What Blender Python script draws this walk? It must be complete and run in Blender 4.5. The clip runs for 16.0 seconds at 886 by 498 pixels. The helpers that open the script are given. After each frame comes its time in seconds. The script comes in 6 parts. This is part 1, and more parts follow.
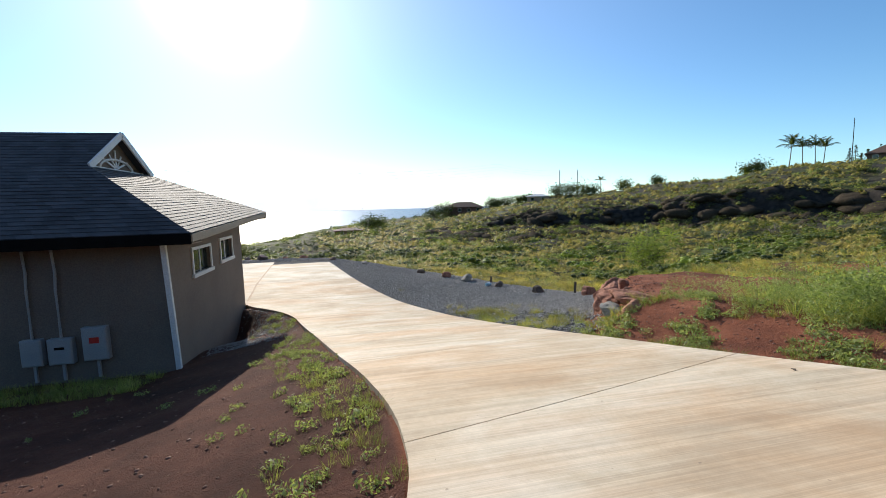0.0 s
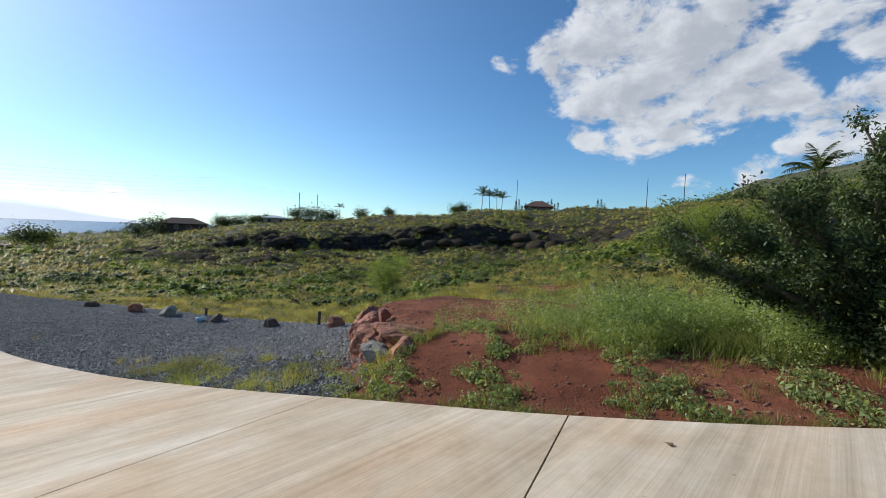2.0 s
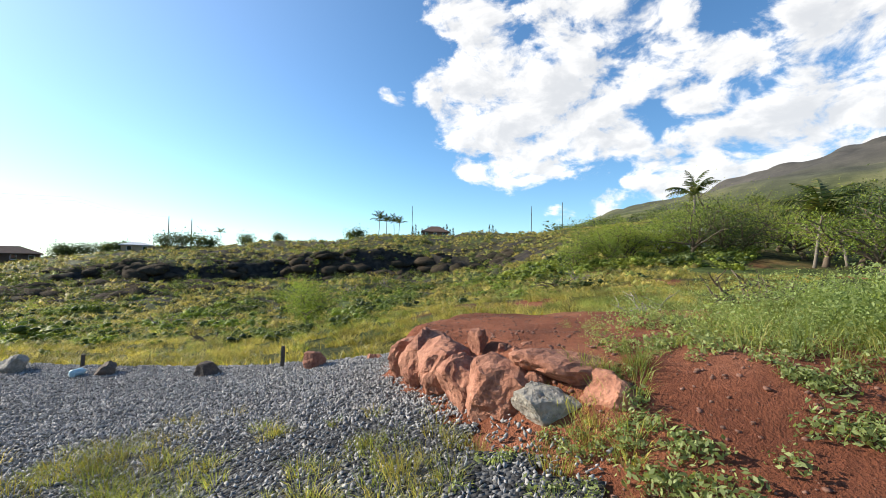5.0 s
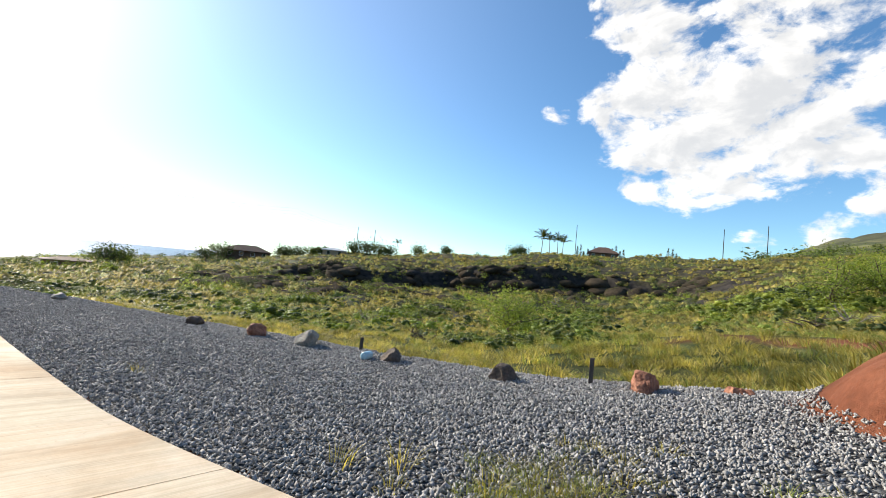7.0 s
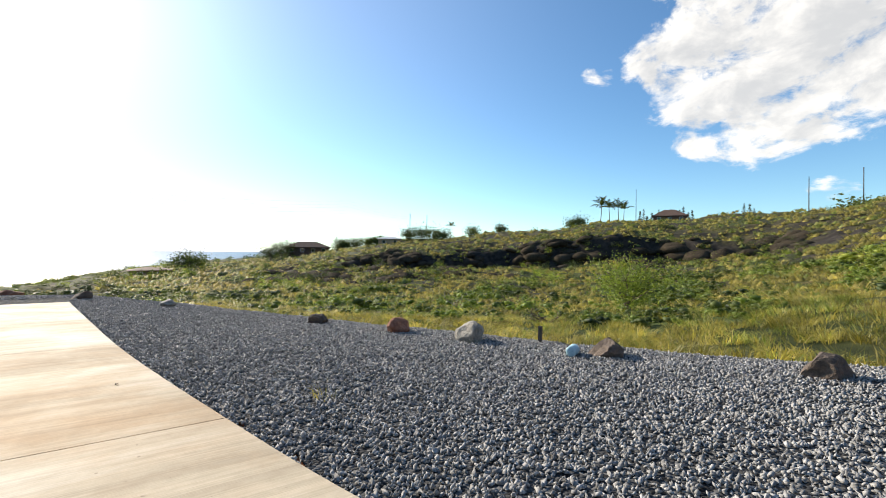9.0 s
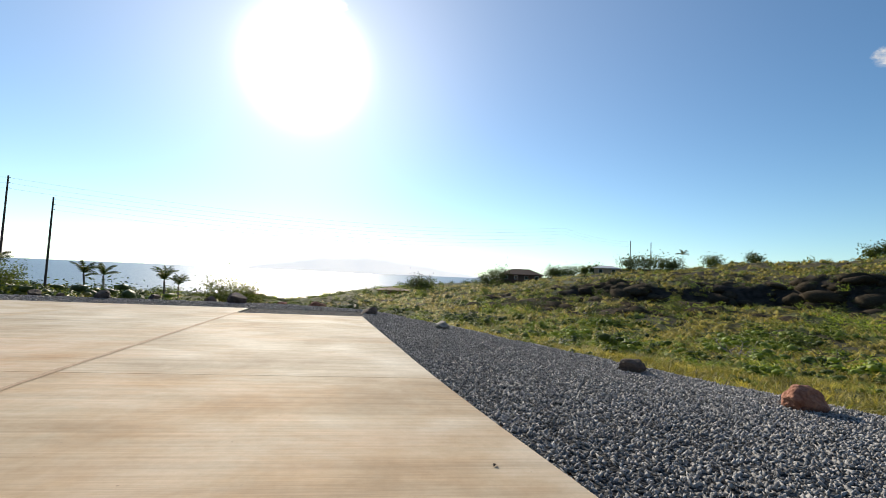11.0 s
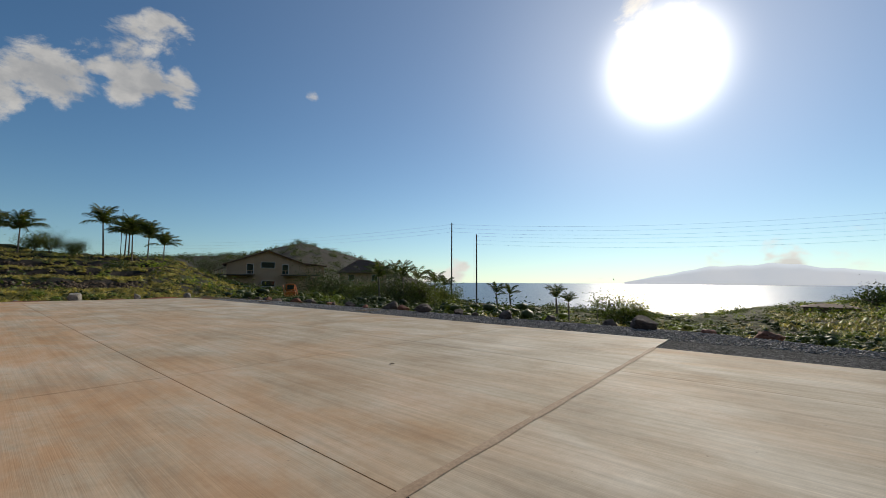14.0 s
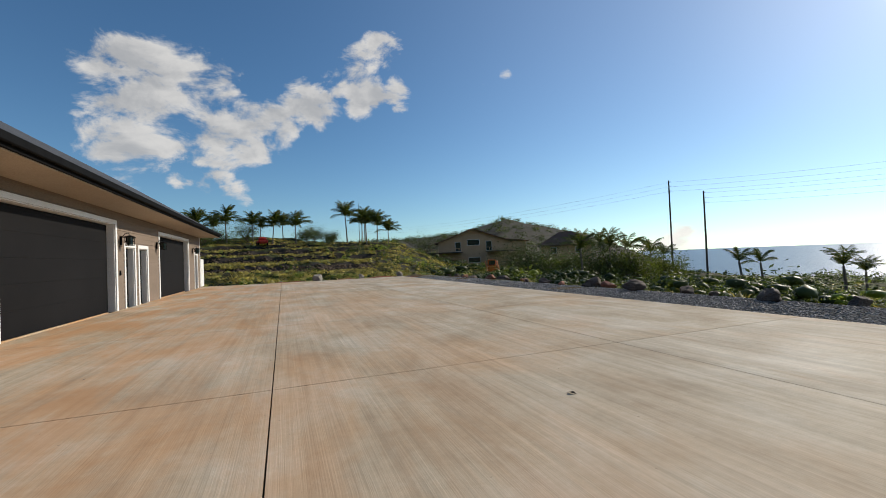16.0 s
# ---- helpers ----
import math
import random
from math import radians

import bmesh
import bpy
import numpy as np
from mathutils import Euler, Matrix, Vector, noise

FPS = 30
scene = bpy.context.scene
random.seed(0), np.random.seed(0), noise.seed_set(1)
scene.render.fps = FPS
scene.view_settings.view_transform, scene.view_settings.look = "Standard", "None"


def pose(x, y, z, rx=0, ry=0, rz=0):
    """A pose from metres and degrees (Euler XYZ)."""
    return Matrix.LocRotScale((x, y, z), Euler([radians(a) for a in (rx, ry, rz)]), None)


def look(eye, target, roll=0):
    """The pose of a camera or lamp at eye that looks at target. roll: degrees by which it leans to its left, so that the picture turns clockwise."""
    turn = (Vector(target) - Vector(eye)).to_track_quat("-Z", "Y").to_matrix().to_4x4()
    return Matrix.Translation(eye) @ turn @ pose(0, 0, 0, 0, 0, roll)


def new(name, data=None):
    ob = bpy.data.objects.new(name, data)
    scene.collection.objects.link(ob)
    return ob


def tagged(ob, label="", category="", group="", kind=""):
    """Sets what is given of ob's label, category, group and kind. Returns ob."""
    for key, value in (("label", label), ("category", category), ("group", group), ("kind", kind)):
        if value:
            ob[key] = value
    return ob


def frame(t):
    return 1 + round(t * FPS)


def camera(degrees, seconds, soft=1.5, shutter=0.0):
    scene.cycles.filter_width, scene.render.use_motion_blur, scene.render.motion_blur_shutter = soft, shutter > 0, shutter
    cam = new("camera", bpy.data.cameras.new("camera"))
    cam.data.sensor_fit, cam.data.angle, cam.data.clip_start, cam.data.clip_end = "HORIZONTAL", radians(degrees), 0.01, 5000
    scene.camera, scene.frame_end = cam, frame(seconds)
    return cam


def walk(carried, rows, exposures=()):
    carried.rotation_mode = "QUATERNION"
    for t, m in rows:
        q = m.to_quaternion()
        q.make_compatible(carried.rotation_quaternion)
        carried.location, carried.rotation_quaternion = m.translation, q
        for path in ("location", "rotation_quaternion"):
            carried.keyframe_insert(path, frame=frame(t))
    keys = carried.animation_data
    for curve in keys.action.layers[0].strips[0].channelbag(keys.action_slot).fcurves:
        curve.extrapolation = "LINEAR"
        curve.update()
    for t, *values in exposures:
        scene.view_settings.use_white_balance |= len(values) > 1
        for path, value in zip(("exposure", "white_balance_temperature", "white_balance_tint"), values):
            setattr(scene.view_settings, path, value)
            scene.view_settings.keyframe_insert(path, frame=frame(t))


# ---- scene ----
cam = camera(93.0, 16.0, soft=0.9)
PATH = [
    (0, (5.754, -33.184, 3.878), (6.174, -31.239, 3.671), -1.6),
    (0.5, (6.105, -32.529, 3.76), (6.705, -30.627, 3.612), -0.4),
    (1, (6.465, -31.831, 3.652), (7.373, -30.052, 3.542), 0.4),
    (1.5, (6.796, -31.13, 3.568), (7.988, -29.527, 3.459), 1.8),
    (2, (7.065, -30.432, 3.453), (8.523, -29.065, 3.374), 2.3),
    (2.5, (7.34, -29.778, 3.346), (9.065, -28.767, 3.315), 2.7),
    (3, (7.453, -29.093, 3.236), (9.336, -28.424, 3.311), 1.5),
    (3.5, (7.576, -28.471, 3.108), (9.514, -27.982, 3.155), 3.0),
    (4, (7.608, -27.815, 3.046), (9.588, -27.544, 3.129), 1.3),
    (4.5, (7.59, -26.99, 2.885), (9.482, -26.344, 2.962), 2.0),
    (5, (7.446, -26.124, 2.733), (9.203, -25.17, 2.797), 1.2),
    (7.5, (6.805, -21.391, 1.911), (8.034, -19.815, 1.995), 4.9),
    (8, (6.617, -20.487, 1.817), (7.84, -18.905, 1.842), 1.0),
    (10.5, (5.49, -16.339, 1.496), (6.067, -14.426, 1.579), 3.5),
    (11, (5.053, -15.604, 1.473), (5.272, -13.619, 1.594), 2.5),
    (11.5, (4.758, -14.806, 1.441), (4.899, -12.821, 1.644), 2.1),
    (12, (4.36, -14.031, 1.403), (4.094, -12.053, 1.525), 0.6),
    (12.5, (4.01, -13.374, 1.406), (3.37, -11.484, 1.547), -0.4),
    (13, (3.569, -12.739, 1.391), (2.635, -10.977, 1.541), 1.1),
    (13.5, (3.251, -12.16, 1.411), (2.148, -10.499, 1.564), -0.3),
    (14, (2.843, -11.555, 1.414), (1.514, -10.068, 1.565), 0.3),
    (14.5, (2.468, -10.95, 1.429), (1.024, -9.574, 1.576), -0.9),
    (15, (1.965, -10.421, 1.448), (0.361, -9.237, 1.606), 0.3),
    (15.5, (1.443, -9.845, 1.411), (-0.31, -8.885, 1.497), -1.8),
    (16, (0.924, -9.401, 1.427), (-0.944, -8.689, 1.468), -2.3),
]
walk(cam, [(t, look(eye, target, roll)) for t, eye, target, roll in PATH],
     [(0, 0.5, 6600, 10), (1.5, 0.12, 6350, 10), (2.5, 0.14, 6150, 10), (3.5, 0.5, 6350, 10), (5, 0.85, 6800, 10), (8, 0.82, 7000, 10), (10.5, 0.4, 7150, 10), (12.5, -0.15, 7150, 10), (13.5, -0.38, 7000, 10), (14.5, -0.48, 6900, 10), (16, -0.1, 6800, 10)])

# ---- world, sun, exposure ----
SUN_AZ, SUN_EL = -13.2, 25.0


def heading(az, el):
    a, e = radians(az), radians(el)
    return Vector((math.sin(a) * math.cos(e), math.cos(a) * math.cos(e), math.sin(e)))


def build_world():
    w = bpy.data.worlds.new("sky")
    scene.world = w
    w.use_nodes = True
    nt = w.node_tree
    nt.nodes.clear()
    N, L = nt.nodes.new, nt.links.new

    def math_node(op, a, b=None, clamp=False):
        n = N("ShaderNodeMath")
        n.operation, n.use_clamp = op, clamp
        for i, v in enumerate((a, b)):
            if v is None:
                continue
            if isinstance(v, (int, float)):
                n.inputs[i].default_value = v
            else:
                L(v, n.inputs[i])
        return n.outputs[0]

    def step(v, lo, hi):
        n = N("ShaderNodeMapRange")
        n.interpolation_type = "SMOOTHSTEP"
        L(v, n.inputs["Value"])
        n.inputs["From Min"].default_value, n.inputs["From Max"].default_value = lo, hi
        return n.outputs["Result"]

    out, bg = N("ShaderNodeOutputWorld"), N("ShaderNodeBackground")
    sky = N("ShaderNodeTexSky")
    sky.sky_type, sky.sun_disc = "NISHITA", False
    sky.sun_elevation, sky.sun_rotation = radians(SUN_EL), radians(SUN_AZ)
    sky.air_density, sky.dust_density, sky.ozone_density = 1.0, 0.0, 4.0
    tc = N("ShaderNodeTexCoord")
    d = tc.outputs["Generated"]

    def dot(v):
        n = N("ShaderNodeVectorMath")
        n.operation = "DOT_PRODUCT"
        L(d, n.inputs[0])
        n.inputs[1].default_value = v
        return n.outputs["Value"]

    # cloud banks: direction, angular radius
    east = [(62.4, 21.2, 4), (68.1, 23.1, 6), (69.6, 17.1, 6), (77.2, 19.6, 6), (82.7, 16.8, 4.5), (83.5, 25.1, 6), (65.3, 13.3, 2.5), (74.2, 14.8, 3.5), (88.2, 26.2, 4.5), (94, 22, 4.5), (80.3, 30.1, 6), (65.1, 30.7, 5),
            (88, 10.8, 3), (92.6, 12.2, 4), (98.5, 13.3, 4.5), (104.8, 15.6, 5), (110.6, 19.3, 6), (106.9, 24.2, 5), (111, 27.5, 6), (116.4, 22.3, 6), (121, 25, 6), (114.1, 16.2, 4), (77.3, 6.3, 2), (83.4, 7.1, 2.4), (54.2, 21.2, 1.6)]
    west = [(-106.1, 20, 3.6), (-102.9, 19, 4.5), (-97.9, 21.2, 3), (-98.4, 16.8, 4.2), (-93.5, 16.6, 3.4), (-106.2, 14, 3), (-102.4, 15.3, 3.6), (-90.2, 17.6, 2.6), (-86.7, 20, 3), (-83.1, 23.2, 2.2), (-79.4, 24.8, 2.2), (-76, 26.6, 2),
            (-78.7, 21.3, 2.3), (-74.9, 21.4, 2), (-100.6, 10.5, 1.4), (-97.7, 9.5, 2), (-95, 8.4, 1.6), (-106.7, 9.2, 1.6), (-63.3, 22.6, 0.9), (-59.8, 23.3, 0.7)]
    sea = [(-16, 30.5, 2), (-11, 31.5, 2), (-44, 2, 1.9), (-40, 1.6, 1.5), (-3, 2.9, 2), (3, 2.6, 1.9), (-8, 2.3, 1.6), (8, 2, 1.7)]
    banks = [(a, e, r, 0.5 if r < 1.3 else 0.72 if r < 2.3 else 1.0) for a, e, r in east + west + sea]
    total = None
    for az, el, rad, amount in banks:
        m = step(dot(heading(az, el)), math.cos(radians(rad * 1.75)), math.cos(radians(rad * 0.2)))
        m = math_node("MULTIPLY", m, amount)
        total = m if total is None else math_node("MAXIMUM", total, m)
    n1 = N("ShaderNodeTexNoise")
    n1.inputs["Scale"].default_value, n1.inputs["Detail"].default_value, n1.inputs["Roughness"].default_value = 9.5, 12, 0.6
    n1.inputs["Distortion"].default_value = 0.25
    squash = N("ShaderNodeMapping")
    squash.inputs["Scale"].default_value = (1, 1, 1.7)
    L(d, squash.inputs["Vector"])
    L(squash.outputs[0], n1.inputs["Vector"])
    ragged = math_node("MULTIPLY", math_node("SUBTRACT", n1.outputs[0], 0.52), 3.4)
    cover = math_node("MULTIPLY", step(math_node("ADD", total, ragged), 0.42, 0.95), step(total, 0.02, 0.22))
    # shaded undersides: the same noise looked up a little towards the sun
    off = N("ShaderNodeMapping")
    off.inputs["Scale"].default_value = (1, 1, 1.7)
    off.inputs["Location"].default_value = heading(SUN_AZ, 40) * 0.05
    L(d, off.inputs["Vector"])
    n2 = N("ShaderNodeTexNoise")
    for k, v in (("Scale", 9.5), ("Detail", 7), ("Roughness", 0.58), ("Distortion", 0.25)):
        n2.inputs[k].default_value = v
    L(off.outputs[0], n2.inputs["Vector"])
    thick = step(math_node("ADD", n2.outputs[0], math_node("MULTIPLY", total, 0.3)), 0.60, 0.95)
    shade = N("ShaderNodeMix")
    shade.data_type = "RGBA"
    shade.inputs["A"].default_value, shade.inputs["B"].default_value = (6.9, 6.95, 7.0, 1), (4.2, 4.4, 4.7, 1)
    L(thick, shade.inputs["Factor"])
    clear = N("ShaderNodeMix")
    clear.data_type, clear.blend_type = "RGBA", "MULTIPLY"
    clear.inputs["Factor"].default_value = 1
    clear.inputs["B"].default_value = (0.70, 0.97, 1.09, 1)
    L(sky.outputs[0], clear.inputs["A"])
    mix = N("ShaderNodeMix")
    mix.data_type = "RGBA"
    L(math_node("MULTIPLY", cover, 0.93), mix.inputs["Factor"])
    L(clear.outputs["Result"], mix.inputs["A"])
    L(shade.outputs["Result"], mix.inputs["B"])
    # bright air round the sun
    s = math_node("MAXIMUM", dot(heading(SUN_AZ, SUN_EL)), 0.0)
    glow = math_node("ADD", math_node("MULTIPLY", math_node("POWER", s, 420.0), 60.0), math_node("MULTIPLY", math_node("POWER", s, 26.0), 3.6))
    glow = math_node("ADD", glow, math_node("MULTIPLY", math_node("POWER", s, 3.6), 1.7))
    # pale haze low over the horizon, strongest below the sun
    sepd = N("ShaderNodeSeparateXYZ")
    L(d, sepd.inputs[0])
    low = math_node("POWER", math_node("SUBTRACT", 1.0, math_node("ABSOLUTE", sepd.outputs[2])), 9.0)
    glow = math_node("ADD", glow, math_node("MULTIPLY", low, math_node("ADD", 0.9, math_node("MULTIPLY", math_node("POWER", s, 3.0), 3.4))))
    add = N("ShaderNodeMix")
    add.data_type, add.blend_type = "RGBA", "ADD"
    add.inputs["Factor"].default_value = 1
    comb = N("ShaderNodeCombineColor")
    for i, k in enumerate((1.04, 0.985, 0.90)):
        L(math_node("MULTIPLY", glow, k), comb.inputs[i])
    L(mix.outputs["Result"], add.inputs["A"])
    L(comb.outputs[0], add.inputs["B"])
    L(add.outputs["Result"], bg.inputs["Color"])
    bg.inputs["Strength"].default_value = 0.105
    L(bg.outputs[0], out.inputs["Surface"])


build_world()
sun_data = bpy.data.lights.new("sun", "SUN")
sun_data.energy, sun_data.angle, sun_data.color = 4.6, radians(0.53), (1.0, 0.93, 0.82)
sun = new("sun", sun_data)
sun.matrix_world = look(heading(SUN_AZ, SUN_EL) * 60, (0, 0, 0))


# ---- materials ----
def nodes(name):
    m = bpy.data.materials.new(name)
    m.use_nodes = True
    nt = m.node_tree
    b = nt.nodes["Principled BSDF"]
    return m, nt, b, nt.nodes.new, nt.links.new


def noise_tex(nt, vec, scale, detail=6, rough=0.55, distort=0.0):
    n = nt.nodes.new("ShaderNodeTexNoise")
    n.inputs["Scale"].default_value, n.inputs["Detail"].default_value = scale, detail
    n.inputs["Roughness"].default_value, n.inputs["Distortion"].default_value = rough, distort
    if vec is not None:
        nt.links.new(vec, n.inputs["Vector"])
    return n.outputs[0]


def ramp(nt, fac, stops):
    n = nt.nodes.new("ShaderNodeValToRGB")
    e = n.color_ramp.elements
    while len(e) < len(stops):
        e.new(0.5)
    for el, (p, c) in zip(e, stops):
        el.position, el.color = p, (*c, 1)
    nt.links.new(fac, n.inputs[0])
    return n.outputs[0]


def mixer(nt, fac, a, b, blend="MIX"):
    n = nt.nodes.new("ShaderNodeMix")
    n.data_type, n.blend_type = "RGBA", blend
    for k, v in (("Factor", fac), ("A", a), ("B", b)):
        if isinstance(v, (int, float)):
            n.inputs[k].default_value = v
        elif isinstance(v, tuple):
            n.inputs[k].default_value = (*v, 1)
        else:
            nt.links.new(v, n.inputs[k])
    return n.outputs["Result"]


def bump(nt, b, height, strength, dist=0.02):
    n = nt.nodes.new("ShaderNodeBump")
    n.inputs["Strength"].default_value, n.inputs["Distance"].default_value = strength, dist
    nt.links.new(height, n.inputs["Height"])
    nt.links.new(n.outputs[0], b.inputs["Normal"])


def object_vec(nt, scale=(1, 1, 1)):
    tc = nt.nodes.new("ShaderNodeTexCoord")
    mp = nt.nodes.new("ShaderNodeMapping")
    mp.inputs["Scale"].default_value = scale
    nt.links.new(tc.outputs["Object"], mp.inputs["Vector"])
    return mp.outputs[0]


def surface(name, dark, light, scale=2.0, grain=40.0, rough=0.8, relief=0.3, depth=0.02, metal=0.0, stretch=(1, 1, 1), spec=0.4, islands=False):
    """Mottled two-scale surface."""
    m, nt, b, N, L = nodes(name)
    v = object_vec(nt, stretch)
    big = noise_tex(nt, v, scale, 5)
    fine = noise_tex(nt, v, grain, 4)
    col = ramp(nt, big, [(0.3, dark), (0.7, light)])
    col = mixer(nt, 0.35, col, ramp(nt, fine, [(0.3, tuple(c * 0.55 for c in dark)), (0.7, tuple(min(1, c * 1.2) for c in light))]))
    if islands:
        g = N("ShaderNodeNewGeometry")
        col = mixer(nt, 0.6, col, ramp(nt, g.outputs["Random Per Island"], [(0.0, (0.45, 0.45, 0.45)), (1.0, (1.3, 1.3, 1.3))]), "MULTIPLY")
    L(col, b.inputs["Base Color"])
    b.inputs["Roughness"].default_value, b.inputs["Metallic"].default_value = rough, metal
    b.inputs["Specular IOR Level"].default_value = spec
    bump(nt, b, fine, relief, depth)
    return m


def foliage(name, dark, light, dry=None, through_light=0.4, clumps=0.35, low=(0.6, 0.65, 0.5), high=(1.25, 1.2, 1.0), mottle=0.5):
    """Leaves: each leaf its own shade; thin, so light comes through."""
    m, nt, b, N, L = nodes(name)
    g = N("ShaderNodeNewGeometry")
    tc = N("ShaderNodeTexCoord")
    patch = noise_tex(nt, tc.outputs["Object"], clumps, 4)
    stops = [(0.0, dark), (0.75, light)] + ([(1.0, dry)] if dry else [])
    col = ramp(nt, g.outputs["Random Per Island"], stops)
    col = mixer(nt, mottle, col, ramp(nt, patch, [(0.36, low), (0.64, high)]), "MULTIPLY")
    L(col, b.inputs["Base Color"])
    b.inputs["Roughness"].default_value, b.inputs["Specular IOR Level"].default_value = 0.55, 0.3
    tr = N("ShaderNodeBsdfTranslucent")
    L(mixer(nt, 1.0, col, (1.45, 1.4, 0.75), "MULTIPLY"), tr.inputs["Color"])
    ms = N("ShaderNodeMixShader")
    ms.inputs[0].default_value = through_light
    L(b.outputs[0], ms.inputs[1])
    L(tr.outputs[0], ms.inputs[2])
    L(ms.outputs[0], nt.nodes["Material Output"].inputs["Surface"])
    return m


def concrete_mat():
    m, nt, b, N, L = nodes("broomed_concrete")
    v = object_vec(nt)
    patch = noise_tex(nt, object_vec(nt, (0.55, 0.8, 1)), 0.9, 8, 0.62, 0.4)
    streak = noise_tex(nt, object_vec(nt, (0.16, 4.2, 1)), 1.0, 7, 0.62, 0.25)
    rake = noise_tex(nt, object_vec(nt, (0.22, 15.0, 1)), 1.0, 4, 0.6, 0.1)
    broom = noise_tex(nt, object_vec(nt, (0.5, 62.0, 1)), 1.6, 3, 0.65)
    stain = noise_tex(nt, object_vec(nt, (0.3, 0.5, 1)), 0.8, 8, 0.65, 0.5)
    fine = noise_tex(nt, v, 9.0, 8, 0.7)
    oi = N("ShaderNodeObjectInfo")
    base = ramp(nt, patch, [(0.3, (0.35, 0.265, 0.175)), (0.5, (0.51, 0.43, 0.315)), (0.7, (0.67, 0.615, 0.51))])
    rust = ramp(nt, stain, [(0.46, (0, 0, 0)), (0.66, (1, 1, 1))])
    base = mixer(nt, rust, base, mixer(nt, 0.45, base, (0.55, 0.28, 0.10)))
    base = mixer(nt, 0.22, base, ramp(nt, oi.outputs["Random"], [(0, (0.50, 0.36, 0.21)), (1, (0.66, 0.60, 0.49))]))
    base = mixer(nt, 0.34, base, ramp(nt, streak, [(0.34, (0.66, 0.65, 0.64)), (0.48, (0.95, 0.95, 0.94)), (0.66, (1.26, 1.27, 1.28))]), "MULTIPLY")
    base = mixer(nt, 0.34, base, ramp(nt, rake, [(0.32, (0.66, 0.65, 0.63)), (0.5, (0.98, 0.98, 0.97)), (0.68, (1.16, 1.17, 1.18))]), "MULTIPLY")
    base = mixer(nt, 0.55, base, ramp(nt, broom, [(0.3, (0.7, 0.7, 0.7)), (0.7, (1.16, 1.16, 1.16))]), "MULTIPLY")
    base = mixer(nt, 0.4, base, ramp(nt, fine, [(0.3, (0.78, 0.77, 0.75)), (0.7, (1.14, 1.14, 1.15))]), "MULTIPLY")
    # red soil washed out from the garage front
    along = N("ShaderNodeSeparateXYZ")
    L(v, along.inputs[0])
    wash = N("ShaderNodeMapRange")
    L(along.outputs[1], wash.inputs["Value"])
    wash.inputs["From Min"].default_value, wash.inputs["From Max"].default_value = -5.5, -12.5
    wash.inputs["To Max"].default_value = 0.75
    trace = mixer(nt, 1.0, wash.outputs[0], ramp(nt, noise_tex(nt, object_vec(nt, (0.4, 1.0, 1)), 0.9, 8, 0.65, 0.4), [(0.4, (0, 0, 0)), (0.58, (1, 1, 1))]), "MULTIPLY")
    here = ramp(nt, along.outputs[0], [(0.0, (1, 1, 1)), (1.0, (0.15, 0.15, 0.15))])
    base = mixer(nt, mixer(nt, 1.0, trace, here, "MULTIPLY"), base, mixer(nt, 0.75, base, (0.60, 0.28, 0.10)))
    spots = noise_tex(nt, v, 14.0, 2)
    base = mixer(nt, ramp(nt, spots, [(0.73, (0, 0, 0)), (0.77, (0.5, 0.5, 0.5))]), base, (0.17, 0.13, 0.10))
    L(base, b.inputs["Base Color"])
    L(ramp(nt, patch, [(0.2, (0.88, 0.88, 0.88)), (0.8, (0.72, 0.72, 0.72))]), b.inputs["Roughness"])
    b.inputs["Specular IOR Level"].default_value = 0.2
    bump(nt, b, mixer(nt, 0.35, mixer(nt, 0.5, broom, rake), fine), 0.6, 0.006)
    return m


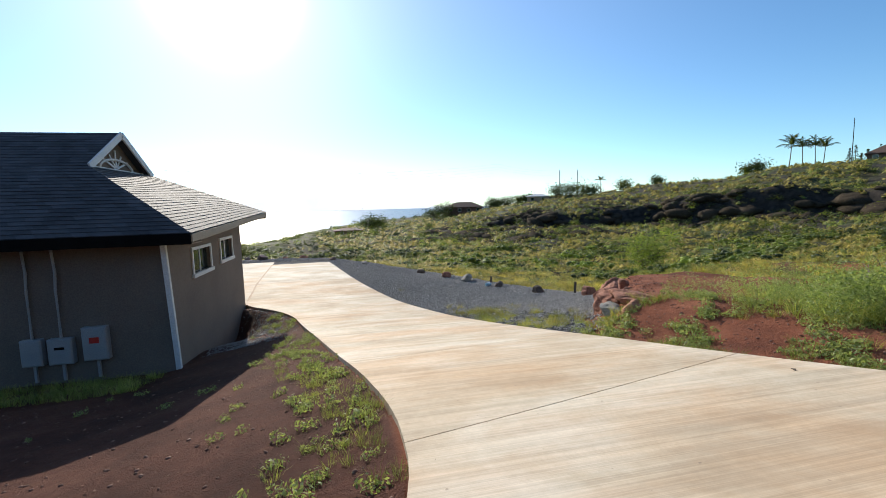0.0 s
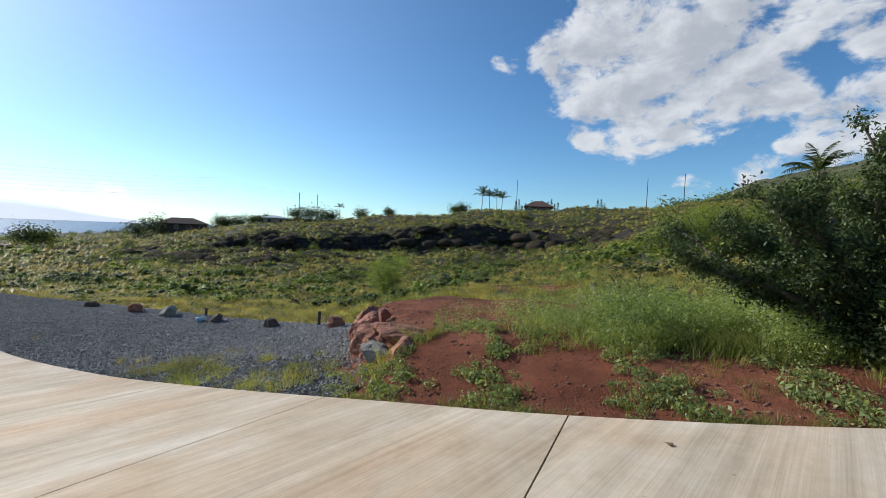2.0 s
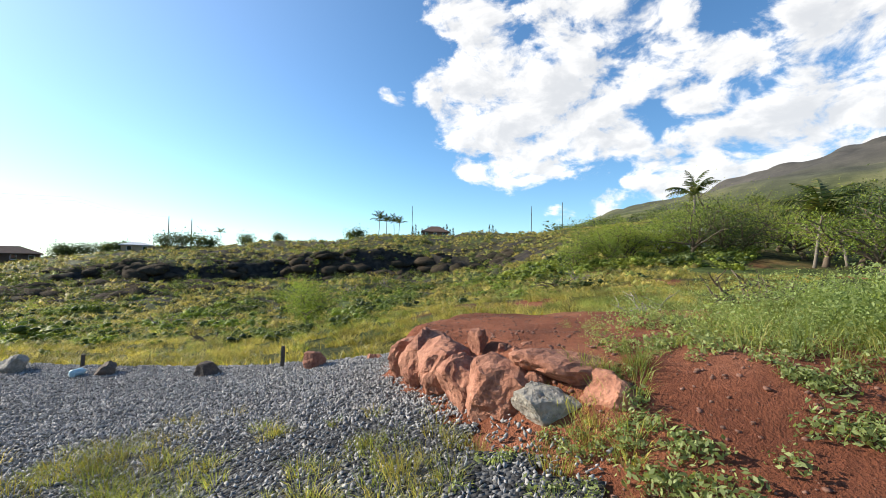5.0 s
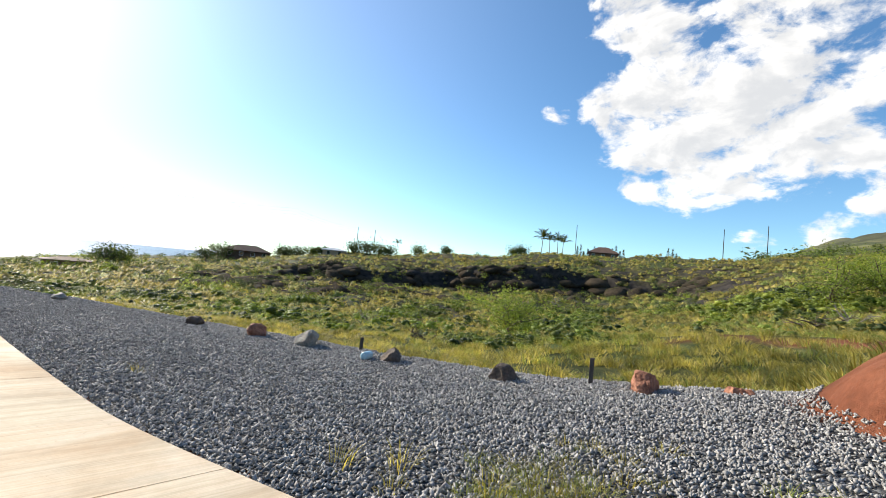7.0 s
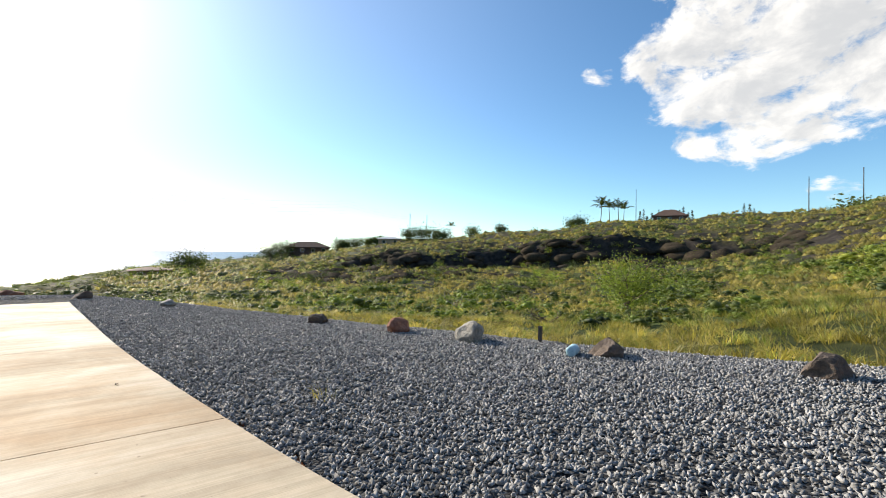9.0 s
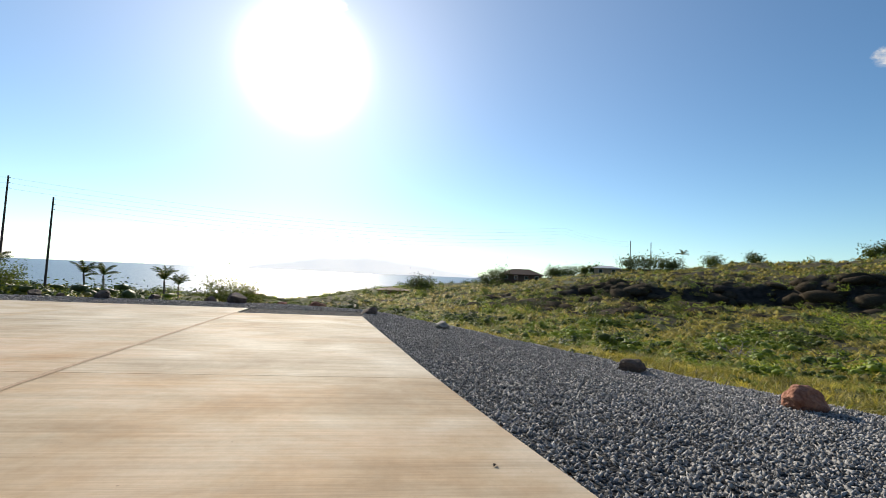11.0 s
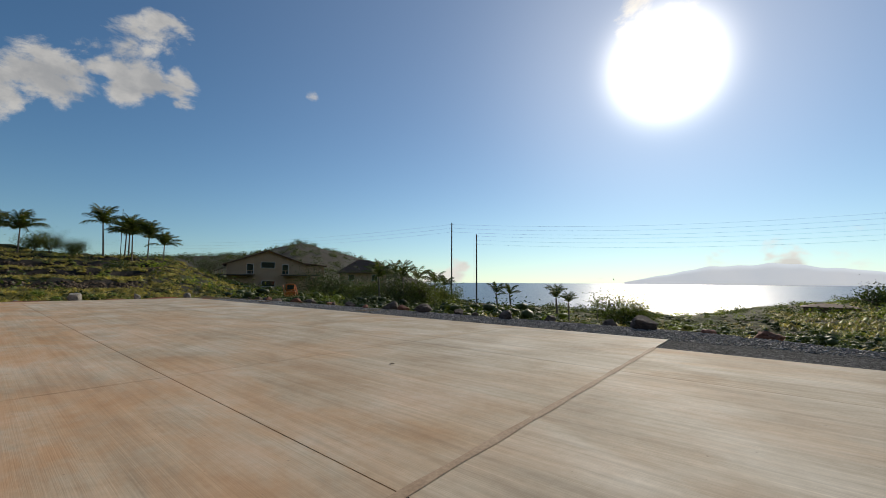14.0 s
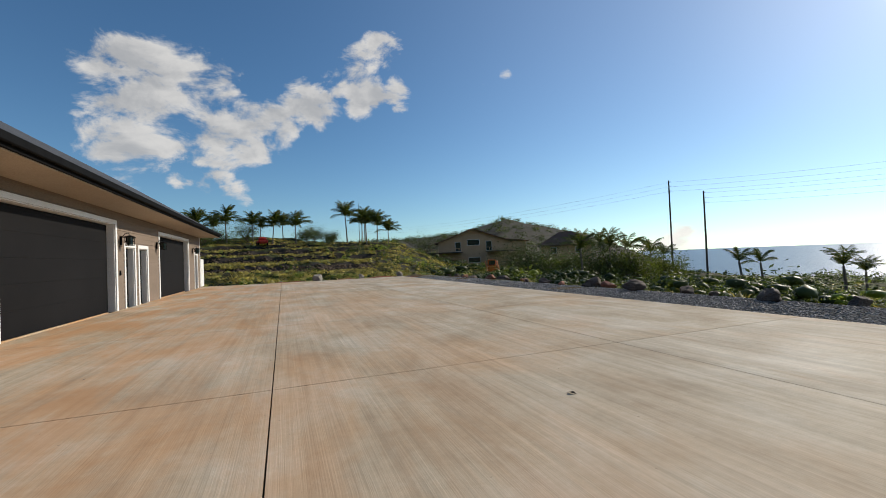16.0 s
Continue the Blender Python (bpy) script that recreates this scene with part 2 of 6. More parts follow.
def ground_mat():
    """Dry grass, greener hollows, red soil, dark lava rock, by the sheet's own attributes."""
    m, nt, b, N, L = nodes("hillside_ground")
    tc = N("ShaderNodeTexCoord")
    v = tc.outputs["Object"]

    def attr(n):
        a = N("ShaderNodeAttribute")
        a.attribute_name = n
        return a.outputs["Fac"]

    n_big, n_mid, n_fine = noise_tex(nt, v, 0.06, 6), noise_tex(nt, v, 0.8, 6), noise_tex(nt, v, 12.0, 5)
    grass = ramp(nt, n_mid, [(0.32, (0.022, 0.02, 0.01)), (0.52, (0.062, 0.054, 0.022)), (0.74, (0.19, 0.155, 0.06))])
    green = ramp(nt, n_mid, [(0.3, (0.03, 0.05, 0.012)), (0.7, (0.10, 0.13, 0.035))])
    col = mixer(nt, ramp(nt, n_big, [(0.42, (0, 0, 0)), (0.62, (0.75, 0.75, 0.75))]), grass, green)
    col = mixer(nt, attr("green"), col, green)
    rock = ramp(nt, n_mid, [(0.3, (0.012, 0.011, 0.010)), (0.7, (0.06, 0.05, 0.042))])
    # on the west hill this colour stands for backlit shade
    col = mixer(nt, attr("rock"), col, rock)
    soil = ramp(nt, n_mid, [(0.25, (0.12, 0.040, 0.022)), (0.5, (0.235, 0.082, 0.043)), (0.8, (0.40, 0.165, 0.095))])
    # soil by the garage: browner, with the building's shade put into its colour
    soil = mixer(nt, attr("brown_shade"), soil, ramp(nt, n_mid, [(0.25, (0.03, 0.012, 0.008)), (0.75, (0.105, 0.043, 0.029))]))
    col = mixer(nt, attr("soil"), col, soil)
    hill = ramp(nt, noise_tex(nt, v, 0.012, 8, 0.65), [(0.34, (0.03, 0.042, 0.016)), (0.5, (0.085, 0.095, 0.036)), (0.66, (0.23, 0.22, 0.085))])
    bare = ramp(nt, noise_tex(nt, v, 0.009, 9, 0.7), [(0.3, (0.04, 0.038, 0.033)), (0.5, (0.085, 0.078, 0.066)), (0.72, (0.15, 0.132, 0.11))])
    alt = N("ShaderNodeSeparateXYZ")
    L(v, alt.inputs[0])
    lift = N("ShaderNodeMapRange")
    L(alt.outputs[2], lift.inputs["Value"])
    lift.inputs["From Min"].default_value, lift.inputs["From Max"].default_value = 90, 190
    hill = mixer(nt, lift.outputs[0], hill, bare)
    col = mixer(nt, attr("far"), col, hill)
    col = mixer(nt, 0.4, col, ramp(nt, n_fine, [(0.3, (0.55, 0.55, 0.55)), (0.7, (1.25, 1.25, 1.25))]), "MULTIPLY")
    L(col, b.inputs["Base Color"])
    b.inputs["Roughness"].default_value, b.inputs["Specular IOR Level"].default_value = 0.95, 0.15
    n_grain = noise_tex(nt, v, 48.0, 4, 0.7)
    h = mixer(nt, 0.5, mixer(nt, 0.65, n_mid, n_fine), n_grain)
    bump(nt, b, h, 1.0, 0.07)
    return m


def gravel_mat():
    m, nt, b, N, L = nodes("blue_gravel_bed")
    v = object_vec(nt)
    vo = N("ShaderNodeTexVoronoi")
    vo.inputs["Scale"].default_value = 26
    L(v, vo.inputs["Vector"])
    sep = N("ShaderNodeSeparateColor")
    L(vo.outputs["Color"], sep.inputs[0])
    col = ramp(nt, sep.outputs[0], [(0.0, (0.02, 0.0203, 0.021)), (0.6, (0.06, 0.061, 0.063)), (1.0, (0.15, 0.152, 0.154))])
    L(col, b.inputs["Base Color"])
    b.inputs["Roughness"].default_value, b.inputs["Specular IOR Level"].default_value = 0.95, 0.05
    inv = N("ShaderNodeMath")
    inv.operation = "SUBTRACT"
    inv.inputs[0].default_value = 1
    L(vo.outputs["Distance"], inv.inputs[1])
    bump(nt, b, inv.outputs[0], 1.0, 0.03)
    return m


def water_mat():
    m, nt, b, N, L = nodes("open_sea")
    v = object_vec(nt)
    b.inputs["Base Color"].default_value = (0.02, 0.055, 0.11, 1)
    b.inputs["Roughness"].default_value = 0.32
    h = mixer(nt, 0.5, noise_tex(nt, v, 0.02, 6), noise_tex(nt, v, 0.25, 6))
    bump(nt, b, h, 1.0, 2.0)
    return m


def shingle_mat():
    m = surface("asphalt_shingle", (0.035, 0.037, 0.042), (0.085, 0.09, 0.098), 1.2, 90, 0.8, 0.5, 0.006, islands=True, spec=0.3)
    return m


def glass_mat():
    m, nt, b, N, L = nodes("window_glass")
    b.inputs["Base Color"].default_value = (0.02, 0.035, 0.035, 1)
    b.inputs["Roughness"].default_value = 0.04
    b.inputs["Specular IOR Level"].default_value = 0.8
    return m


CONCRETE, GROUND, GRAVEL, WATER = concrete_mat(), ground_mat(), gravel_mat(), water_mat()
SHINGLE, GLASS = shingle_mat(), glass_mat()
SIDING = surface("brown_painted_siding", (0.165, 0.122, 0.088), (0.205, 0.155, 0.115), 1.0, 26, 0.75, 0.35, 0.006, stretch=(0.4, 0.4, 3))
WALLTAN = surface("brown_stucco", (0.15, 0.115, 0.09), (0.20, 0.155, 0.122), 0.8, 30, 0.85, 0.35, 0.008)
WHITE = surface("white_trim_paint", (0.68, 0.68, 0.66), (0.8, 0.8, 0.78), 2, 40, 0.55, 0.12, 0.003)
SOFFIT = surface("tan_soffit_paint", (0.36, 0.29, 0.21), (0.43, 0.35, 0.26), 1, 30, 0.7, 0.15, 0.004)
DARKMETAL = surface("black_metal", (0.004, 0.004, 0.004), (0.009, 0.009, 0.009), 4, 50, 0.7, 0.1, 0.002, spec=0.04)
DOORDARK = surface("charcoal_garage_door", (0.008, 0.0078, 0.0083), (0.013, 0.0125, 0.013), 0.7, 60, 0.7, 0.12, 0.002, spec=0.07)
GREYBOX = surface("grey_painted_steel", (0.30, 0.31, 0.32), (0.38, 0.39, 0.40), 2, 40, 0.5, 0.08, 0.002, metal=0.2)
BLUEPLASTIC = surface("pale_blue_plastic", (0.35, 0.55, 0.62), (0.45, 0.66, 0.72), 4, 40, 0.4, 0.1, 0.002)
JOINTFILL = surface("stained_joint_filler", (0.30, 0.19, 0.11), (0.48, 0.35, 0.23), 1.5, 30, 0.85, 0.3, 0.004)
RED = surface("red_paint", (0.45, 0.02, 0.015), (0.6, 0.04, 0.02), 3, 40, 0.5, 0.1, 0.002)
ORANGE = surface("orange_machine_paint", (0.45, 0.12, 0.02), (0.6, 0.18, 0.03), 3, 40, 0.5, 0.1, 0.002)
REDROCK = surface("red_lava_boulder", (0.16, 0.052, 0.028), (0.46, 0.22, 0.14), 3.4, 22, 0.92, 0.9, 0.03)
PALEROCK = surface("pale_grey_boulder", (0.14, 0.125, 0.10), (0.40, 0.37, 0.315), 4.0, 24, 0.9, 0.8, 0.03)
DARKROCK = surface("dark_basalt_stone", (0.055, 0.042, 0.034), (0.17, 0.125, 0.095), 4.0, 24, 0.9, 0.8, 0.03)
GRAVELSTONE = surface("blue_grey_gravel", (0.14, 0.138, 0.136), (0.48, 0.47, 0.455), 8, 60, 0.9, 0.4, 0.004, islands=True, spec=0.08)
PEBBLE = surface("soil_pebbles", (0.12, 0.045, 0.028), (0.26, 0.15, 0.11), 8, 60, 0.9, 0.5, 0.005, islands=True)
BARK = surface("grey_brown_bark", (0.07, 0.05, 0.035), (0.16, 0.12, 0.085), 5, 40, 0.9, 0.9, 0.02, stretch=(1, 1, 0.3))
STUMPBARK = surface("peeling_reddish_bark", (0.16, 0.075, 0.045), (0.40, 0.27, 0.18), 6, 30, 0.9, 1.0, 0.03, stretch=(1, 1, 0.4))
PALMBARK = surface("palm_trunk", (0.11, 0.09, 0.07), (0.22, 0.19, 0.15), 4, 30, 0.9, 0.8, 0.02, stretch=(0.5, 0.5, 3))
POLEWOOD = surface("weathered_pole", (0.05, 0.042, 0.036), (0.10, 0.085, 0.072), 3, 30, 0.9, 0.4, 0.01, stretch=(1, 1, 0.2))
ROOFBROWN = surface("brown_tile_roof", (0.12, 0.07, 0.05), (0.19, 0.115, 0.08), 1.0, 12, 0.85, 0.5, 0.02)
HOUSETAN = surface("tan_house_wall", (0.46, 0.33, 0.21), (0.56, 0.42, 0.28), 0.5, 12, 0.85, 0.2, 0.01)
PINKDRIVE = surface("pink_paver_drive", (0.38, 0.24, 0.19), (0.5, 0.33, 0.27), 0.6, 6, 0.85, 0.3, 0.01)
LEAF_OLIVE = foliage("olive_scrub_leaves", (0.04, 0.062, 0.016), (0.13, 0.165, 0.045), None, 0.35, 0.3, (0.4, 0.45, 0.4), (1.5, 1.4, 1.0), 0.8)
LEAF_GREEN = foliage("fresh_green_leaves", (0.085, 0.135, 0.025), (0.26, 0.33, 0.075), None, 0.4, 0.3, (0.45, 0.5, 0.4), (1.35, 1.3, 1.0), 0.7)
LEAF_DARK = foliage("dark_glossy_leaves", (0.022, 0.04, 0.013), (0.075, 0.105, 0.034), through_light=0.28)
LEAF_GREY = foliage("grey_green_weed_leaves", (0.12, 0.16, 0.06), (0.32, 0.37, 0.16))
GRASS_DRY = foliage("dry_straw_grass", (0.20, 0.18, 0.06), (0.40, 0.35, 0.13), (0.5, 0.43, 0.2), 0.4, 0.75, (0.26, 0.29, 0.2), (1.5, 1.42, 1.05), 0.9)
GRASS_GREEN = foliage("green_grass_blades", (0.14, 0.18, 0.045), (0.32, 0.36, 0.115), (0.42, 0.38, 0.18), 0.4, 0.75, (0.35, 0.4, 0.3), (1.4, 1.35, 1.1), 0.8)
PALMLEAF = foliage("palm_leaflets", (0.03, 0.05, 0.012), (0.09, 0.12, 0.03), (0.2, 0.17, 0.06), 0.3)
TWIG = surface("bare_grey_twigs", (0.16, 0.13, 0.10), (0.32, 0.28, 0.23), 5, 40, 0.9, 0.4, 0.01)
LAVA = surface("dark_lava_rock", (0.02, 0.017, 0.012), (0.085, 0.066, 0.045), 0.5, 5, 0.95, 1.0, 0.2, spec=0.05)
LEAF_FEATHER = foliage("feathery_pale_leaves", (0.13, 0.19, 0.06), (0.33, 0.40, 0.16), through_light=0.45)
LEAF_TREE = foliage("small_glossy_tree_leaves", (0.022, 0.04, 0.014), (0.10, 0.138, 0.052), through_light=0.22)
LEAF_LIME = foliage("yellow_green_garden_leaves", (0.12, 0.165, 0.025), (0.33, 0.37, 0.075), through_light=0.45)
TERRACESTONE = surface("brown_terrace_stone", (0.07, 0.05, 0.036), (0.22, 0.165, 0.12), 1.2, 8, 0.95, 0.8, 0.04, islands=True, spec=0.1)


# ---- mesh helpers ----
def put(name, verts, faces, material, parent=None, label="", smooth=False):
    me = bpy.data.meshes.new(name)
    me.from_pydata([tuple(v) for v in verts], [], [tuple(f) for f in faces])
    me.materials.append(material)
    if smooth:
        me.polygons.foreach_set("use_smooth", [True] * len(me.polygons))
    me.update()
    ob = new(name, me)
    ob.parent = parent
    if label:
        ob["label"] = label
    return ob


def part(name, bm, material, parent=None, label="", smooth=False):
    me = bpy.data.meshes.new(name)
    bm.to_mesh(me)
    bm.free()
    me.materials.append(material)
    if smooth:
        me.polygons.foreach_set("use_smooth", [True] * len(me.polygons))
    ob = new(name, me)
    ob.parent = parent
    if label:
        ob["label"] = label
    return ob


def thing(name, m, label, category, group="", kind=""):
    ob = new(name)
    ob.empty_display_size = 0.2
    ob.matrix_world = m
    return tagged(ob, label, category, group, kind)


def box(bm, x0, y0, z0, x1, y1, z1, bevel=0.0):
    r = bmesh.ops.create_cube(bm, size=1.0)
    for v in r["verts"]:
        v.co = Vector(((x0 + x1) / 2 + v.co.x * (x1 - x0), (y0 + y1) / 2 + v.co.y * (y1 - y0), (z0 + z1) / 2 + v.co.z * (z1 - z0)))
    if bevel:
        es = {e for v in r["verts"] for e in v.link_edges}
        bmesh.ops.bevel(bm, geom=list(es), offset=bevel, segments=1, affect="EDGES")
    return bm


def boxpart(name, dims, material, parent=None, label="", bevel=0.006):
    return part(name, box(bmesh.new(), *dims, bevel=bevel), material, parent, label)


def tube(bm, pts, radii, seg=8, cap=True):
    rings = []
    pts = [Vector(p) for p in pts]
    for i, p in enumerate(pts):
        a = pts[min(i + 1, len(pts) - 1)] - pts[max(i - 1, 0)]
        q = a.to_track_quat("Z", "Y")
        r = radii[i] if hasattr(radii, "__len__") else radii
        rings.append([bm.verts.new(p + q @ Vector((math.cos(t) * r, math.sin(t) * r, 0))) for t in (2 * math.pi * k / seg for k in range(seg))])
    for a, b in zip(rings, rings[1:]):
        for k in range(seg):
            bm.faces.new((a[k], a[(k + 1) % seg], b[(k + 1) % seg], b[k]))
    if cap:
        bm.faces.new(rings[0][::-1])
        bm.faces.new(rings[-1])
    return bm


class Soup:
    """Many small copies of template shapes joined into one mesh."""

    def __init__(self):
        self.v, self.f, self.n = [], [], 0

    def add(self, verts, faces, mats):
        """verts (k,3), faces (m,3) triangles, mats (c,3,4): one copy for each matrix."""
        if len(mats) == 0:
            return
        v = np.einsum("cij,kj->cki", mats[:, :, :3], verts) + mats[:, None, :, 3]
        c, k = v.shape[:2]
        f = faces[None] + (np.arange(c) * k)[:, None, None] + self.n
        self.v.append(v.reshape(-1, 3))
        self.f.append(f.reshape(-1, 3))
        self.n += c * k

    def build(self, name, material, parent=None):
        v, f = np.concatenate(self.v), np.concatenate(self.f)
        me = bpy.data.meshes.new(name)
        me.vertices.add(len(v))
        me.vertices.foreach_set("co", v.astype(np.float32).ravel())
        me.loops.add(f.size)
        me.loops.foreach_set("vertex_index", f.astype(np.int32).ravel())
        me.polygons.add(len(f))
        me.polygons.foreach_set("loop_start", np.arange(0, f.size, 3, dtype=np.int32))
        me.update(calc_edges=True)
        me.materials.append(material)
        ob = new(name, me)
        ob.parent = parent
        return ob


RNG = np.random.default_rng(7)


def spins(pos, scale, tilt=0.15, flat=1.0):
    """Matrices (c,3,4) at pos with random turn, slight tilt and the given scales."""
    c = len(pos)
    a = RNG.uniform(0, 2 * np.pi, c)
    s = np.broadcast_to(scale, (c,))
    tx, ty = RNG.normal(0, tilt, c), RNG.normal(0, tilt, c)
    m = np.zeros((c, 3, 4))
    m[:, 0, 0], m[:, 0, 1] = np.cos(a) * s, -np.sin(a) * s
    m[:, 1, 0], m[:, 1, 1] = np.sin(a) * s, np.cos(a) * s
    m[:, 2, 2] = s * flat
    m[:, 0, 2], m[:, 1, 2] = tx * s, ty * s
    m[:, :, 3] = pos
    return m


def tuft_template(blades, spread, height, width, rng, droop=0.4, dome=0.0):
    v, f = [], []
    if dome:
        # matted heart of an old bunch
        ring = [(spread * rng.uniform(0.4, 0.8) * math.cos(k * 1.047), spread * rng.uniform(0.4, 0.8) * math.sin(k * 1.047), -0.03) for k in range(6)]
        v += [(0.1 * spread, 0, height * dome)] + ring
        f += [(0, 1 + k, 1 + (k + 1) % 6) for k in range(6)]
    for i in range(blades):
        a, r = rng.uniform(0, 6.283), spread * math.sqrt(rng.uniform(0, 1)) * 0.6
        x, y = r * math.cos(a), r * math.sin(a)
        h = height * rng.uniform(0.5, 1.1)
        lean = rng.uniform(0.1, 1.0) * spread + droop * h * rng.uniform(0, 1)
        b = rng.uniform(0, 6.283)
        dx, dy = math.cos(b) * width / 2, math.sin(b) * width / 2
        n = len(v)
        ox, oy = math.cos(a), math.sin(a)
        v += [(x - dx, y - dy, -0.03), (x + dx, y + dy, -0.03), (x + ox * lean * 0.35 + dx * 0.7, y + oy * lean * 0.35 + dy * 0.7, h * 0.65),
              (x + ox * lean * 0.35 - dx * 0.7, y + oy * lean * 0.35 - dy * 0.7, h * 0.65), (x + ox * lean, y + oy * lean, h)]
        f += [(n, n + 1, n + 2), (n, n + 2, n + 3), (n + 3, n + 2, n + 4)]
    return np.array(v), np.array(f)


def leaf_cloud(count, size, rng, lobes=7, flat=0.75, hollow=0.45, core=0.0):
    """Leaves set on several uneven lobes, about one unit wide, base at z 0."""
    v, f = [], []
    cs = [(rng.uniform(-0.35, 0.35), rng.uniform(-0.35, 0.35), rng.uniform(0.15, 0.75) * flat, rng.uniform(0.18, 0.34)) for _ in range(lobes)]
    for cx, cy, cz, cr in cs if core else ():
        # the dense inner growth of each lobe
        rv, rf = rock_template(rng, 1, 0.3)
        n = len(v)
        v += [np.array((cx, cy, max(cz, 0.05))) + p * 2 * cr * core for p in rv]
        f += [tuple(int(k) + n for k in t) for t in rf]
    for i in range(count):
        cx, cy, cz, cr = cs[rng.integers(lobes)]
        d = rng.normal(0, 1, 3)
        d /= np.linalg.norm(d) + 1e-6
        r = cr * (hollow + (1.15 - hollow) * rng.uniform(0, 1) ** 0.5)
        p = np.array((cx, cy, cz)) + d * r
        p[2] = max(p[2], 0.01)
        t = np.cross(d, rng.normal(0, 1, 3))
        t /= np.linalg.norm(t) + 1e-6
        w = np.cross(d + rng.normal(0, 0.5, 3), t)
        w /= np.linalg.norm(w) + 1e-6
        s = size * rng.uniform(0.6, 1.3)
        n = len(v)
        v += [p - t * s, p + w * s * 0.45, p + t * s, p - w * s * 0.45]
        f += [(n, n + 1, n + 2), (n, n + 2, n + 3)]
    return np.array(v), np.array(f)


def rock_template(rng, sub=1, rough=0.25):
    bm = bmesh.new()
    bmesh.ops.create_icosphere(bm, subdivisions=sub, radius=0.5)
    for vv in bm.verts:
        vv.co *= 1 + rng.uniform(-rough, rough)
    v = np.array([vv.co[:] for vv in bm.verts])
    f = np.array([[x.index for x in ff.verts] for ff in bm.faces])
    bm.free()
    return v * np.array((1, rng.uniform(0.6, 0.95), rng.uniform(0.5, 0.8))), f


# ---- the lie of the land ----
GY = [-60, -34, -30, -28, -26, -24, -21.4, -19, -16.4, -14, 60]
GZ = [6.2, 2.6, 2.02, 1.70, 1.33, 0.95, 0.50, 0.25, 0.08, 0, 0]
RIGHT_Y = [-40, -35, -31.15, -29.8, -28.3, -25.6, -22.1, -19, -16.4, -14, -11.2, -9.3, -6.9, -1.6]
RIGHT_X = [16.5, 13.6, 11.8, 11.1, 10.55, 9.95, 9.2, 8.25, 7.42, 6.83, 6.1, 5.65, 5.15, 4.04]
LEFT_Y = [-40, -36, -33, -30.85, -29.9, -29, -27.4, -25.7, -22.3, -18.1, -16.6, -15.1]
LEFT_X = [0.5, 3.6, 5.2, 6.04, 6.1, 6.05, 5.79, 5.42, 4.74, 3.64, 2.83, 1.4]


def drive_z(y):
    y = np.asarray(y, float)
    return sum(np.interp(y + o, GY, GZ) for o in (-1.2, -0.6, 0, 0.6, 1.2)) / 5


def right_x(y):
    return sum(np.interp(np.asarray(y, float) + o, RIGHT_Y, RIGHT_X) for o in (-0.5, 0, 0.5)) / 3


def left_x(y):
    return sum(np.interp(np.asarray(y, float) + o, LEFT_Y, LEFT_X) for o in (-0.4, 0, 0.4)) / 3


def ss(a, b, x):
    t = np.clip((x - a) / (b - a), 0, 1)
    return t * t * (3 - 2 * t)


def ripple(x, y, wave):
    """Smooth uneven ground, about -1 to 1."""
    k = 6.283 / wave
    out = 0
    for i, (a, b, w) in enumerate(((1.0, 0.31, 1), (-0.47, 0.94, 1), (0.71, -0.83, 0.8), (1.9, 0.6, 0.5), (-0.8, 2.1, 0.45), (3.1, -1.7, 0.3), (1.6, 3.6, 0.25))):
        out = out + w * np.sin(k * (a * x + b * y) + i * 1.7 + 0.8 * np.sin(k * 0.37 * (b * x - a * y) + i))
    return out / 2.4


EDGE = [(-35.5, 2.2), (-14, 2.6), (0, 2.6), (4.2, 0.9), (7.0, -1.7), (10.5, -7.0), (12.1, -11.6), (13.8, -16.6), (15.0, -19.2), (15.4, -21.5), (16.0, -24.0),
        (16.8, -27.0), (18.5, -30.0), (26, -34), (34, -60), (-45, -60), (-37, -22), (-35.2, -12)]


def edge_distance(x, y):
    """Metres outside the levelled ground; negative inside it."""
    best = np.full(np.shape(x), 1e9)
    inside = np.zeros(np.shape(x), bool)
    for (ax, ay), (bx, by) in zip(EDGE, EDGE[1:] + EDGE[:1]):
        dx, dy = bx - ax, by - ay
        t = np.clip(((x - ax) * dx + (y - ay) * dy) / (dx * dx + dy * dy), 0, 1)
        best = np.minimum(best, np.hypot(x - ax - t * dx, y - ay - t * dy))
        if dy != 0:
            inside ^= ((ay > y) != (by > y)) & (x < ax + (y - ay) / dy * dx)
    return np.where(inside, -best, best)


CX, CY = 6.0, -20.0
LAND_R = [20, 30, 45, 70, 95, 112, 180, 260, 600, 2600]
LAND_WEST = {
    -130: (0.2, 0.5, 1, 2.5, 5, 7, 9, 9, 20, 60), -97: (-0.1, -0.2, 0, 2.4, 5.8, 7.2, 8, 8, 20, 40), -80: (-0.2, -0.3, -0.1, 1.9, 5.0, 6.4, 6.8, 6, 25, 20),
    -71: (-0.3, -0.35, -0.3, 1.4, 4.5, 5.9, 6.0, 5, 30, 16), -66: (-0.3, -0.4, -0.5, -0.4, 0.8, 1.5, 1.5, 4, 34, 12), -60: (-0.4, -0.6, -0.8, -1.2, -1.6, -1.9, -2, 3, 52, 5), -50: (-0.5, -0.7, -1.2, -1.9, -2.4, -2.9, -4, -5, 26, -30),
    -38: (-0.5, -0.8, -1.5, -2.6, -3.8, -4.8, -8, -13, -30, -60), -14: (-0.7, -1.3, -2.4, -4.2, -5.6, -6.8, -11, -17, -35, -60)}
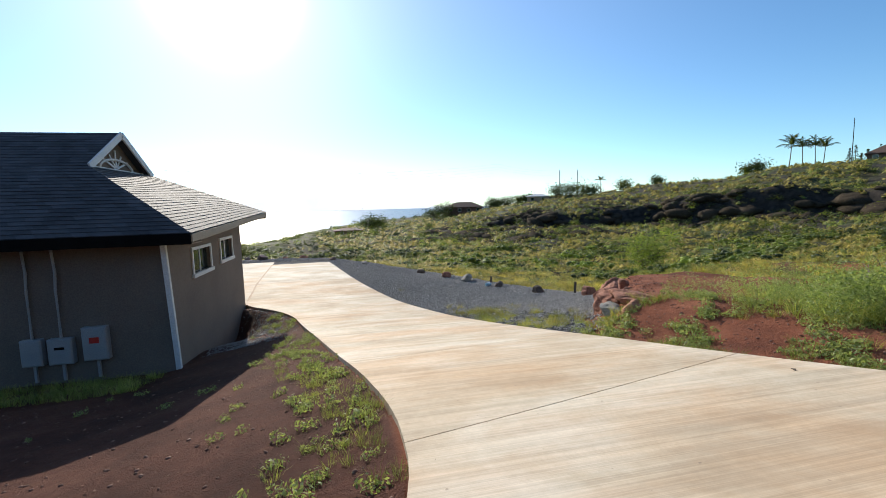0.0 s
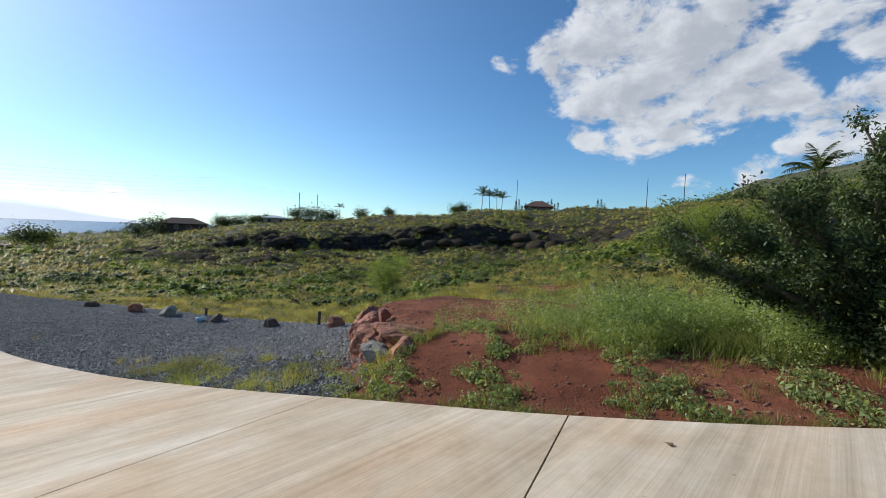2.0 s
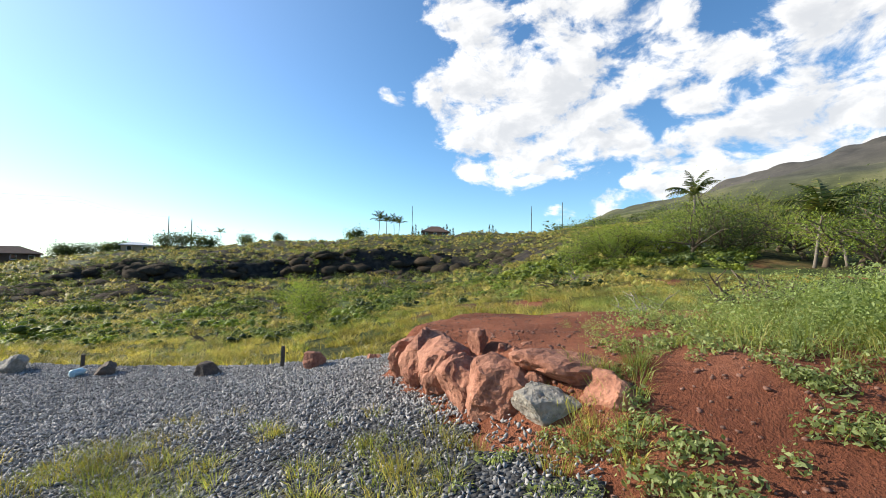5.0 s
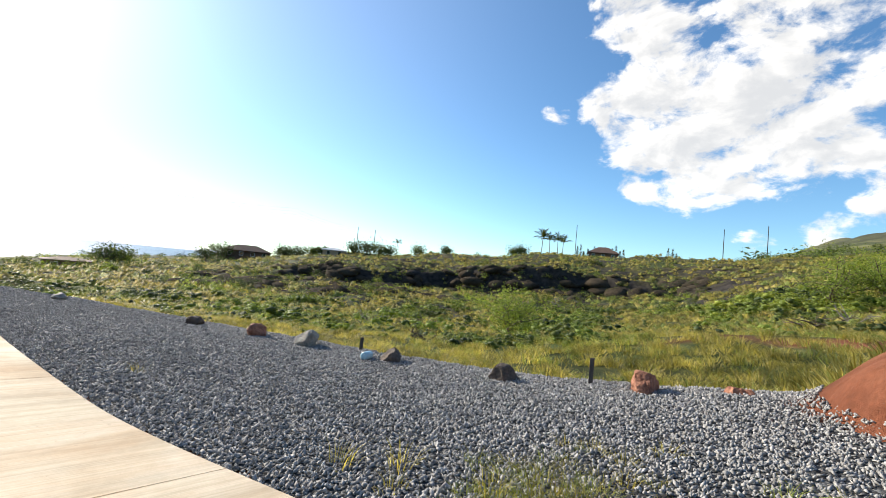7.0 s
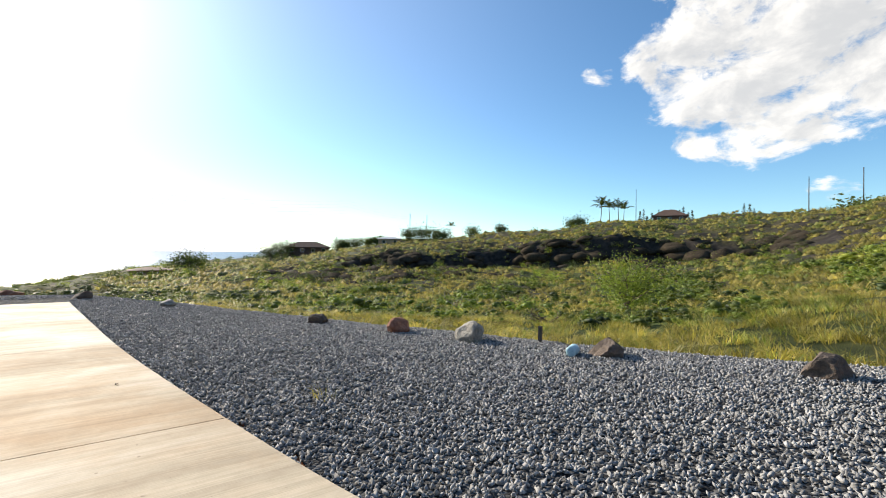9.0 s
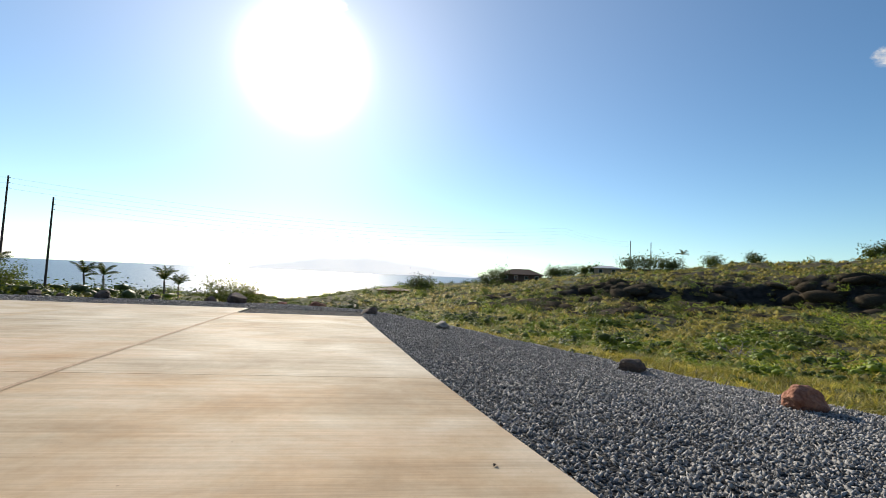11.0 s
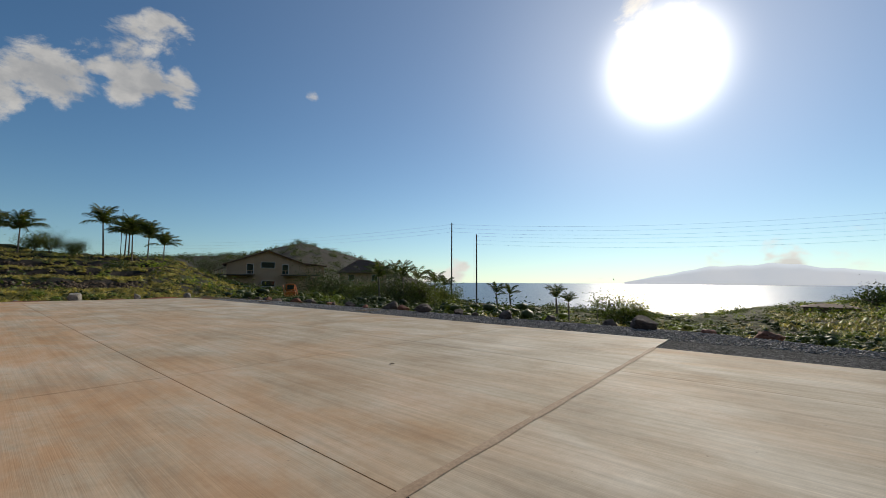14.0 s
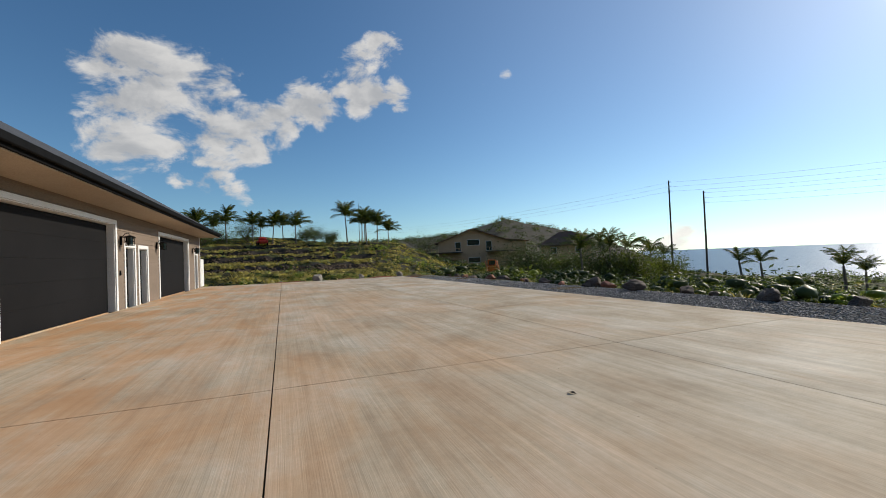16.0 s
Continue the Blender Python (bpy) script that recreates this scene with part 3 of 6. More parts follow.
LAND_EAST = {
    0: (-1.2, -2.2, -3.4, -4.4, -5.2, -5.6, -6.5, -6.5, -30, -60),
    12: (-1.6, -2.6, -3.6, -4.2, -4.0, -3.2, -2.2, -1.5, -30, -60), 28: (-1.7, -2.7, -3.6, -3.6, -2.4, 1.2, 5.4, 4.6, -10, -40), 45: (-1.5, -2.4, -3.3, -3.2, -1.8, 3.2, 10.3, 9, 0, -20),
    57: (-1.0, -2.0, -2.8, -2.6, -1.0, 4.6, 14.2, 14, 15, 0), 72: (0, -0.9, -0.8, -0.6, 1.2, 5.2, 15.5, 17, 24, 60), 82: (0.8, -0.2, 1.0, 3.6, 6.6, 9.2, 17, 24, 54, 205),
    90: (1.2, 0.5, 2.0, 5.5, 9, 11, 20, 28, 66, 262), 100: (1.6, 1.4, 2.6, 5.6, 8.5, 11, 20, 29, 78, 365), 112: (2.0, 1.9, 2.4, 4, 6.5, 8.5, 17, 26, 78, 480),
    129: (2.2, 1.9, 2.0, 3, 5, 7, 15, 25, 72, 620), 180: (2.9, 3.2, 4.2, 6, 8, 10, 18, 30, 90, 800)}
LAND = {**LAND_WEST, **LAND_EAST}


def land(x, y):
    az = np.degrees(np.arctan2(x - CX, y - CY))
    r = np.hypot(x - CX, y - CY)
    keys = sorted(LAND)
    cols = [np.interp(az, keys, [LAND[k][i] for k in keys], period=360) for i in range(len(LAND_R))]
    z = cols[0]
    # the slope across the gully breaks in a low lava cliff
    cliff = ss(14, 24, az) * (1 - ss(64, 72, az))
    step_r = 95 + 17 * ss(99.5, 106.5, r + 4 * ripple(x, y, 34))
    r_in = np.where((r > 95) & (r < 112), r + cliff * (step_r - r), r)
    lr = np.log(np.maximum(r_in, 1))
    for i in range(len(LAND_R) - 1):
        t = np.clip((lr - math.log(LAND_R[i])) / (math.log(LAND_R[i + 1]) - math.log(LAND_R[i])), 0, 1)
        z = z + t * (cols[i + 1] - cols[i])
    # stepped terraces on the western slope
    w = ss(-104, -99, az) * (1 - ss(-72, -69, az)) * ss(52, 58, r) * (1 - ss(100, 108, r))
    h = 1.25
    k = (z - 0.2) / h
    z = z * (1 - w) + w * (0.2 + h * (np.floor(k) + ss(0.82, 0.97, k - np.floor(k))))
    # folds of the slopes
    z = z + ripple(x, y, 46) * np.clip((r - 25) / 60, 0, 1) * np.clip(1.1 - w, 0, 1) * (0.9 - 0.5 * ss(-30, 10, az) * (1 - ss(20, 30, az)))
    far = ss(400, 1500, r)
    z = z + far * (ripple(x, y, 900) * 26 + ripple(x, y, 260) * 15 + ripple(y, x, 110) * 5) * ss(70, 90, az)
    return z


def terrace_face(x, y):
    """The steep stone face between two terraces."""
    az, r = np.degrees(np.arctan2(x - CX, y - CY)), np.hypot(x - CX, y - CY)
    w = ss(-104, -99, az) * (1 - ss(-72, -69, az)) * ss(52, 58, r) * (1 - ss(100, 108, r))
    k = (land(x, y) - 0.2) / 1.25
    f = k - np.floor(k)
    return w * np.where((f > 0.06) & (f < 0.62), 1.0, 0.0)


def outcrop(x, y):
    """Where dark lava rock breaks through on the far side of the gully."""
    az, r = np.degrees(np.arctan2(x - CX, y - CY)), np.hypot(x - CX, y - CY)
    band = np.exp(-((r - 104 - 6 * ripple(x, y, 60)) / 8) ** 2) * ss(8, 20, az) * (1 - ss(70, 80, az))
    low = np.exp(-((r - 84 - 8 * ripple(y, x, 70)) / 6) ** 2) * ss(6, 12, az) * (1 - ss(34, 44, az))
    return np.clip(np.maximum(band, low) * (0.75 + 0.7 * ripple(x, y, 23)), 0, 1)


def mound_blend(x, y):
    """How far a spot lies on the banked red soil beside the drive."""
    ax, ay, bx, by = 10.75, -25.75, 14.6, -20.9
    nx, ny = (by - ay), -(bx - ax)
    q = math.hypot(nx, ny)
    s = ((x - ax) * nx + (y - ay) * ny) / q
    return ss(-0.42, 0.3, s + 0.12 * ripple(x, y, 1.3)) * ss(0.15, 2.0, x - right_x(y)) * (1 - ss(17.5, 22, x)) * ss(-40, -33, y) * (1 - ss(-22.3, -21.2, y - 0.06 * (x - 13)))


def height(x, y):
    x, y = np.asarray(x, float), np.asarray(y, float)
    d = edge_distance(x, y)
    base = drive_z(y)
    xl, xr = left_x(y), right_x(y)
    south = np.where(y < -14.95, 1.0, 0.0)
    # soil falls from the drive towards the building
    side = np.clip(xl - x, 0, None) * south
    level = base - 0.07 - 0.16 * np.minimum(side, 3.6) - 0.75 * ss(-20.5, -16.0, y) * ss(0.15, 1.6, side) * (1 - ss(4.0, 7.0, side))
    level = np.where(side > 0, np.maximum(level, -1.3), level)
    # gravel dips a little towards its row of stones
    out = np.clip(x - xr, 0, None)
    level = level - np.interp(y, [-27, -25, -22.5, -19.2, -17, -14.4, -12, -10, -7.4, 0], [0, -0.12, -0.07, -0.024, -0.006, 0.004, 0.022, 0.034, 0.06, 0.075]) * np.minimum(out, 6)
    top = 1.74 + np.clip(-24 - y, -3, 12) * 0.065
    mb = mound_blend(x, y)
    level = level * (1 - mb) + np.maximum(top + 0.05 * ripple(x, y, 2.2), level) * mb
    level = level + 0.009 * ripple(x, y, 1.1) * np.where((side > 0.2) | (mb > 0.1), 1, 0.3)
    w = ss(0, 13, d)
    z = level * (1 - w) + land(x, y) * w - 0.5 * ss(0, 2.5, d) * (1 - w)
    # under the slabs and the building the ground keeps clear
    return z


def hummocks(x, y, r):
    """Uneven skin of the open slopes."""
    return np.clip((r - 20) / 100, 0, 1) * 0.35 * ripple(x, y, 7.5) + np.clip((r - 26) / 30, 0, 1) * 0.16 * ripple(y, x, 3.4) * (1 - ss(140, 200, r))


def build_ground():
    radii = np.concatenate([np.arange(0.4, 30, 0.25), np.arange(30, 80, 0.6), np.arange(80, 130, 0.8), np.geomspace(130, 4300, 62)])
    n = 720
    a = np.linspace(0, 2 * np.pi, n, endpoint=False)
    x = CX + radii[:, None] * np.sin(a)
    y = CY + radii[:, None] * np.cos(a)
    z = height(x, y)
    # rough skin
    r = np.broadcast_to(radii[:, None], x.shape)
    z = z + hummocks(x, y, r)
    inner = ((x < right_x(y) - 0.05) & (x > left_x(y) + 0.05) & (y < -14.95)) | ((y > -15.2) & (y < -1.6) & (x > -34) & (x < right_x(y) - 0.05)) | ((y > -15.2) & (y < -0.05) & (x > -34) & (x < 0))
    z = np.where(inner, z - 0.16, z)
    verts = np.concatenate([[[CX, CY, float(height(CX, CY)) - 0.3]], np.stack([x, y, z], -1).reshape(-1, 3)])
    faces = []
    i = np.arange(len(radii) - 1)[:, None] * n + 1
    k = np.arange(n)[None]
    quads = np.stack([i + k, i + n + k, i + n + (k + 1) % n, i + (k + 1) % n], -1).reshape(-1, 4)
    me = bpy.data.meshes.new("ground")
    fan = [(0, 1 + j, 1 + (j + 1) % n) for j in range(n)]
    me.from_pydata(verts.tolist(), [], quads.tolist() + fan)
    X, Y, Z = verts.T
    d = edge_distance(X, Y)
    az = np.degrees(np.arctan2(X - CX, Y - CY))
    R = np.hypot(X - CX, Y - CY)
    gx = (height(X + 0.6, Y) - height(X - 0.6, Y)) / 1.2
    gy = (height(X, Y + 0.6) - height(X, Y - 0.6)) / 1.2
    slope = np.hypot(gx, gy)
    soil = (1 - ss(-0.5, 1.5, d + 0.8 * ripple(X, Y, 5))) * np.where(Y < 0.5, 1, 0.2)
    soil = soil * (1 - ss(15.8, 18.5, X + 0.5 * ripple(X, Y, 3)))
    soil = np.maximum(soil, ss(0.35, 0.6, ripple(X, Y, 14) * 0.6) * (1 - ss(40, 60, R)) * ss(70, 80, az))
    rock = ss(0.22, 0.5, slope + 0.12 * ripple(X, Y, 9)) * ss(2, 8, d)
    rock = np.maximum(rock, 0.8 * ss(0.25, 0.75, ripple(X, Y, 21)) * ss(35, 60, R) * ss(15, 30, az) * (1 - ss(66, 80, az)))
    rock = np.maximum(rock, np.maximum(outcrop(X, Y), 0.9 * terrace_face(X, Y)))
    rock = np.maximum(rock, 0.85 * ss(-0.15, 0.5, ripple(X, Y, 13)) * ss(52, 66, R) * (1 - ss(120, 150, R)) * ss(2, 8, az) * (1 - ss(32, 42, az)))
    green = ss(-0.2, 0.5, ripple(X, Y, 17)) * ss(0, 10, d) * (1 - ss(60, 110, R)) * 0.8
    far = ss(220, 700, R) * ss(40, 60, az)
    # west hill painted dark with the rock colour, as it lies against the sun
    rock = np.maximum(rock, 0.8 * ss(200, 330, R) * ss(-92, -84, az) * (1 - ss(-46, -40, az)))
    # soil left of the drive takes the browner colour with shade painted in
    for name, val in (("soil", soil), ("brown_shade", np.where((X < left_x(Y)) & (Y < -14.9), 0.85, 0.0)), ("rock", rock), ("green", green), ("far", far)):
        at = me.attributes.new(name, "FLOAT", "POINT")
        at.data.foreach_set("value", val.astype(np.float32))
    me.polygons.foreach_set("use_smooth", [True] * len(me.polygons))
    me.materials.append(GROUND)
    return tagged(new("ground", me), "red soil and dry grass slopes running to the hills", "ground", kind="structure")


ground = build_ground()

# sea and far island
put("water", [(-4800, 60, -20), (4800, 60, -20), (4800, 4850, -20), (-4800, 4850, -20)], [(0, 1, 2, 3)], WATER)
tagged(bpy.data.objects["water"], "open sea glittering under the low sun", "sea", kind="structure")


def build_island():
    m, nt, b, N, L = nodes("island_haze_glow")
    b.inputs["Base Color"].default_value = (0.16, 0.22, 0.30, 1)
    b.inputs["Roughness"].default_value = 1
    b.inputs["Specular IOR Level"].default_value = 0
    # haze before the island is painted on as pale emission
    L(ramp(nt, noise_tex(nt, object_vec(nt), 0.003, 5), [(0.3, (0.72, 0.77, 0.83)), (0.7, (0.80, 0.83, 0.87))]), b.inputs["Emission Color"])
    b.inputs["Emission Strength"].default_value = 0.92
    v, f = [], []
    n = 90
    for i in range(n + 1):
        t = i / n
        az = -18.5 + 34 * t
        prof = 155 * (math.sin(math.pi * min(1, t * 1.15) ** 0.9) ** 1.3 if t < 0.87 else math.sin(math.pi * (min(1, 0.87 * 1.15)) ** 0.9) ** 1.3 * (1 - t) / 0.13)
        prof = max(prof, 0) * (1 + 0.05 * math.sin(t * 31) + 0.03 * math.sin(t * 77))
        for dist, h in ((4250, -25), (4300, prof * 0.55), (4420, prof), (4500, -25)):
            v.append((CX + dist * math.sin(radians(az)), CY + dist * math.cos(radians(az)), h))
    for i in range(n):
        for k in range(3):
            a = i * 4 + k
            f.append((a, a + 4, a + 5, a + 1))
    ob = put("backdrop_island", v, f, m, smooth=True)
    tagged(ob, "blue island across the channel, its haze painted as a pale glow", "island", kind="structure")


build_island()


# ---- paved yard and drive ----
def slab(x_of, y_of, nu, nv, parent, thick=0.14):
    """One cast slab: x_of(u, v) and y_of(u, v) over the unit square; a small rounded arris all round."""
    us, vs = np.linspace(0, 1, nu + 1), np.linspace(0, 1, nv + 1)
    top = []
    for v in vs:
        for u in us:
            y = y_of(u, v)
            x = x_of(u, v, y)
            edge = u in (0.0, 1.0) or v in (0.0, 1.0)
            top.append((x, y, float(drive_z(y)) - (0.004 if edge else 0.0)))
    faces = []
    w = nu + 1
    for j in range(nv):
        for i in range(nu):
            faces.append((j * w + i, j * w + i + 1, (j + 1) * w + i + 1, (j + 1) * w + i))
    ring = [i for i in range(w)] + [j * w + nu for j in range(1, nv + 1)] + [nv * w + i for i in range(nu - 1, -1, -1)] + [j * w for j in range(nv - 1, 0, -1)]
    base = len(top)
    top += [(top[i][0], top[i][1], top[i][2] - thick) for i in ring]
    m = len(ring)
    for i in range(m):
        faces.append((ring[(i + 1) % m], ring[i], base + i, base + (i + 1) % m))
    return put("slab", top, faces, CONCRETE, parent)


GAP = 0.007
pavement = thing("pavement", Matrix(), "tan broom-finished concrete yard and drive with rust stains", "paving", kind="structure")


def seam(y):
    """The long joint between the yard and the drive."""
    return -y * 0.074 if y > -9.56 else 0.707 + (-9.56 - y) * 0.12


xs = [-33.6, -30.55, -25.3, -20.05, -14.8, -9.55, -4.3]
ys = [-14.86, -9.56, -4.57, 0.0]
for j in range(3):
    for i in range(6):
        x0, x1, y0, y1 = xs[i] + GAP, xs[i + 1] - GAP, ys[j] + GAP, ys[j + 1] - GAP
        slab(lambda u, v, y, a=x0, b=x1: a + (b - a) * u, lambda u, v, a=y0, b=y1: a + (b - a) * v, 10, 8, pavement)
    y0, y1 = ys[j] + GAP, ys[j + 1] - GAP
    slab(lambda u, v, y: -4.3 + GAP + (seam(y) - GAP + 4.3 - GAP) * u, lambda u, v, a=y0, b=y1: a + (b - a) * v, 10, 8, pavement)
for y0, y1 in ((-4.57, -1.6), (-9.56, -4.57), (-14.15, -9.56)):
    slab(lambda u, v, y: seam(y) + GAP + (float(right_x(y)) - seam(y) - GAP) * u, lambda u, v, a=y0 + GAP, b=y1 - GAP: a + (b - a) * v, 10, 10, pavement)
cuts = [(-40.5, 0.0), (-37.0, 0.25), (-33.3, 0.3), (-29.36, 0.3), (-26.1, 0.17), (-22.4, 0.1), (-18.55, 0.03), (-14.15, 0.0)]


def drive_left(y):
    return seam(y) + GAP if y > -14.86 else float(left_x(min(y, -15.0)))


def drive_slab(lo, hi):
    def yy(u, v):
        x = (u - 0.5) * 4.4
        a, b = lo[0] + lo[1] * x + GAP, hi[0] + hi[1] * x - GAP
        return a + (b - a) * v

    return slab(lambda u, v, y: drive_left(y) + (float(right_x(y)) - drive_left(y)) * u, yy, 12, 14, pavement)


for lo, hi in zip(cuts, cuts[1:]):
    drive_slab(lo, hi)



def joint_strip():
    """Rust-stained filler along the joint between yard and drive."""
    top = []
    for y in np.linspace(-14.1, -1.62, 60):
        w = 0.045 + 0.008 * math.sin(y * 5.1)
        top += [(seam(y) - w, y, float(drive_z(y)) + 0.002), (seam(y), y, float(drive_z(y)) + 0.007), (seam(y) + w, y, float(drive_z(y)) + 0.002)]
    f = []
    for i in range(59):
        a = i * 3
        f += [(a, a + 1, a + 4, a + 3), (a + 1, a + 2, a + 5, a + 4)]
    return put("joint_strip", top, f, JOINTFILL, pavement, "rust-stained joint filler")


joint_strip()

# ---- gravel ----
GRAVEL_EDGE = 0.55


def in_gravel(x, y):
    d = edge_distance(x, y)
    east = (x > right_x(y)) & (y > -25.8 + 0.3 * ripple(x, y, 1.5)) & (y < -1.6) & (mound_blend(x, y) < 0.15)
    north = (y >= -1.6) & ((y > 0.0) | (x > 0)) & (x > -33)
    return (east | north) & (d < 0.3 + 0.3 * ripple(x, y, 2.0))


def weedy(x, y):
    return (x - right_x(y) < 1.7 + 0.5 * ripple(x, y, 1.7)) & (y < -20.6) & (y > -26)


def build_gravel_bed():
    step = 0.25
    gx, gy = np.meshgrid(np.arange(-34, 18, step), np.arange(-27, 4, step), indexing="ij")
    X, Y = gx.ravel(), gy.ravel()
    Z = height(X, Y) + 0.03
    ok = in_gravel(gx + step / 2, gy + step / 2)
    ny = gx.shape[1]
    flat = (mound_blend(gx, gy) < 0.03) & (gx > right_x(gy) - 0.3)
    flat = flat | (gy > -2)
    ok[:-1, :-1] &= flat[:-1, :-1] & flat[1:, :-1] & flat[:-1, 1:] & flat[1:, 1:]
    faces = [(i * ny + j, (i + 1) * ny + j, (i + 1) * ny + j + 1, i * ny + j + 1) for i, j in zip(*np.nonzero(ok[:-1, :-1]))]
    used = np.unique(np.array(faces))
    remap = -np.ones(len(X), int)
    remap[used] = np.arange(len(used))
    ob = put("gravel_bed", np.stack([X, Y, Z], -1)[used], remap[np.array(faces)], GRAVEL, None, smooth=True)
    return tagged(ob, "bed of loose blue-grey gravel beside the drive", "gravel", kind="structure")


build_gravel_bed()


def build_gravel_stones():
    soup = Soup()
    rng = np.random.default_rng(3)
    small = []
    for _ in range(5):
        v = np.array([(1, 0, 0), (-1, 0, 0), (0, 1, 0), (0, -1, 0), (0, 0, 1), (0, 0, -1)], float) * 0.5
        v += rng.normal(0, 0.12, v.shape)
        f = np.array([(0, 2, 4), (2, 1, 4), (1, 3, 4), (3, 0, 4), (2, 0, 5), (1, 2, 5), (3, 1, 5), (0, 3, 5)])
        small.append((v, f))
    n = 230000
    x = rng.uniform(4, 17, n)
    y = rng.uniform(-25.8, 1.5, n)
    keep = in_gravel(x, y) & (~weedy(x, y) | (rng.uniform(0, 1, n) < 0.3)) & (rng.uniform(0, 1, n) < np.clip(1.5 - np.hypot(x - 6.5, (y + 20) * 0.6) / 14, 0.25, 1))
    x, y = x[keep], y[keep]
    z = height(x, y) + rng.uniform(0.028, 0.046, len(x))
    pos = np.stack([x, y, z], -1)
    kind = rng.integers(0, 5, len(x))
    for k in range(5):
        p = pos[kind == k]
        soup.add(*small[k], spins(p, rng.uniform(0.02, 0.044, len(p)), 0.8, 1.5))
    m = 15000
    x, y = rng.uniform(-33, 4, m), rng.uniform(0.1, 2.6, m)
    k = in_gravel(x, y)
    pos = np.stack([x[k], y[k], height(x[k], y[k]) + 0.04], -1)
    soup.add(*small[0], spins(pos, rng.uniform(0.03, 0.065, len(pos)), 0.5, 0.7))
    # stones spilt between the wall and the drive
    x, y = rng.normal(2.6, 0.7, 3600), rng.uniform(-21.0, -15.2, 3600)
    k = (x > 1.45) & (x < left_x(y) - 0.06) & (ripple(x, y, 1.6) > -0.5)
    pos = np.stack([x[k], y[k], height(x[k], y[k]) + 0.008], -1)
    soup.add(*small[1], spins(pos, rng.uniform(0.025, 0.05, len(pos)), 0.6, 0.8))
    return tagged(soup.build("gravel", GRAVELSTONE), "loose angular blue-grey gravel stones", "gravel", kind="stuff")


build_gravel_stones()

# ---- the garage building ----
def sub_part(name, parent, label):
    ob = new(name)
    ob.empty_display_size = 0.2
    ob.parent = parent
    ob["label"] = label
    return ob


FX0, FX1, FY, BY = -32.8, 1.35, -14.89, -21.94
EAVE_F, EAVE_B, ROOF_E = -13.65, -22.55, 2.15
Z_F, Z_B, RIDGE_Y, RIDGE_Z, GAB_X, GAB_Z = 3.80, 3.40, -17.8, 6.42, -1.2, 5.22
garage = thing("garage_house", Matrix(), "long brown garage house with white trim and charcoal doors", "building")


def wall_with_holes(name, along, across, z0, z1, thick, holes, axis, outward):
    """A wall from along[0] to along[1] with rectangular openings cut right through it."""
    bm = bmesh.new()
    cuts_a = sorted({along[0], along[1], *[h[0] for h in holes], *[h[1] for h in holes]})
    for a0, a1 in zip(cuts_a, cuts_a[1:]):
        spans = sorted((h[2], h[3]) for h in holes if h[0] < (a0 + a1) / 2 < h[1])
        z = z0
        for lo, hi in spans + [(z1, z1)]:
            if lo > z + 0.001:
                lo2, hi2 = (across, across - outward * thick)
                c0, c1 = min(lo2, hi2), max(lo2, hi2)
                if axis == "x":
                    box(bm, a0, c0, z, a1, c1, lo)
                else:
                    box(bm, c0, a0, z, c1, a1, lo)
            z = max(z, hi)
    bmesh.ops.remove_doubles(bm, verts=bm.verts, dist=0.0005)
    return bm


TRIM = 0.14
big_doors = [(-17.02, -10.25), (-29.1, -22.34)]
small_doors = [(-19.02, -17.72), (-20.67, -19.3), (-31.9, -30.75)]
holes = [(a + TRIM, b - TRIM, -0.3, 3.2 - TRIM) for a, b in big_doors] + [(a + TRIM, b - TRIM, -0.3, 2.43 - TRIM) for a, b in small_doors]
part("wall_front", wall_with_holes("wall_front", (FX0, FX1), FY, -0.3, 3.86, 0.2, holes, "x", 1), WALLTAN, garage)
part("wall_back", wall_with_holes("wall_back", (FX0, FX1), BY, -0.6, 3.5, 0.2, [], "x", -1), WALLTAN, garage)
wins = [(-20.33, -18.66, 2.06, 2.9), (-17.75, -16.2, 2.14, 2.98)]
part("wall_side", wall_with_holes("wall_side", (BY + 0.2, FY - 0.2), FX1, -1.6, 3.7, 0.2, [(a + 0.08, b - 0.08, c + 0.08, d - 0.08) for a, b, c, d in wins], "y", 1), WALLTAN, garage)
part("wall_end", wall_with_holes("wall_end", (BY + 0.2, FY - 0.2), FX0, -0.3, 3.7, 0.2, [], "y", -1), WALLTAN, garage)
boxpart("interior_floor", (FX0 + 0.2, BY + 0.2, -0.12, FX1 - 0.2, FY - 0.2, 0.0), CONCRETE, garage)

# lap siding courses on the front
course = 0.19
rngs = random.Random(5)
for k in range(int(3.8 / course)):
    z0, z1 = k * course + 0.02, (k + 1) * course + 0.02
    blocked = sorted([(a, b) for a, b in big_doors if z0 < 3.2] + [(a, b) for a, b in small_doors if z0 < 2.43])
    x = FX0
    for a, b in blocked + [(FX1, FX1)]:
        p = x
        while a - p > 0.05:
            q = min(a, p + rngs.uniform(2.6, 4.2))
            if a - q < 0.8:
                q = a
            vv = [(p, FY + 0.008, z1), (q, FY + 0.008, z1), (q, FY + 0.026, z0), (p, FY + 0.026, z0), (q, FY + 0.002, z0), (p, FY + 0.002, z0), (p, FY + 0.002, z1), (q, FY + 0.002, z1)]
            put("siding_board", [(c[0] + (0.002 if c[0] == p else -0.002), c[1], c[2]) for c in vv], [(0, 3, 2, 1), (3, 5, 4, 2), (0, 6, 5, 3), (1, 2, 4, 7), (0, 1, 7, 6)], SIDING, garage)
            p = q
        x = max(x, b)


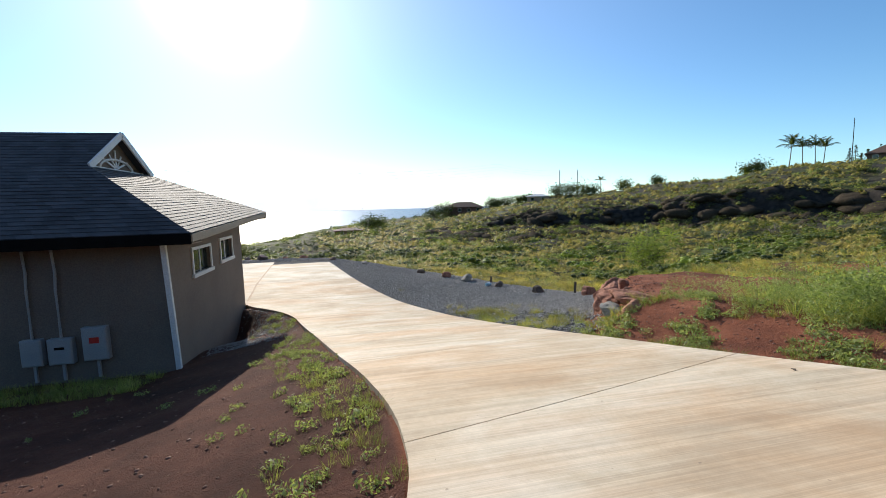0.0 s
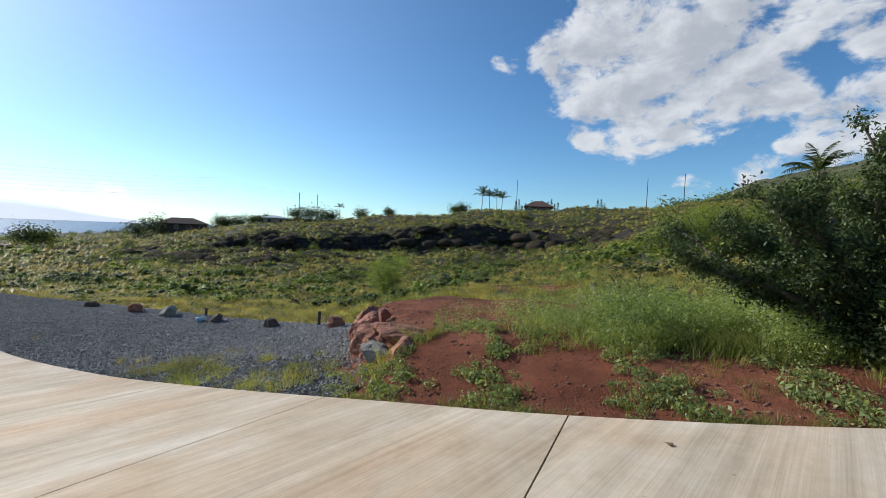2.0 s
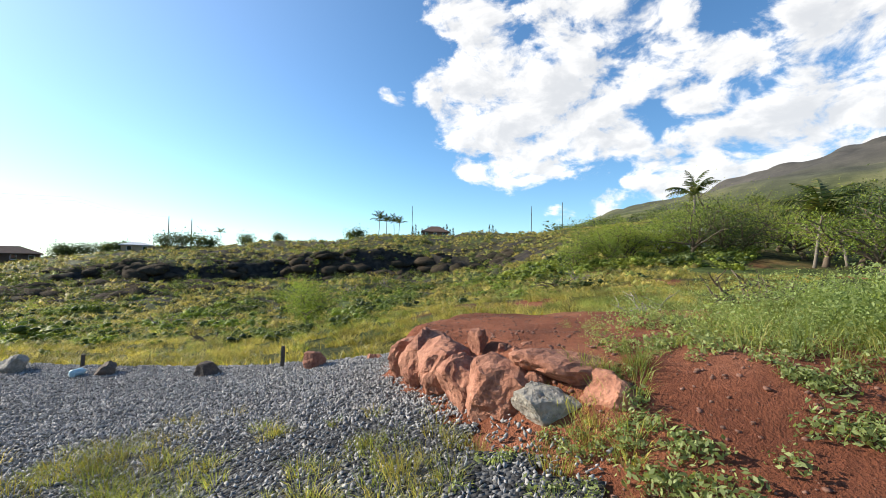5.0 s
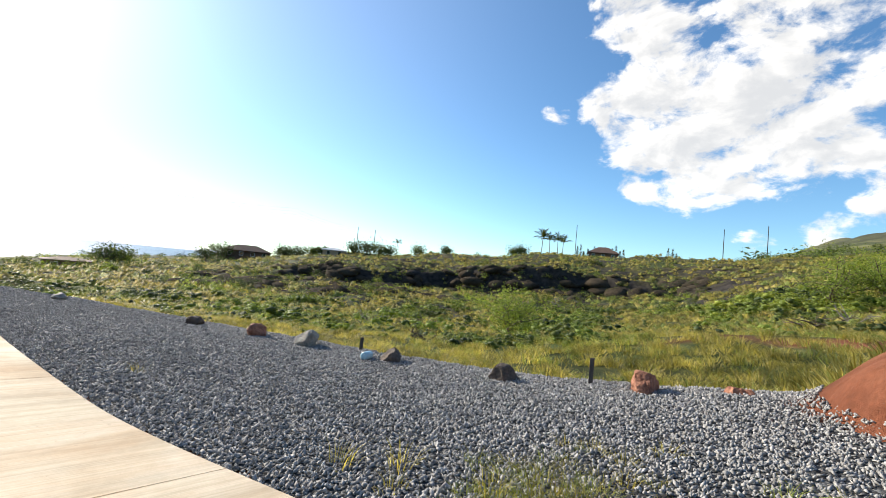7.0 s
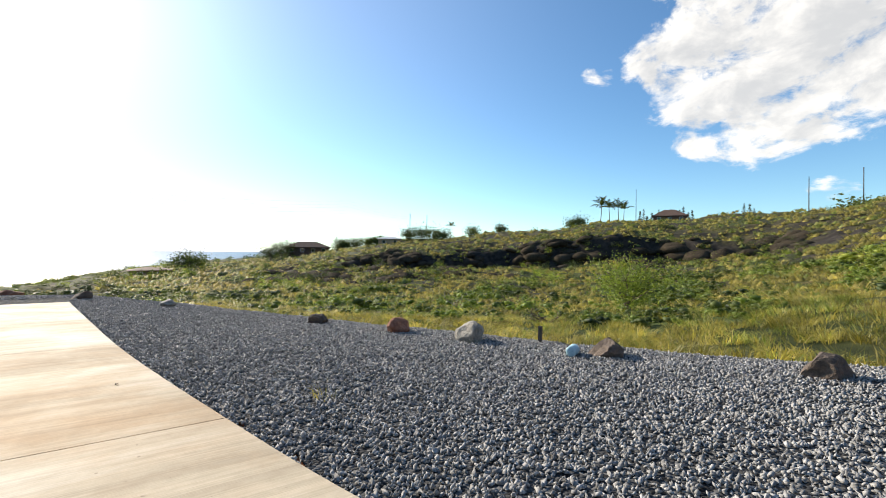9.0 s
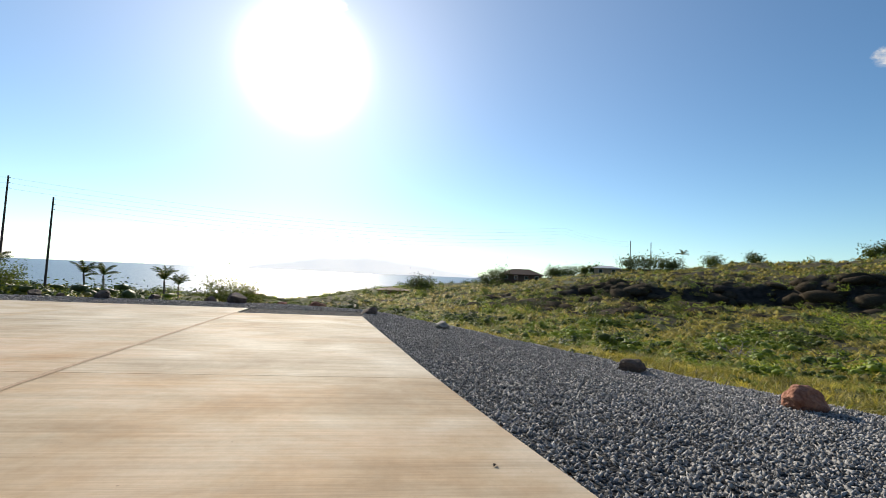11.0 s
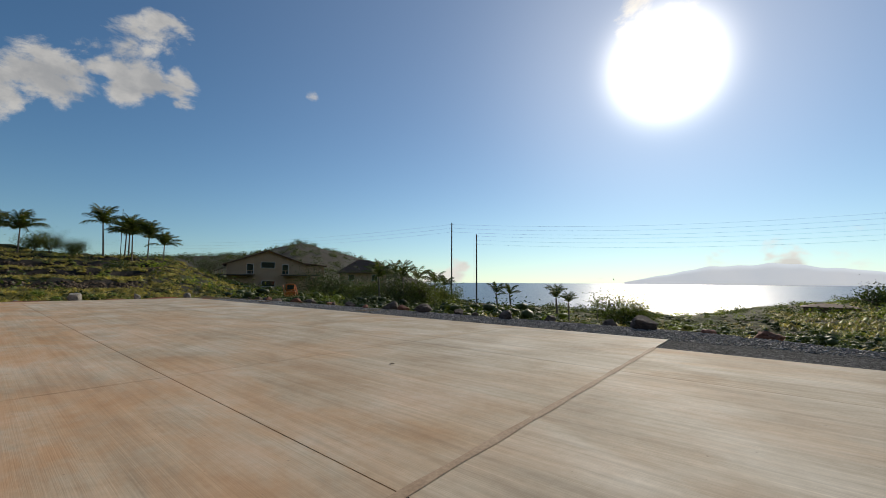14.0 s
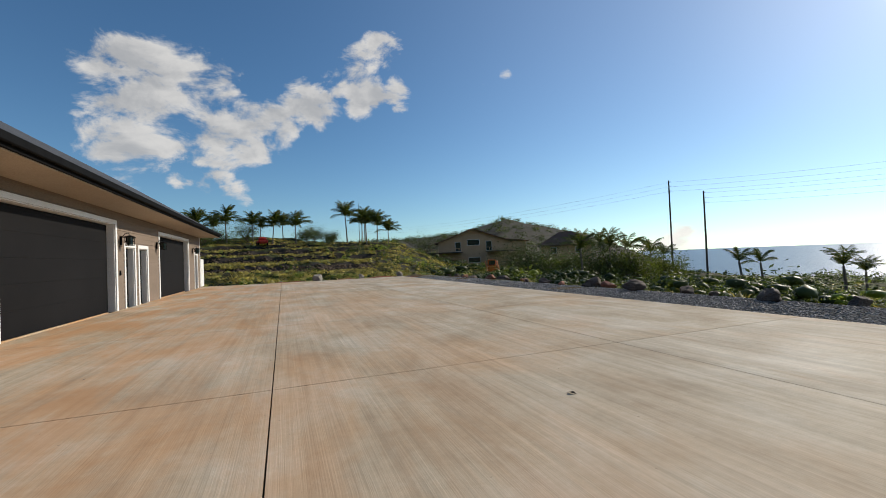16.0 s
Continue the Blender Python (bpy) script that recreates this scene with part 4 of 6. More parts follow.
def door_surround(a, b, top, parent, t=TRIM, proud=0.045):
    boxpart("trim", (a, FY + 0.003, 0.0, a + t, FY + proud, top), WHITE, parent)
    boxpart("trim", (b - t, FY + 0.003, 0.0, b, FY + proud, top), WHITE, parent)
    boxpart("trim", (a + t, FY + 0.003, top - t, b - t, FY + proud, top), WHITE, parent)
    for x0, x1 in ((a + t, a + t + 0.025), (b - t - 0.025, b - t)):
        boxpart("jamb", (x0, FY - 0.3, 0.0, x1, FY + 0.003, top - t), WHITE, parent)
    boxpart("jamb", (a + t + 0.025, FY - 0.3, top - t - 0.025, b - t - 0.025, FY + 0.003, top - t), WHITE, parent)


for a, b in big_doors:
    d = sub_part("garage_door", garage, "closed charcoal sectional garage door in white trim")
    door_surround(a, b, 3.2, d)
    n, z = 5, 0.015
    hgt = (3.2 - TRIM - 0.04 - z) / n
    for i in range(n):
        boxpart("door_panel", (a + TRIM + 0.03, FY - 0.27, z + i * hgt, b - TRIM - 0.03, FY - 0.22, z + (i + 1) * hgt - 0.002), DOORDARK, d, bevel=0.0015)
for a, b in small_doors:
    d = sub_part("entry_door", garage, "dark entry door in a white frame")
    door_surround(a, b, 2.43, d)
    boxpart("door_leaf", (a + TRIM + 0.03, FY - 0.24, 0.02, b - TRIM - 0.03, FY - 0.19, 2.43 - TRIM - 0.03), DOORDARK, d)
    bm = bmesh.new()
    tube(bm, [(b - TRIM - 0.12, FY - 0.19, 1.0), (b - TRIM - 0.12, FY - 0.12, 1.0), (b - TRIM - 0.22, FY - 0.12, 1.0)], 0.012, 6)
    part("handle", bm, GREYBOX, d, "steel lever handle")
boxpart("keypad", (-17.30, FY + 0.027, 1.25, -17.22, FY + 0.06, 1.43), DARKMETAL, garage)

for i, (a, b, c, d) in enumerate(wins):
    w = sub_part("window", garage, "high slider window in a white frame")
    X = FX1
    t = 0.09
    boxpart("window_frame", (X + 0.002, a, c, X + 0.045, a + t, d), WHITE, w)
    boxpart("window_frame", (X + 0.002, b - t, c, X + 0.045, b, d), WHITE, w)
    boxpart("window_frame", (X + 0.002, a + t, d - t, X + 0.045, b - t, d), WHITE, w)
    boxpart("window_sill", (X + 0.002, a - 0.05, c - 0.02, X + 0.075, b + 0.05, c + t), WHITE, w)
    mid = (a + b) / 2
    for p, q, o in ((a + t, mid + 0.02, 0.06), (mid - 0.02, b - t, 0.09)):
        boxpart("pane", (X - o - 0.008, p, c + t, X - o, q, d - t), GLASS, w, bevel=0)
    boxpart("mullion", (X - 0.1, mid - 0.025, c + t, X - 0.04, mid + 0.025, d - t), WHITE, w)

# roof: front and back slopes, hips with a small gable above each
WE = FX0 - 0.6
GWX = FX0 + 2.6


def roof_quad(name, pts, thick=0.1):
    """A thick sloping roof face."""
    ps = [Vector(p) for p in pts]
    n = (ps[1] - ps[0]).cross(ps[2] - ps[0]).normalized()
    if n.z < 0:
        ps.reverse()
        n = -n
    k = len(ps)
    v = ps + [p - n * thick for p in ps]
    f = [tuple(range(k)), tuple(range(2 * k - 1, k - 1, -1))] + [(i, i + k, (i + 1) % k + k, (i + 1) % k) for i in range(k)]
    return put(name, v, f, SHINGLE, garage)


def on_front(z):
    return EAVE_F + (RIDGE_Y - EAVE_F) * (z - Z_F) / (RIDGE_Z - Z_F)


def on_back(z):
    return EAVE_B + (RIDGE_Y - EAVE_B) * (z - Z_B) / (RIDGE_Z - Z_B)


gf, gb = on_front(GAB_Z), on_back(GAB_Z)
roof_quad("roof_front", [(WE, EAVE_F, Z_F), (ROOF_E, EAVE_F, Z_F), (GAB_X, gf, GAB_Z), (GAB_X, RIDGE_Y, RIDGE_Z), (GWX, RIDGE_Y, RIDGE_Z), (GWX, gf, GAB_Z)])
roof_quad("roof_back", [(WE, EAVE_B, Z_B), (ROOF_E, EAVE_B, Z_B), (GAB_X, gb, GAB_Z), (GAB_X, RIDGE_Y, RIDGE_Z), (GWX, RIDGE_Y, RIDGE_Z), (GWX, gb, GAB_Z)])
hip_e = [(ROOF_E, EAVE_B, Z_B), (ROOF_E, EAVE_F, Z_F), (GAB_X - 0.02, gf, GAB_Z), (GAB_X - 0.02, gb, GAB_Z)]
roof_quad("roof_hip", [(p[0], p[1], p[2] - 0.02) for p in hip_e], 0.08)
roof_quad("roof_hip", [(WE, EAVE_B, Z_B), (WE, EAVE_F, Z_F), (GWX, gf, GAB_Z), (GWX, gb, GAB_Z)])


def shingle_courses(corners, rows, name, seed):
    """Overlapping tabs on one sloping face: corners low-a, low-b, high-b, high-a."""
    la, lb, hb, ha = [Vector(c) for c in corners]
    n = (lb - la).cross(ha - la).normalized()
    if n.z < 0:
        n = -n
    r = random.Random(seed)
    v, f = [], []
    for i in range(rows):
        t0, t1 = i / rows, min(1.0, (i + 1.15) / rows)
        a0, b0, a1, b1 = la.lerp(ha, t0), lb.lerp(hb, t0), la.lerp(ha, t1), lb.lerp(hb, t1)
        length = (b0 - a0).length
        s = r.uniform(-0.3, 0)
        while s < length:
            w = r.uniform(0.26, 0.36)
            p, q = max(0, s) / length, min(length, s + w - 0.008) / length
            if q > p:
                lift = 0.016 + r.uniform(0, 0.006)
                k = len(v)
                v += [a0.lerp(b0, p) + n * lift, a0.lerp(b0, q) + n * lift, a1.lerp(b1, q) + n * 0.004, a1.lerp(b1, p) + n * 0.004, a0.lerp(b0, p) + n * 0.001, a0.lerp(b0, q) + n * 0.001]
                f += [(k, k + 1, k + 2, k + 3), (k + 4, k + 5, k + 1, k)]
            s += w
    return tagged(put(name, v, f, SHINGLE, garage), kind="stuff")


shingle_courses(hip_e, 26, "shingles", 1)
shingle_courses([(-9.0, EAVE_B, Z_B), (ROOF_E, EAVE_B, Z_B), (GAB_X, gb, GAB_Z), (-9.0, gb, GAB_Z)], 20, "shingles", 2)
shingle_courses([(-9.0, gb, GAB_Z), (GAB_X, gb, GAB_Z), (GAB_X, RIDGE_Y, RIDGE_Z), (-9.0, RIDGE_Y, RIDGE_Z)], 13, "shingles", 3)

# gutters, fascia, soffit
boxpart("fascia", (WE, EAVE_F - 0.02, Z_F - 0.27, ROOF_E, EAVE_F + 0.03, Z_F + 0.0), DARKMETAL, garage)
boxpart("gutter", (WE, EAVE_F + 0.032, Z_F - 0.2, ROOF_E, EAVE_F + 0.13, Z_F - 0.03), DARKMETAL, garage, bevel=0.02)
boxpart("fascia", (WE, EAVE_B - 0.03, Z_B - 0.25, ROOF_E, EAVE_B + 0.02, Z_B), DARKMETAL, garage)
put("fascia", [(ROOF_E, EAVE_B, Z_B - 0.2), (ROOF_E, EAVE_F, Z_F - 0.2), (ROOF_E, EAVE_F, Z_F - 0.02), (ROOF_E, EAVE_B, Z_B - 0.02), (ROOF_E + 0.03, EAVE_B, Z_B - 0.2), (ROOF_E + 0.03, EAVE_F, Z_F - 0.2), (ROOF_E + 0.03, EAVE_F, Z_F - 0.02), (ROOF_E + 0.03, EAVE_B, Z_B - 0.02)],
    [(4, 5, 6, 7), (0, 3, 2, 1), (0, 1, 5, 4), (3, 7, 6, 2), (0, 4, 7, 3), (1, 2, 6, 5)], SOFFIT, garage)
boxpart("soffit", (WE, FY - 0.1, Z_F - 0.29, ROOF_E, EAVE_F - 0.02, Z_F - 0.25), SOFFIT, garage)
boxpart("soffit", (WE, EAVE_B + 0.02, Z_B - 0.25, ROOF_E, BY + 0.1, Z_B - 0.22), SOFFIT, garage)
put("soffit", [(FX1 - 0.1, BY, Z_B - 0.2), (FX1 - 0.1, FY, Z_F - 0.3), (ROOF_E, FY, Z_F - 0.25), (ROOF_E, BY, Z_B - 0.2), (FX1 - 0.1, BY, Z_B - 0.16), (FX1 - 0.1, FY, Z_F - 0.26), (ROOF_E, FY, Z_F - 0.21), (ROOF_E, BY, Z_B - 0.16)],
    [(0, 1, 2, 3), (7, 6, 5, 4), (0, 4, 5, 1), (1, 5, 6, 2), (2, 6, 7, 3), (3, 7, 4, 0)], SOFFIT, garage)
# the small gable: wall, barge boards, sunburst vent
gable = put("gable_wall", [(GAB_X - 0.25, gb + 0.1, GAB_Z), (GAB_X - 0.25, gf - 0.1, GAB_Z), (GAB_X - 0.25, RIDGE_Y, RIDGE_Z - 0.08), (GAB_X - 0.4, gb + 0.1, GAB_Z), (GAB_X - 0.4, gf - 0.1, GAB_Z), (GAB_X - 0.4, RIDGE_Y, RIDGE_Z - 0.08)],
            [(0, 1, 2), (3, 5, 4), (0, 3, 4, 1), (1, 4, 5, 2), (2, 5, 3, 0)], SIDING, garage)


def plank(name, p, q, wide, deep, material, parent, up=(0, 0, 1)):
    """A board from p to q."""
    p, q = Vector(p), Vector(q)
    bm = box(bmesh.new(), -wide / 2, -deep / 2, 0, wide / 2, deep / 2, (q - p).length, 0.006)
    d = (q - p).normalized()
    x = Vector(up).cross(d)
    x = x.normalized() if x.length > 1e-4 else Vector((1, 0, 0))
    y = d.cross(x)
    m = Matrix((x, y, d)).transposed().to_4x4()
    m.translation = p
    bm.transform(m)
    return part(name, bm, material, parent)


for e in (gf, gb):
    plank("barge_board", (GAB_X + 0.02, e, GAB_Z - 0.02), (GAB_X + 0.02, RIDGE_Y, RIDGE_Z - 0.06), 0.2, 0.05, WHITE, garage, (1, 0, 0))
for k in range(-2, 3):
    plank("sunburst_slat", (GAB_X - 0.22, RIDGE_Y, GAB_Z + 0.08), (GAB_X - 0.22, RIDGE_Y + k * 0.36, GAB_Z + 0.66 - abs(k) * 0.16), 0.06, 0.03, WHITE, garage, (1, 0, 0))
arc = bmesh.new()
tube(arc, [(GAB_X - 0.2, RIDGE_Y - 0.95 * math.cos(t), GAB_Z + 0.06 + 0.3 * math.sin(t)) for t in np.linspace(0, math.pi, 12)], 0.04, 6)
part("sunburst_arch", arc, WHITE, garage)
plank("gable_sill", (GAB_X - 0.2, gb + 0.2, GAB_Z + 0.04), (GAB_X - 0.2, gf - 0.2, GAB_Z + 0.04), 0.1, 0.05, WHITE, garage)
plank("downspout", (FX1 + 0.06, BY + 0.06, -0.3), (FX1 + 0.06, BY - 0.24, Z_B - 0.2), 0.12, 0.09, WHITE, garage)
boxpart("corner_board", (FX0 - 0.05, FY - 0.1, 0, FX0 + 0.08, FY + 0.04, 3.5), WHITE, garage)


def wall_lantern(x, z=2.55):
    L = thing("wall_lantern", pose(x, FY + 0.03, z), "black caged barn lantern fixed to the brown wall", "wall lamp", "lanterns along the front")
    boxpart("back_plate", (-0.06, 0, -0.2, 0.06, 0.03, 0.12), DARKMETAL, L)
    bm = bmesh.new()
    tube(bm, [(0, 0.03, 0.05), (0, 0.12, 0.2), (0, 0.24, 0.22), (0, 0.27, 0.12)], 0.014, 6)
    part("arm", bm, DARKMETAL, L)
    bm = bmesh.new()
    tube(bm, [(0, 0.27, 0.14), (0, 0.27, 0.1), (0, 0.27, 0.06)], [0.05, 0.16, 0.19], 12)
    part("hood", bm, DARKMETAL, L)
    bm = bmesh.new()
    tube(bm, [(0, 0.27, 0.06), (0, 0.27, -0.2)], [0.11, 0.1], 12)
    part("glass", bm, GLASS, L)
    for k in range(6):
        a = k * math.pi / 3
        bm = bmesh.new()
        tube(bm, [(0.155 * math.cos(a), 0.27 + 0.155 * math.sin(a), 0.06), (0.13 * math.cos(a), 0.27 + 0.13 * math.sin(a), -0.22)], 0.009, 5)
        part("cage_bar", bm, DARKMETAL, L)
    for zz, rr in ((-0.22, 0.135), (-0.08, 0.15)):
        bm = bmesh.new()
        tube(bm, [(rr * math.cos(t), 0.27 + rr * math.sin(t), zz) for t in np.linspace(0, 2 * math.pi, 13)], 0.01, 5)
        part("cage_ring", bm, DARKMETAL, L)


for x in (-17.4, -22.0, -30.2):
    wall_lantern(x)
for x, w, z0, z1, mark in ((-1.52, 0.42, 0.45, 1.08, None), (-0.95, 0.5, 0.45, 1.06, DARKMETAL), (-0.24, 0.52, 0.48, 1.28, RED)):
    e = thing("electrical_box", pose(x, BY, 0), "grey steel electrical box on the shaded brown wall" if mark is not RED else "grey steel electrical box with a red label", "electrical box", "meter boxes")
    boxpart("body", (-w / 2, -0.16, z0, w / 2, 0.0, z1), GREYBOX, e, bevel=0.015)
    boxpart("cover", (-w / 2 + 0.02, -0.175, z0 + 0.03, w / 2 - 0.02, -0.16, z1 - 0.03), GREYBOX, e)
    if mark:
        boxpart("label_plate", (-0.1, -0.18, z0 + 0.42 if mark is RED else z0 + 0.36, 0.1, -0.176, z0 + 0.56 if mark is RED else z0 + 0.42), mark, e, bevel=0)
    if mark is not RED:
        bm = bmesh.new()
        tube(bm, [(0, -0.06, z1), (0, -0.06, 2.2), (0.03, -0.06, 2.6), (0, -0.06, 3.15)], 0.03, 8)
        part("conduit", bm, GREYBOX, e)
    boxpart("conduit_stub", (-0.03, -0.1, 0.05, 0.03, -0.04, z0), GREYBOX, e)
gate = thing("white_gate", Matrix(), "white slatted gate beside the garage corner", "gate")
for k in range(6):
    boxpart("slat", (-34.0 + k * 0.19, FY + 0.02, 0.06, -33.83 + k * 0.19, FY + 0.06, 2.0), WHITE, gate)
for z in (0.35, 1.7):
    boxpart("rail", (-34.02, FY - 0.02, z, -32.86, FY + 0.02, z + 0.1), WHITE, gate)


# ---- rocks ----
def boulder(name, x, y, size, material, label, seed, group="", sink=0.18, turn=0.0, z=None, lumpy=0.28, cut=0.96):
    r = random.Random(seed)
    bm = bmesh.new()
    bmesh.ops.create_icosphere(bm, subdivisions=4, radius=0.5)
    off = Vector((r.uniform(0, 50), r.uniform(0, 50), r.uniform(0, 50)))
    planes = [(Vector((r.gauss(0, 1), r.gauss(0, 1), r.gauss(0, 0.8))).normalized(), r.uniform(0.24, 0.40)) for _ in range(10)]
    for v in bm.verts:
        p = v.co.copy()
        for n, d in planes:
            e = p.dot(n) - d
            if e > 0:
                p -= n * e * cut
        p *= 1 + lumpy * noise.fractal(p * 2.2 + off, 0.7, 2.0, 4) * 0.6 + 0.03 * noise.noise(p * 14 + off)
        v.co = p
    bm.transform(Matrix.Diagonal((*size, 1)))
    ob = part(name, bm, material, None)
    z = float(height(x, y)) if z is None else z
    lo = min(v.co.z for v in ob.data.vertices)
    ob.matrix_world = pose(x, y, z - lo - sink * size[2], 0, 0, turn)
    return tagged(ob, label, "boulder", group)


row = [("boulder", 4.15, -0.1, (0.75, 0.6, 0.62), DARKROCK, "dark brown boulder at the corner of the paving", 1),
       ("boulder", 6.6, -2.4, (0.75, 0.5, 0.4), PALEROCK, "low pale stone at the gravel edge", 2), ("boulder", 9.9, -7.5, (0.66, 0.5, 0.45), DARKROCK, "brown stone at the gravel edge", 3),
       ("boulder", 10.9, -10.15, (0.62, 0.5, 0.55), REDROCK, "tan stone at the gravel edge", 4), ("boulder", 11.55, -12.0, (1.05, 0.62, 0.62), PALEROCK, "pale grey angular stone at the gravel edge", 5),
       ("boulder", 12.45, -14.5, (0.66, 0.55, 0.6), DARKROCK, "brown square stone at the gravel edge", 6), ("boulder", 13.25, -17.05, (0.7, 0.5, 0.55), DARKROCK, "dark grey stone at the gravel edge", 7),
       ("boulder", 14.25, -19.25, (0.85, 0.55, 0.52), REDROCK, "red stone at the gravel edge", 8), ("boulder", 14.95, -20.4, (0.5, 0.4, 0.4), REDROCK, "small red stone below the bank", 9)]
for n, x, y, s, m, l, sd in row:
    boulder(n, x, y, s, m, l, sd, "stones along the gravel edge", 0.3, sd * 47)
bank = [(11.42, -25.68, (0.82, 0.6, 0.6), REDROCK, "tan red boulder at the foot of the bank", 31, 1.32), (11.2, -25.16, (0.62, 0.46, 0.46), PALEROCK, "white and grey split boulder at the foot of the bank", 32, 1.32),
        (11.72, -25.22, (1.15, 0.72, 0.46), REDROCK, "long dark red boulder lying on the others", 33, 1.60), (11.45, -24.6, (0.78, 0.7, 0.66), REDROCK, "red boulder in the bank", 34, 1.2),
        (11.85, -24.1, (0.92, 0.8, 0.86), REDROCK, "large red boulder in the bank", 35, 1.16), (12.3, -23.5, (0.98, 0.9, 0.98), REDROCK, "large pale red boulder in the bank", 36, 1.1),
        (12.8, -22.95, (1.02, 0.92, 1.05), REDROCK, "large red boulder at the corner of the bank", 37, 1.02), (12.3, -24.0, (0.36, 0.32, 0.36), REDROCK, "small red rock on the bank", 38, 1.66),
        (13.3, -22.5, (0.95, 0.8, 0.95), REDROCK, "red boulder behind the bank", 39, 0.98), (12.15, -24.4, (0.2, 0.17, 0.16), REDROCK, "small red clod on the bank", 40, 1.68), (12.4, -24.6, (0.17, 0.15, 0.14), REDROCK, "small red clod on the bank", 41, 1.71), (12.05, -24.6, (0.16, 0.14, 0.14), REDROCK, "small red clod on the bank", 42, 1.68),
        (11.65, -24.2, (0.5, 0.42, 0.5), REDROCK, "red rock wedged in the bank", 43, 1.2), (12.05, -23.6, (0.5, 0.42, 0.6), REDROCK, "red rock wedged in the bank", 44, 1.2), (12.5, -23.1, (0.55, 0.45, 0.6), REDROCK, "red rock wedged in the bank", 45, 1.1), (11.5, -25.0, (0.45, 0.4, 0.4), REDROCK, "red rock wedged in the bank", 46, 1.36)]
for x, y, s, m, l, sd, z in bank:
    boulder("boulder", x, y, s, m, l, sd, "boulders of the bank", 0.16, sd * 31, z, 0.34, 0.84)
rr = random.Random(12)
for i in range(22):
    x = -31 + i * 1.55 + rr.uniform(-0.6, 0.6)
    if x > 2.5:
        continue
    s = rr.uniform(0.3, 0.75)
    boulder("boulder", x, 2.7 + rr.uniform(-0.25, 0.7), (s * 1.5, s, s * 0.8), rr.choice((DARKROCK, DARKROCK, REDROCK)), "dark stone edging the gravel strip", 60 + i, "stones edging the yard", 0.2, rr.uniform(0, 360))
for x, y, s in ((-34.6, -6.9, 0.9), (-35.5, -3.2, 0.6), (-34.8, -9.6, 0.4), (-36.2, 0.4, 0.7)):
    boulder("boulder", x, y, (s * 1.2, s, s * 0.85), PALEROCK, "pale stone past the end of the yard", int(90 + s * 10), "", 0.2, s * 300)


# ---- grass, weeds and scrub ----
def ring_points(n, az0, az1, r0, r1, rng, power=1.0, cx=CX, cy=CY):
    az = np.radians(rng.uniform(az0, az1, n))
    r = r0 + (r1 - r0) * rng.uniform(0, 1, n) ** power
    return cx + r * np.sin(az), cy + r * np.cos(az)


def skin(x, y):
    r = np.hypot(x - CX, y - CY)
    return height(x, y) + hummocks(x, y, r)


def stuff(ob, label, category):
    return tagged(ob, label, category, kind="stuff")


def rock_here(x, y):
    r, az = np.hypot(x - CX, y - CY), np.degrees(np.arctan2(x - CX, y - CY))
    return ss(0.25, 0.75, ripple(x, y, 21)) * ss(35, 60, r) * ss(15, 30, az) * (1 - ss(66, 80, az))


def sow_grass():
    rng = np.random.default_rng(21)
    near = [tuft_template(14, 0.36, 0.3, 0.022, rng, 0.9) for _ in range(4)]
    farr = [tuft_template(9, 0.5, 0.42, 0.055, rng, 0.7, 0.8) for _ in range(4)]
    low = [tuft_template(7, 0.4, 0.26, 0.06, rng, 0.9, 0.8) for _ in range(4)]
    dry, green = Soup(), Soup()
    for n, az0, az1, r0, r1, pw, temps, s0, s1 in ((17000, 5, 112, 9, 40, 0.9, near, 0.45, 1.05), (19000, 2, 100, 26, 75, 0.9, farr, 0.6, 1.35), (12000, -5, 96, 70, 150, 1.0, farr, 1.0, 2.2), (3500, -5, 90, 140, 215, 1.0, farr, 1.5, 2.8),
                                                   (30000, -112, -52, 46, 110, 0.9, low, 0.8, 1.6), (2500, -55, 6, 24, 90, 0.9, farr, 0.5, 1.0)):
        x, y = ring_points(n, az0, az1, r0, r1, rng, pw)
        d = edge_distance(x, y)
        k = (d > 0.6) & (ripple(x, y, 2.3) + 0.6 * ripple(y, x, 9.0) > (-0.4 if r1 <= 40 else 0.05)) & (rng.uniform(0, 1, n) > np.maximum(0.75 * rock_here(x, y), np.maximum(0.95 * outcrop(x, y), terrace_face(x, y))))
        x, y = x[k], y[k]
        g = rng.uniform(0, 1, len(x)) < 0.12 + 0.5 * ss(-0.1, 0.6, ripple(x, y, 17)) * (x > -20)
        pos = np.stack([x, y, skin(x, y)], -1)
        pick = rng.integers(0, 4, len(x))
        for j in range(4):
            for soup, sel in ((dry, ~g), (green, g)):
                p = pos[(pick == j) & sel]
                soup.add(*temps[j], spins(p, rng.uniform(s0, s1, len(p)), 0.12))
    stuff(dry.build("dry_grass", GRASS_DRY), "tufts of dry yellow grass over the slopes", "grass")
    stuff(green.build("green_grass", GRASS_GREEN), "tufts of green grass among the dry grass", "grass")


sow_grass()


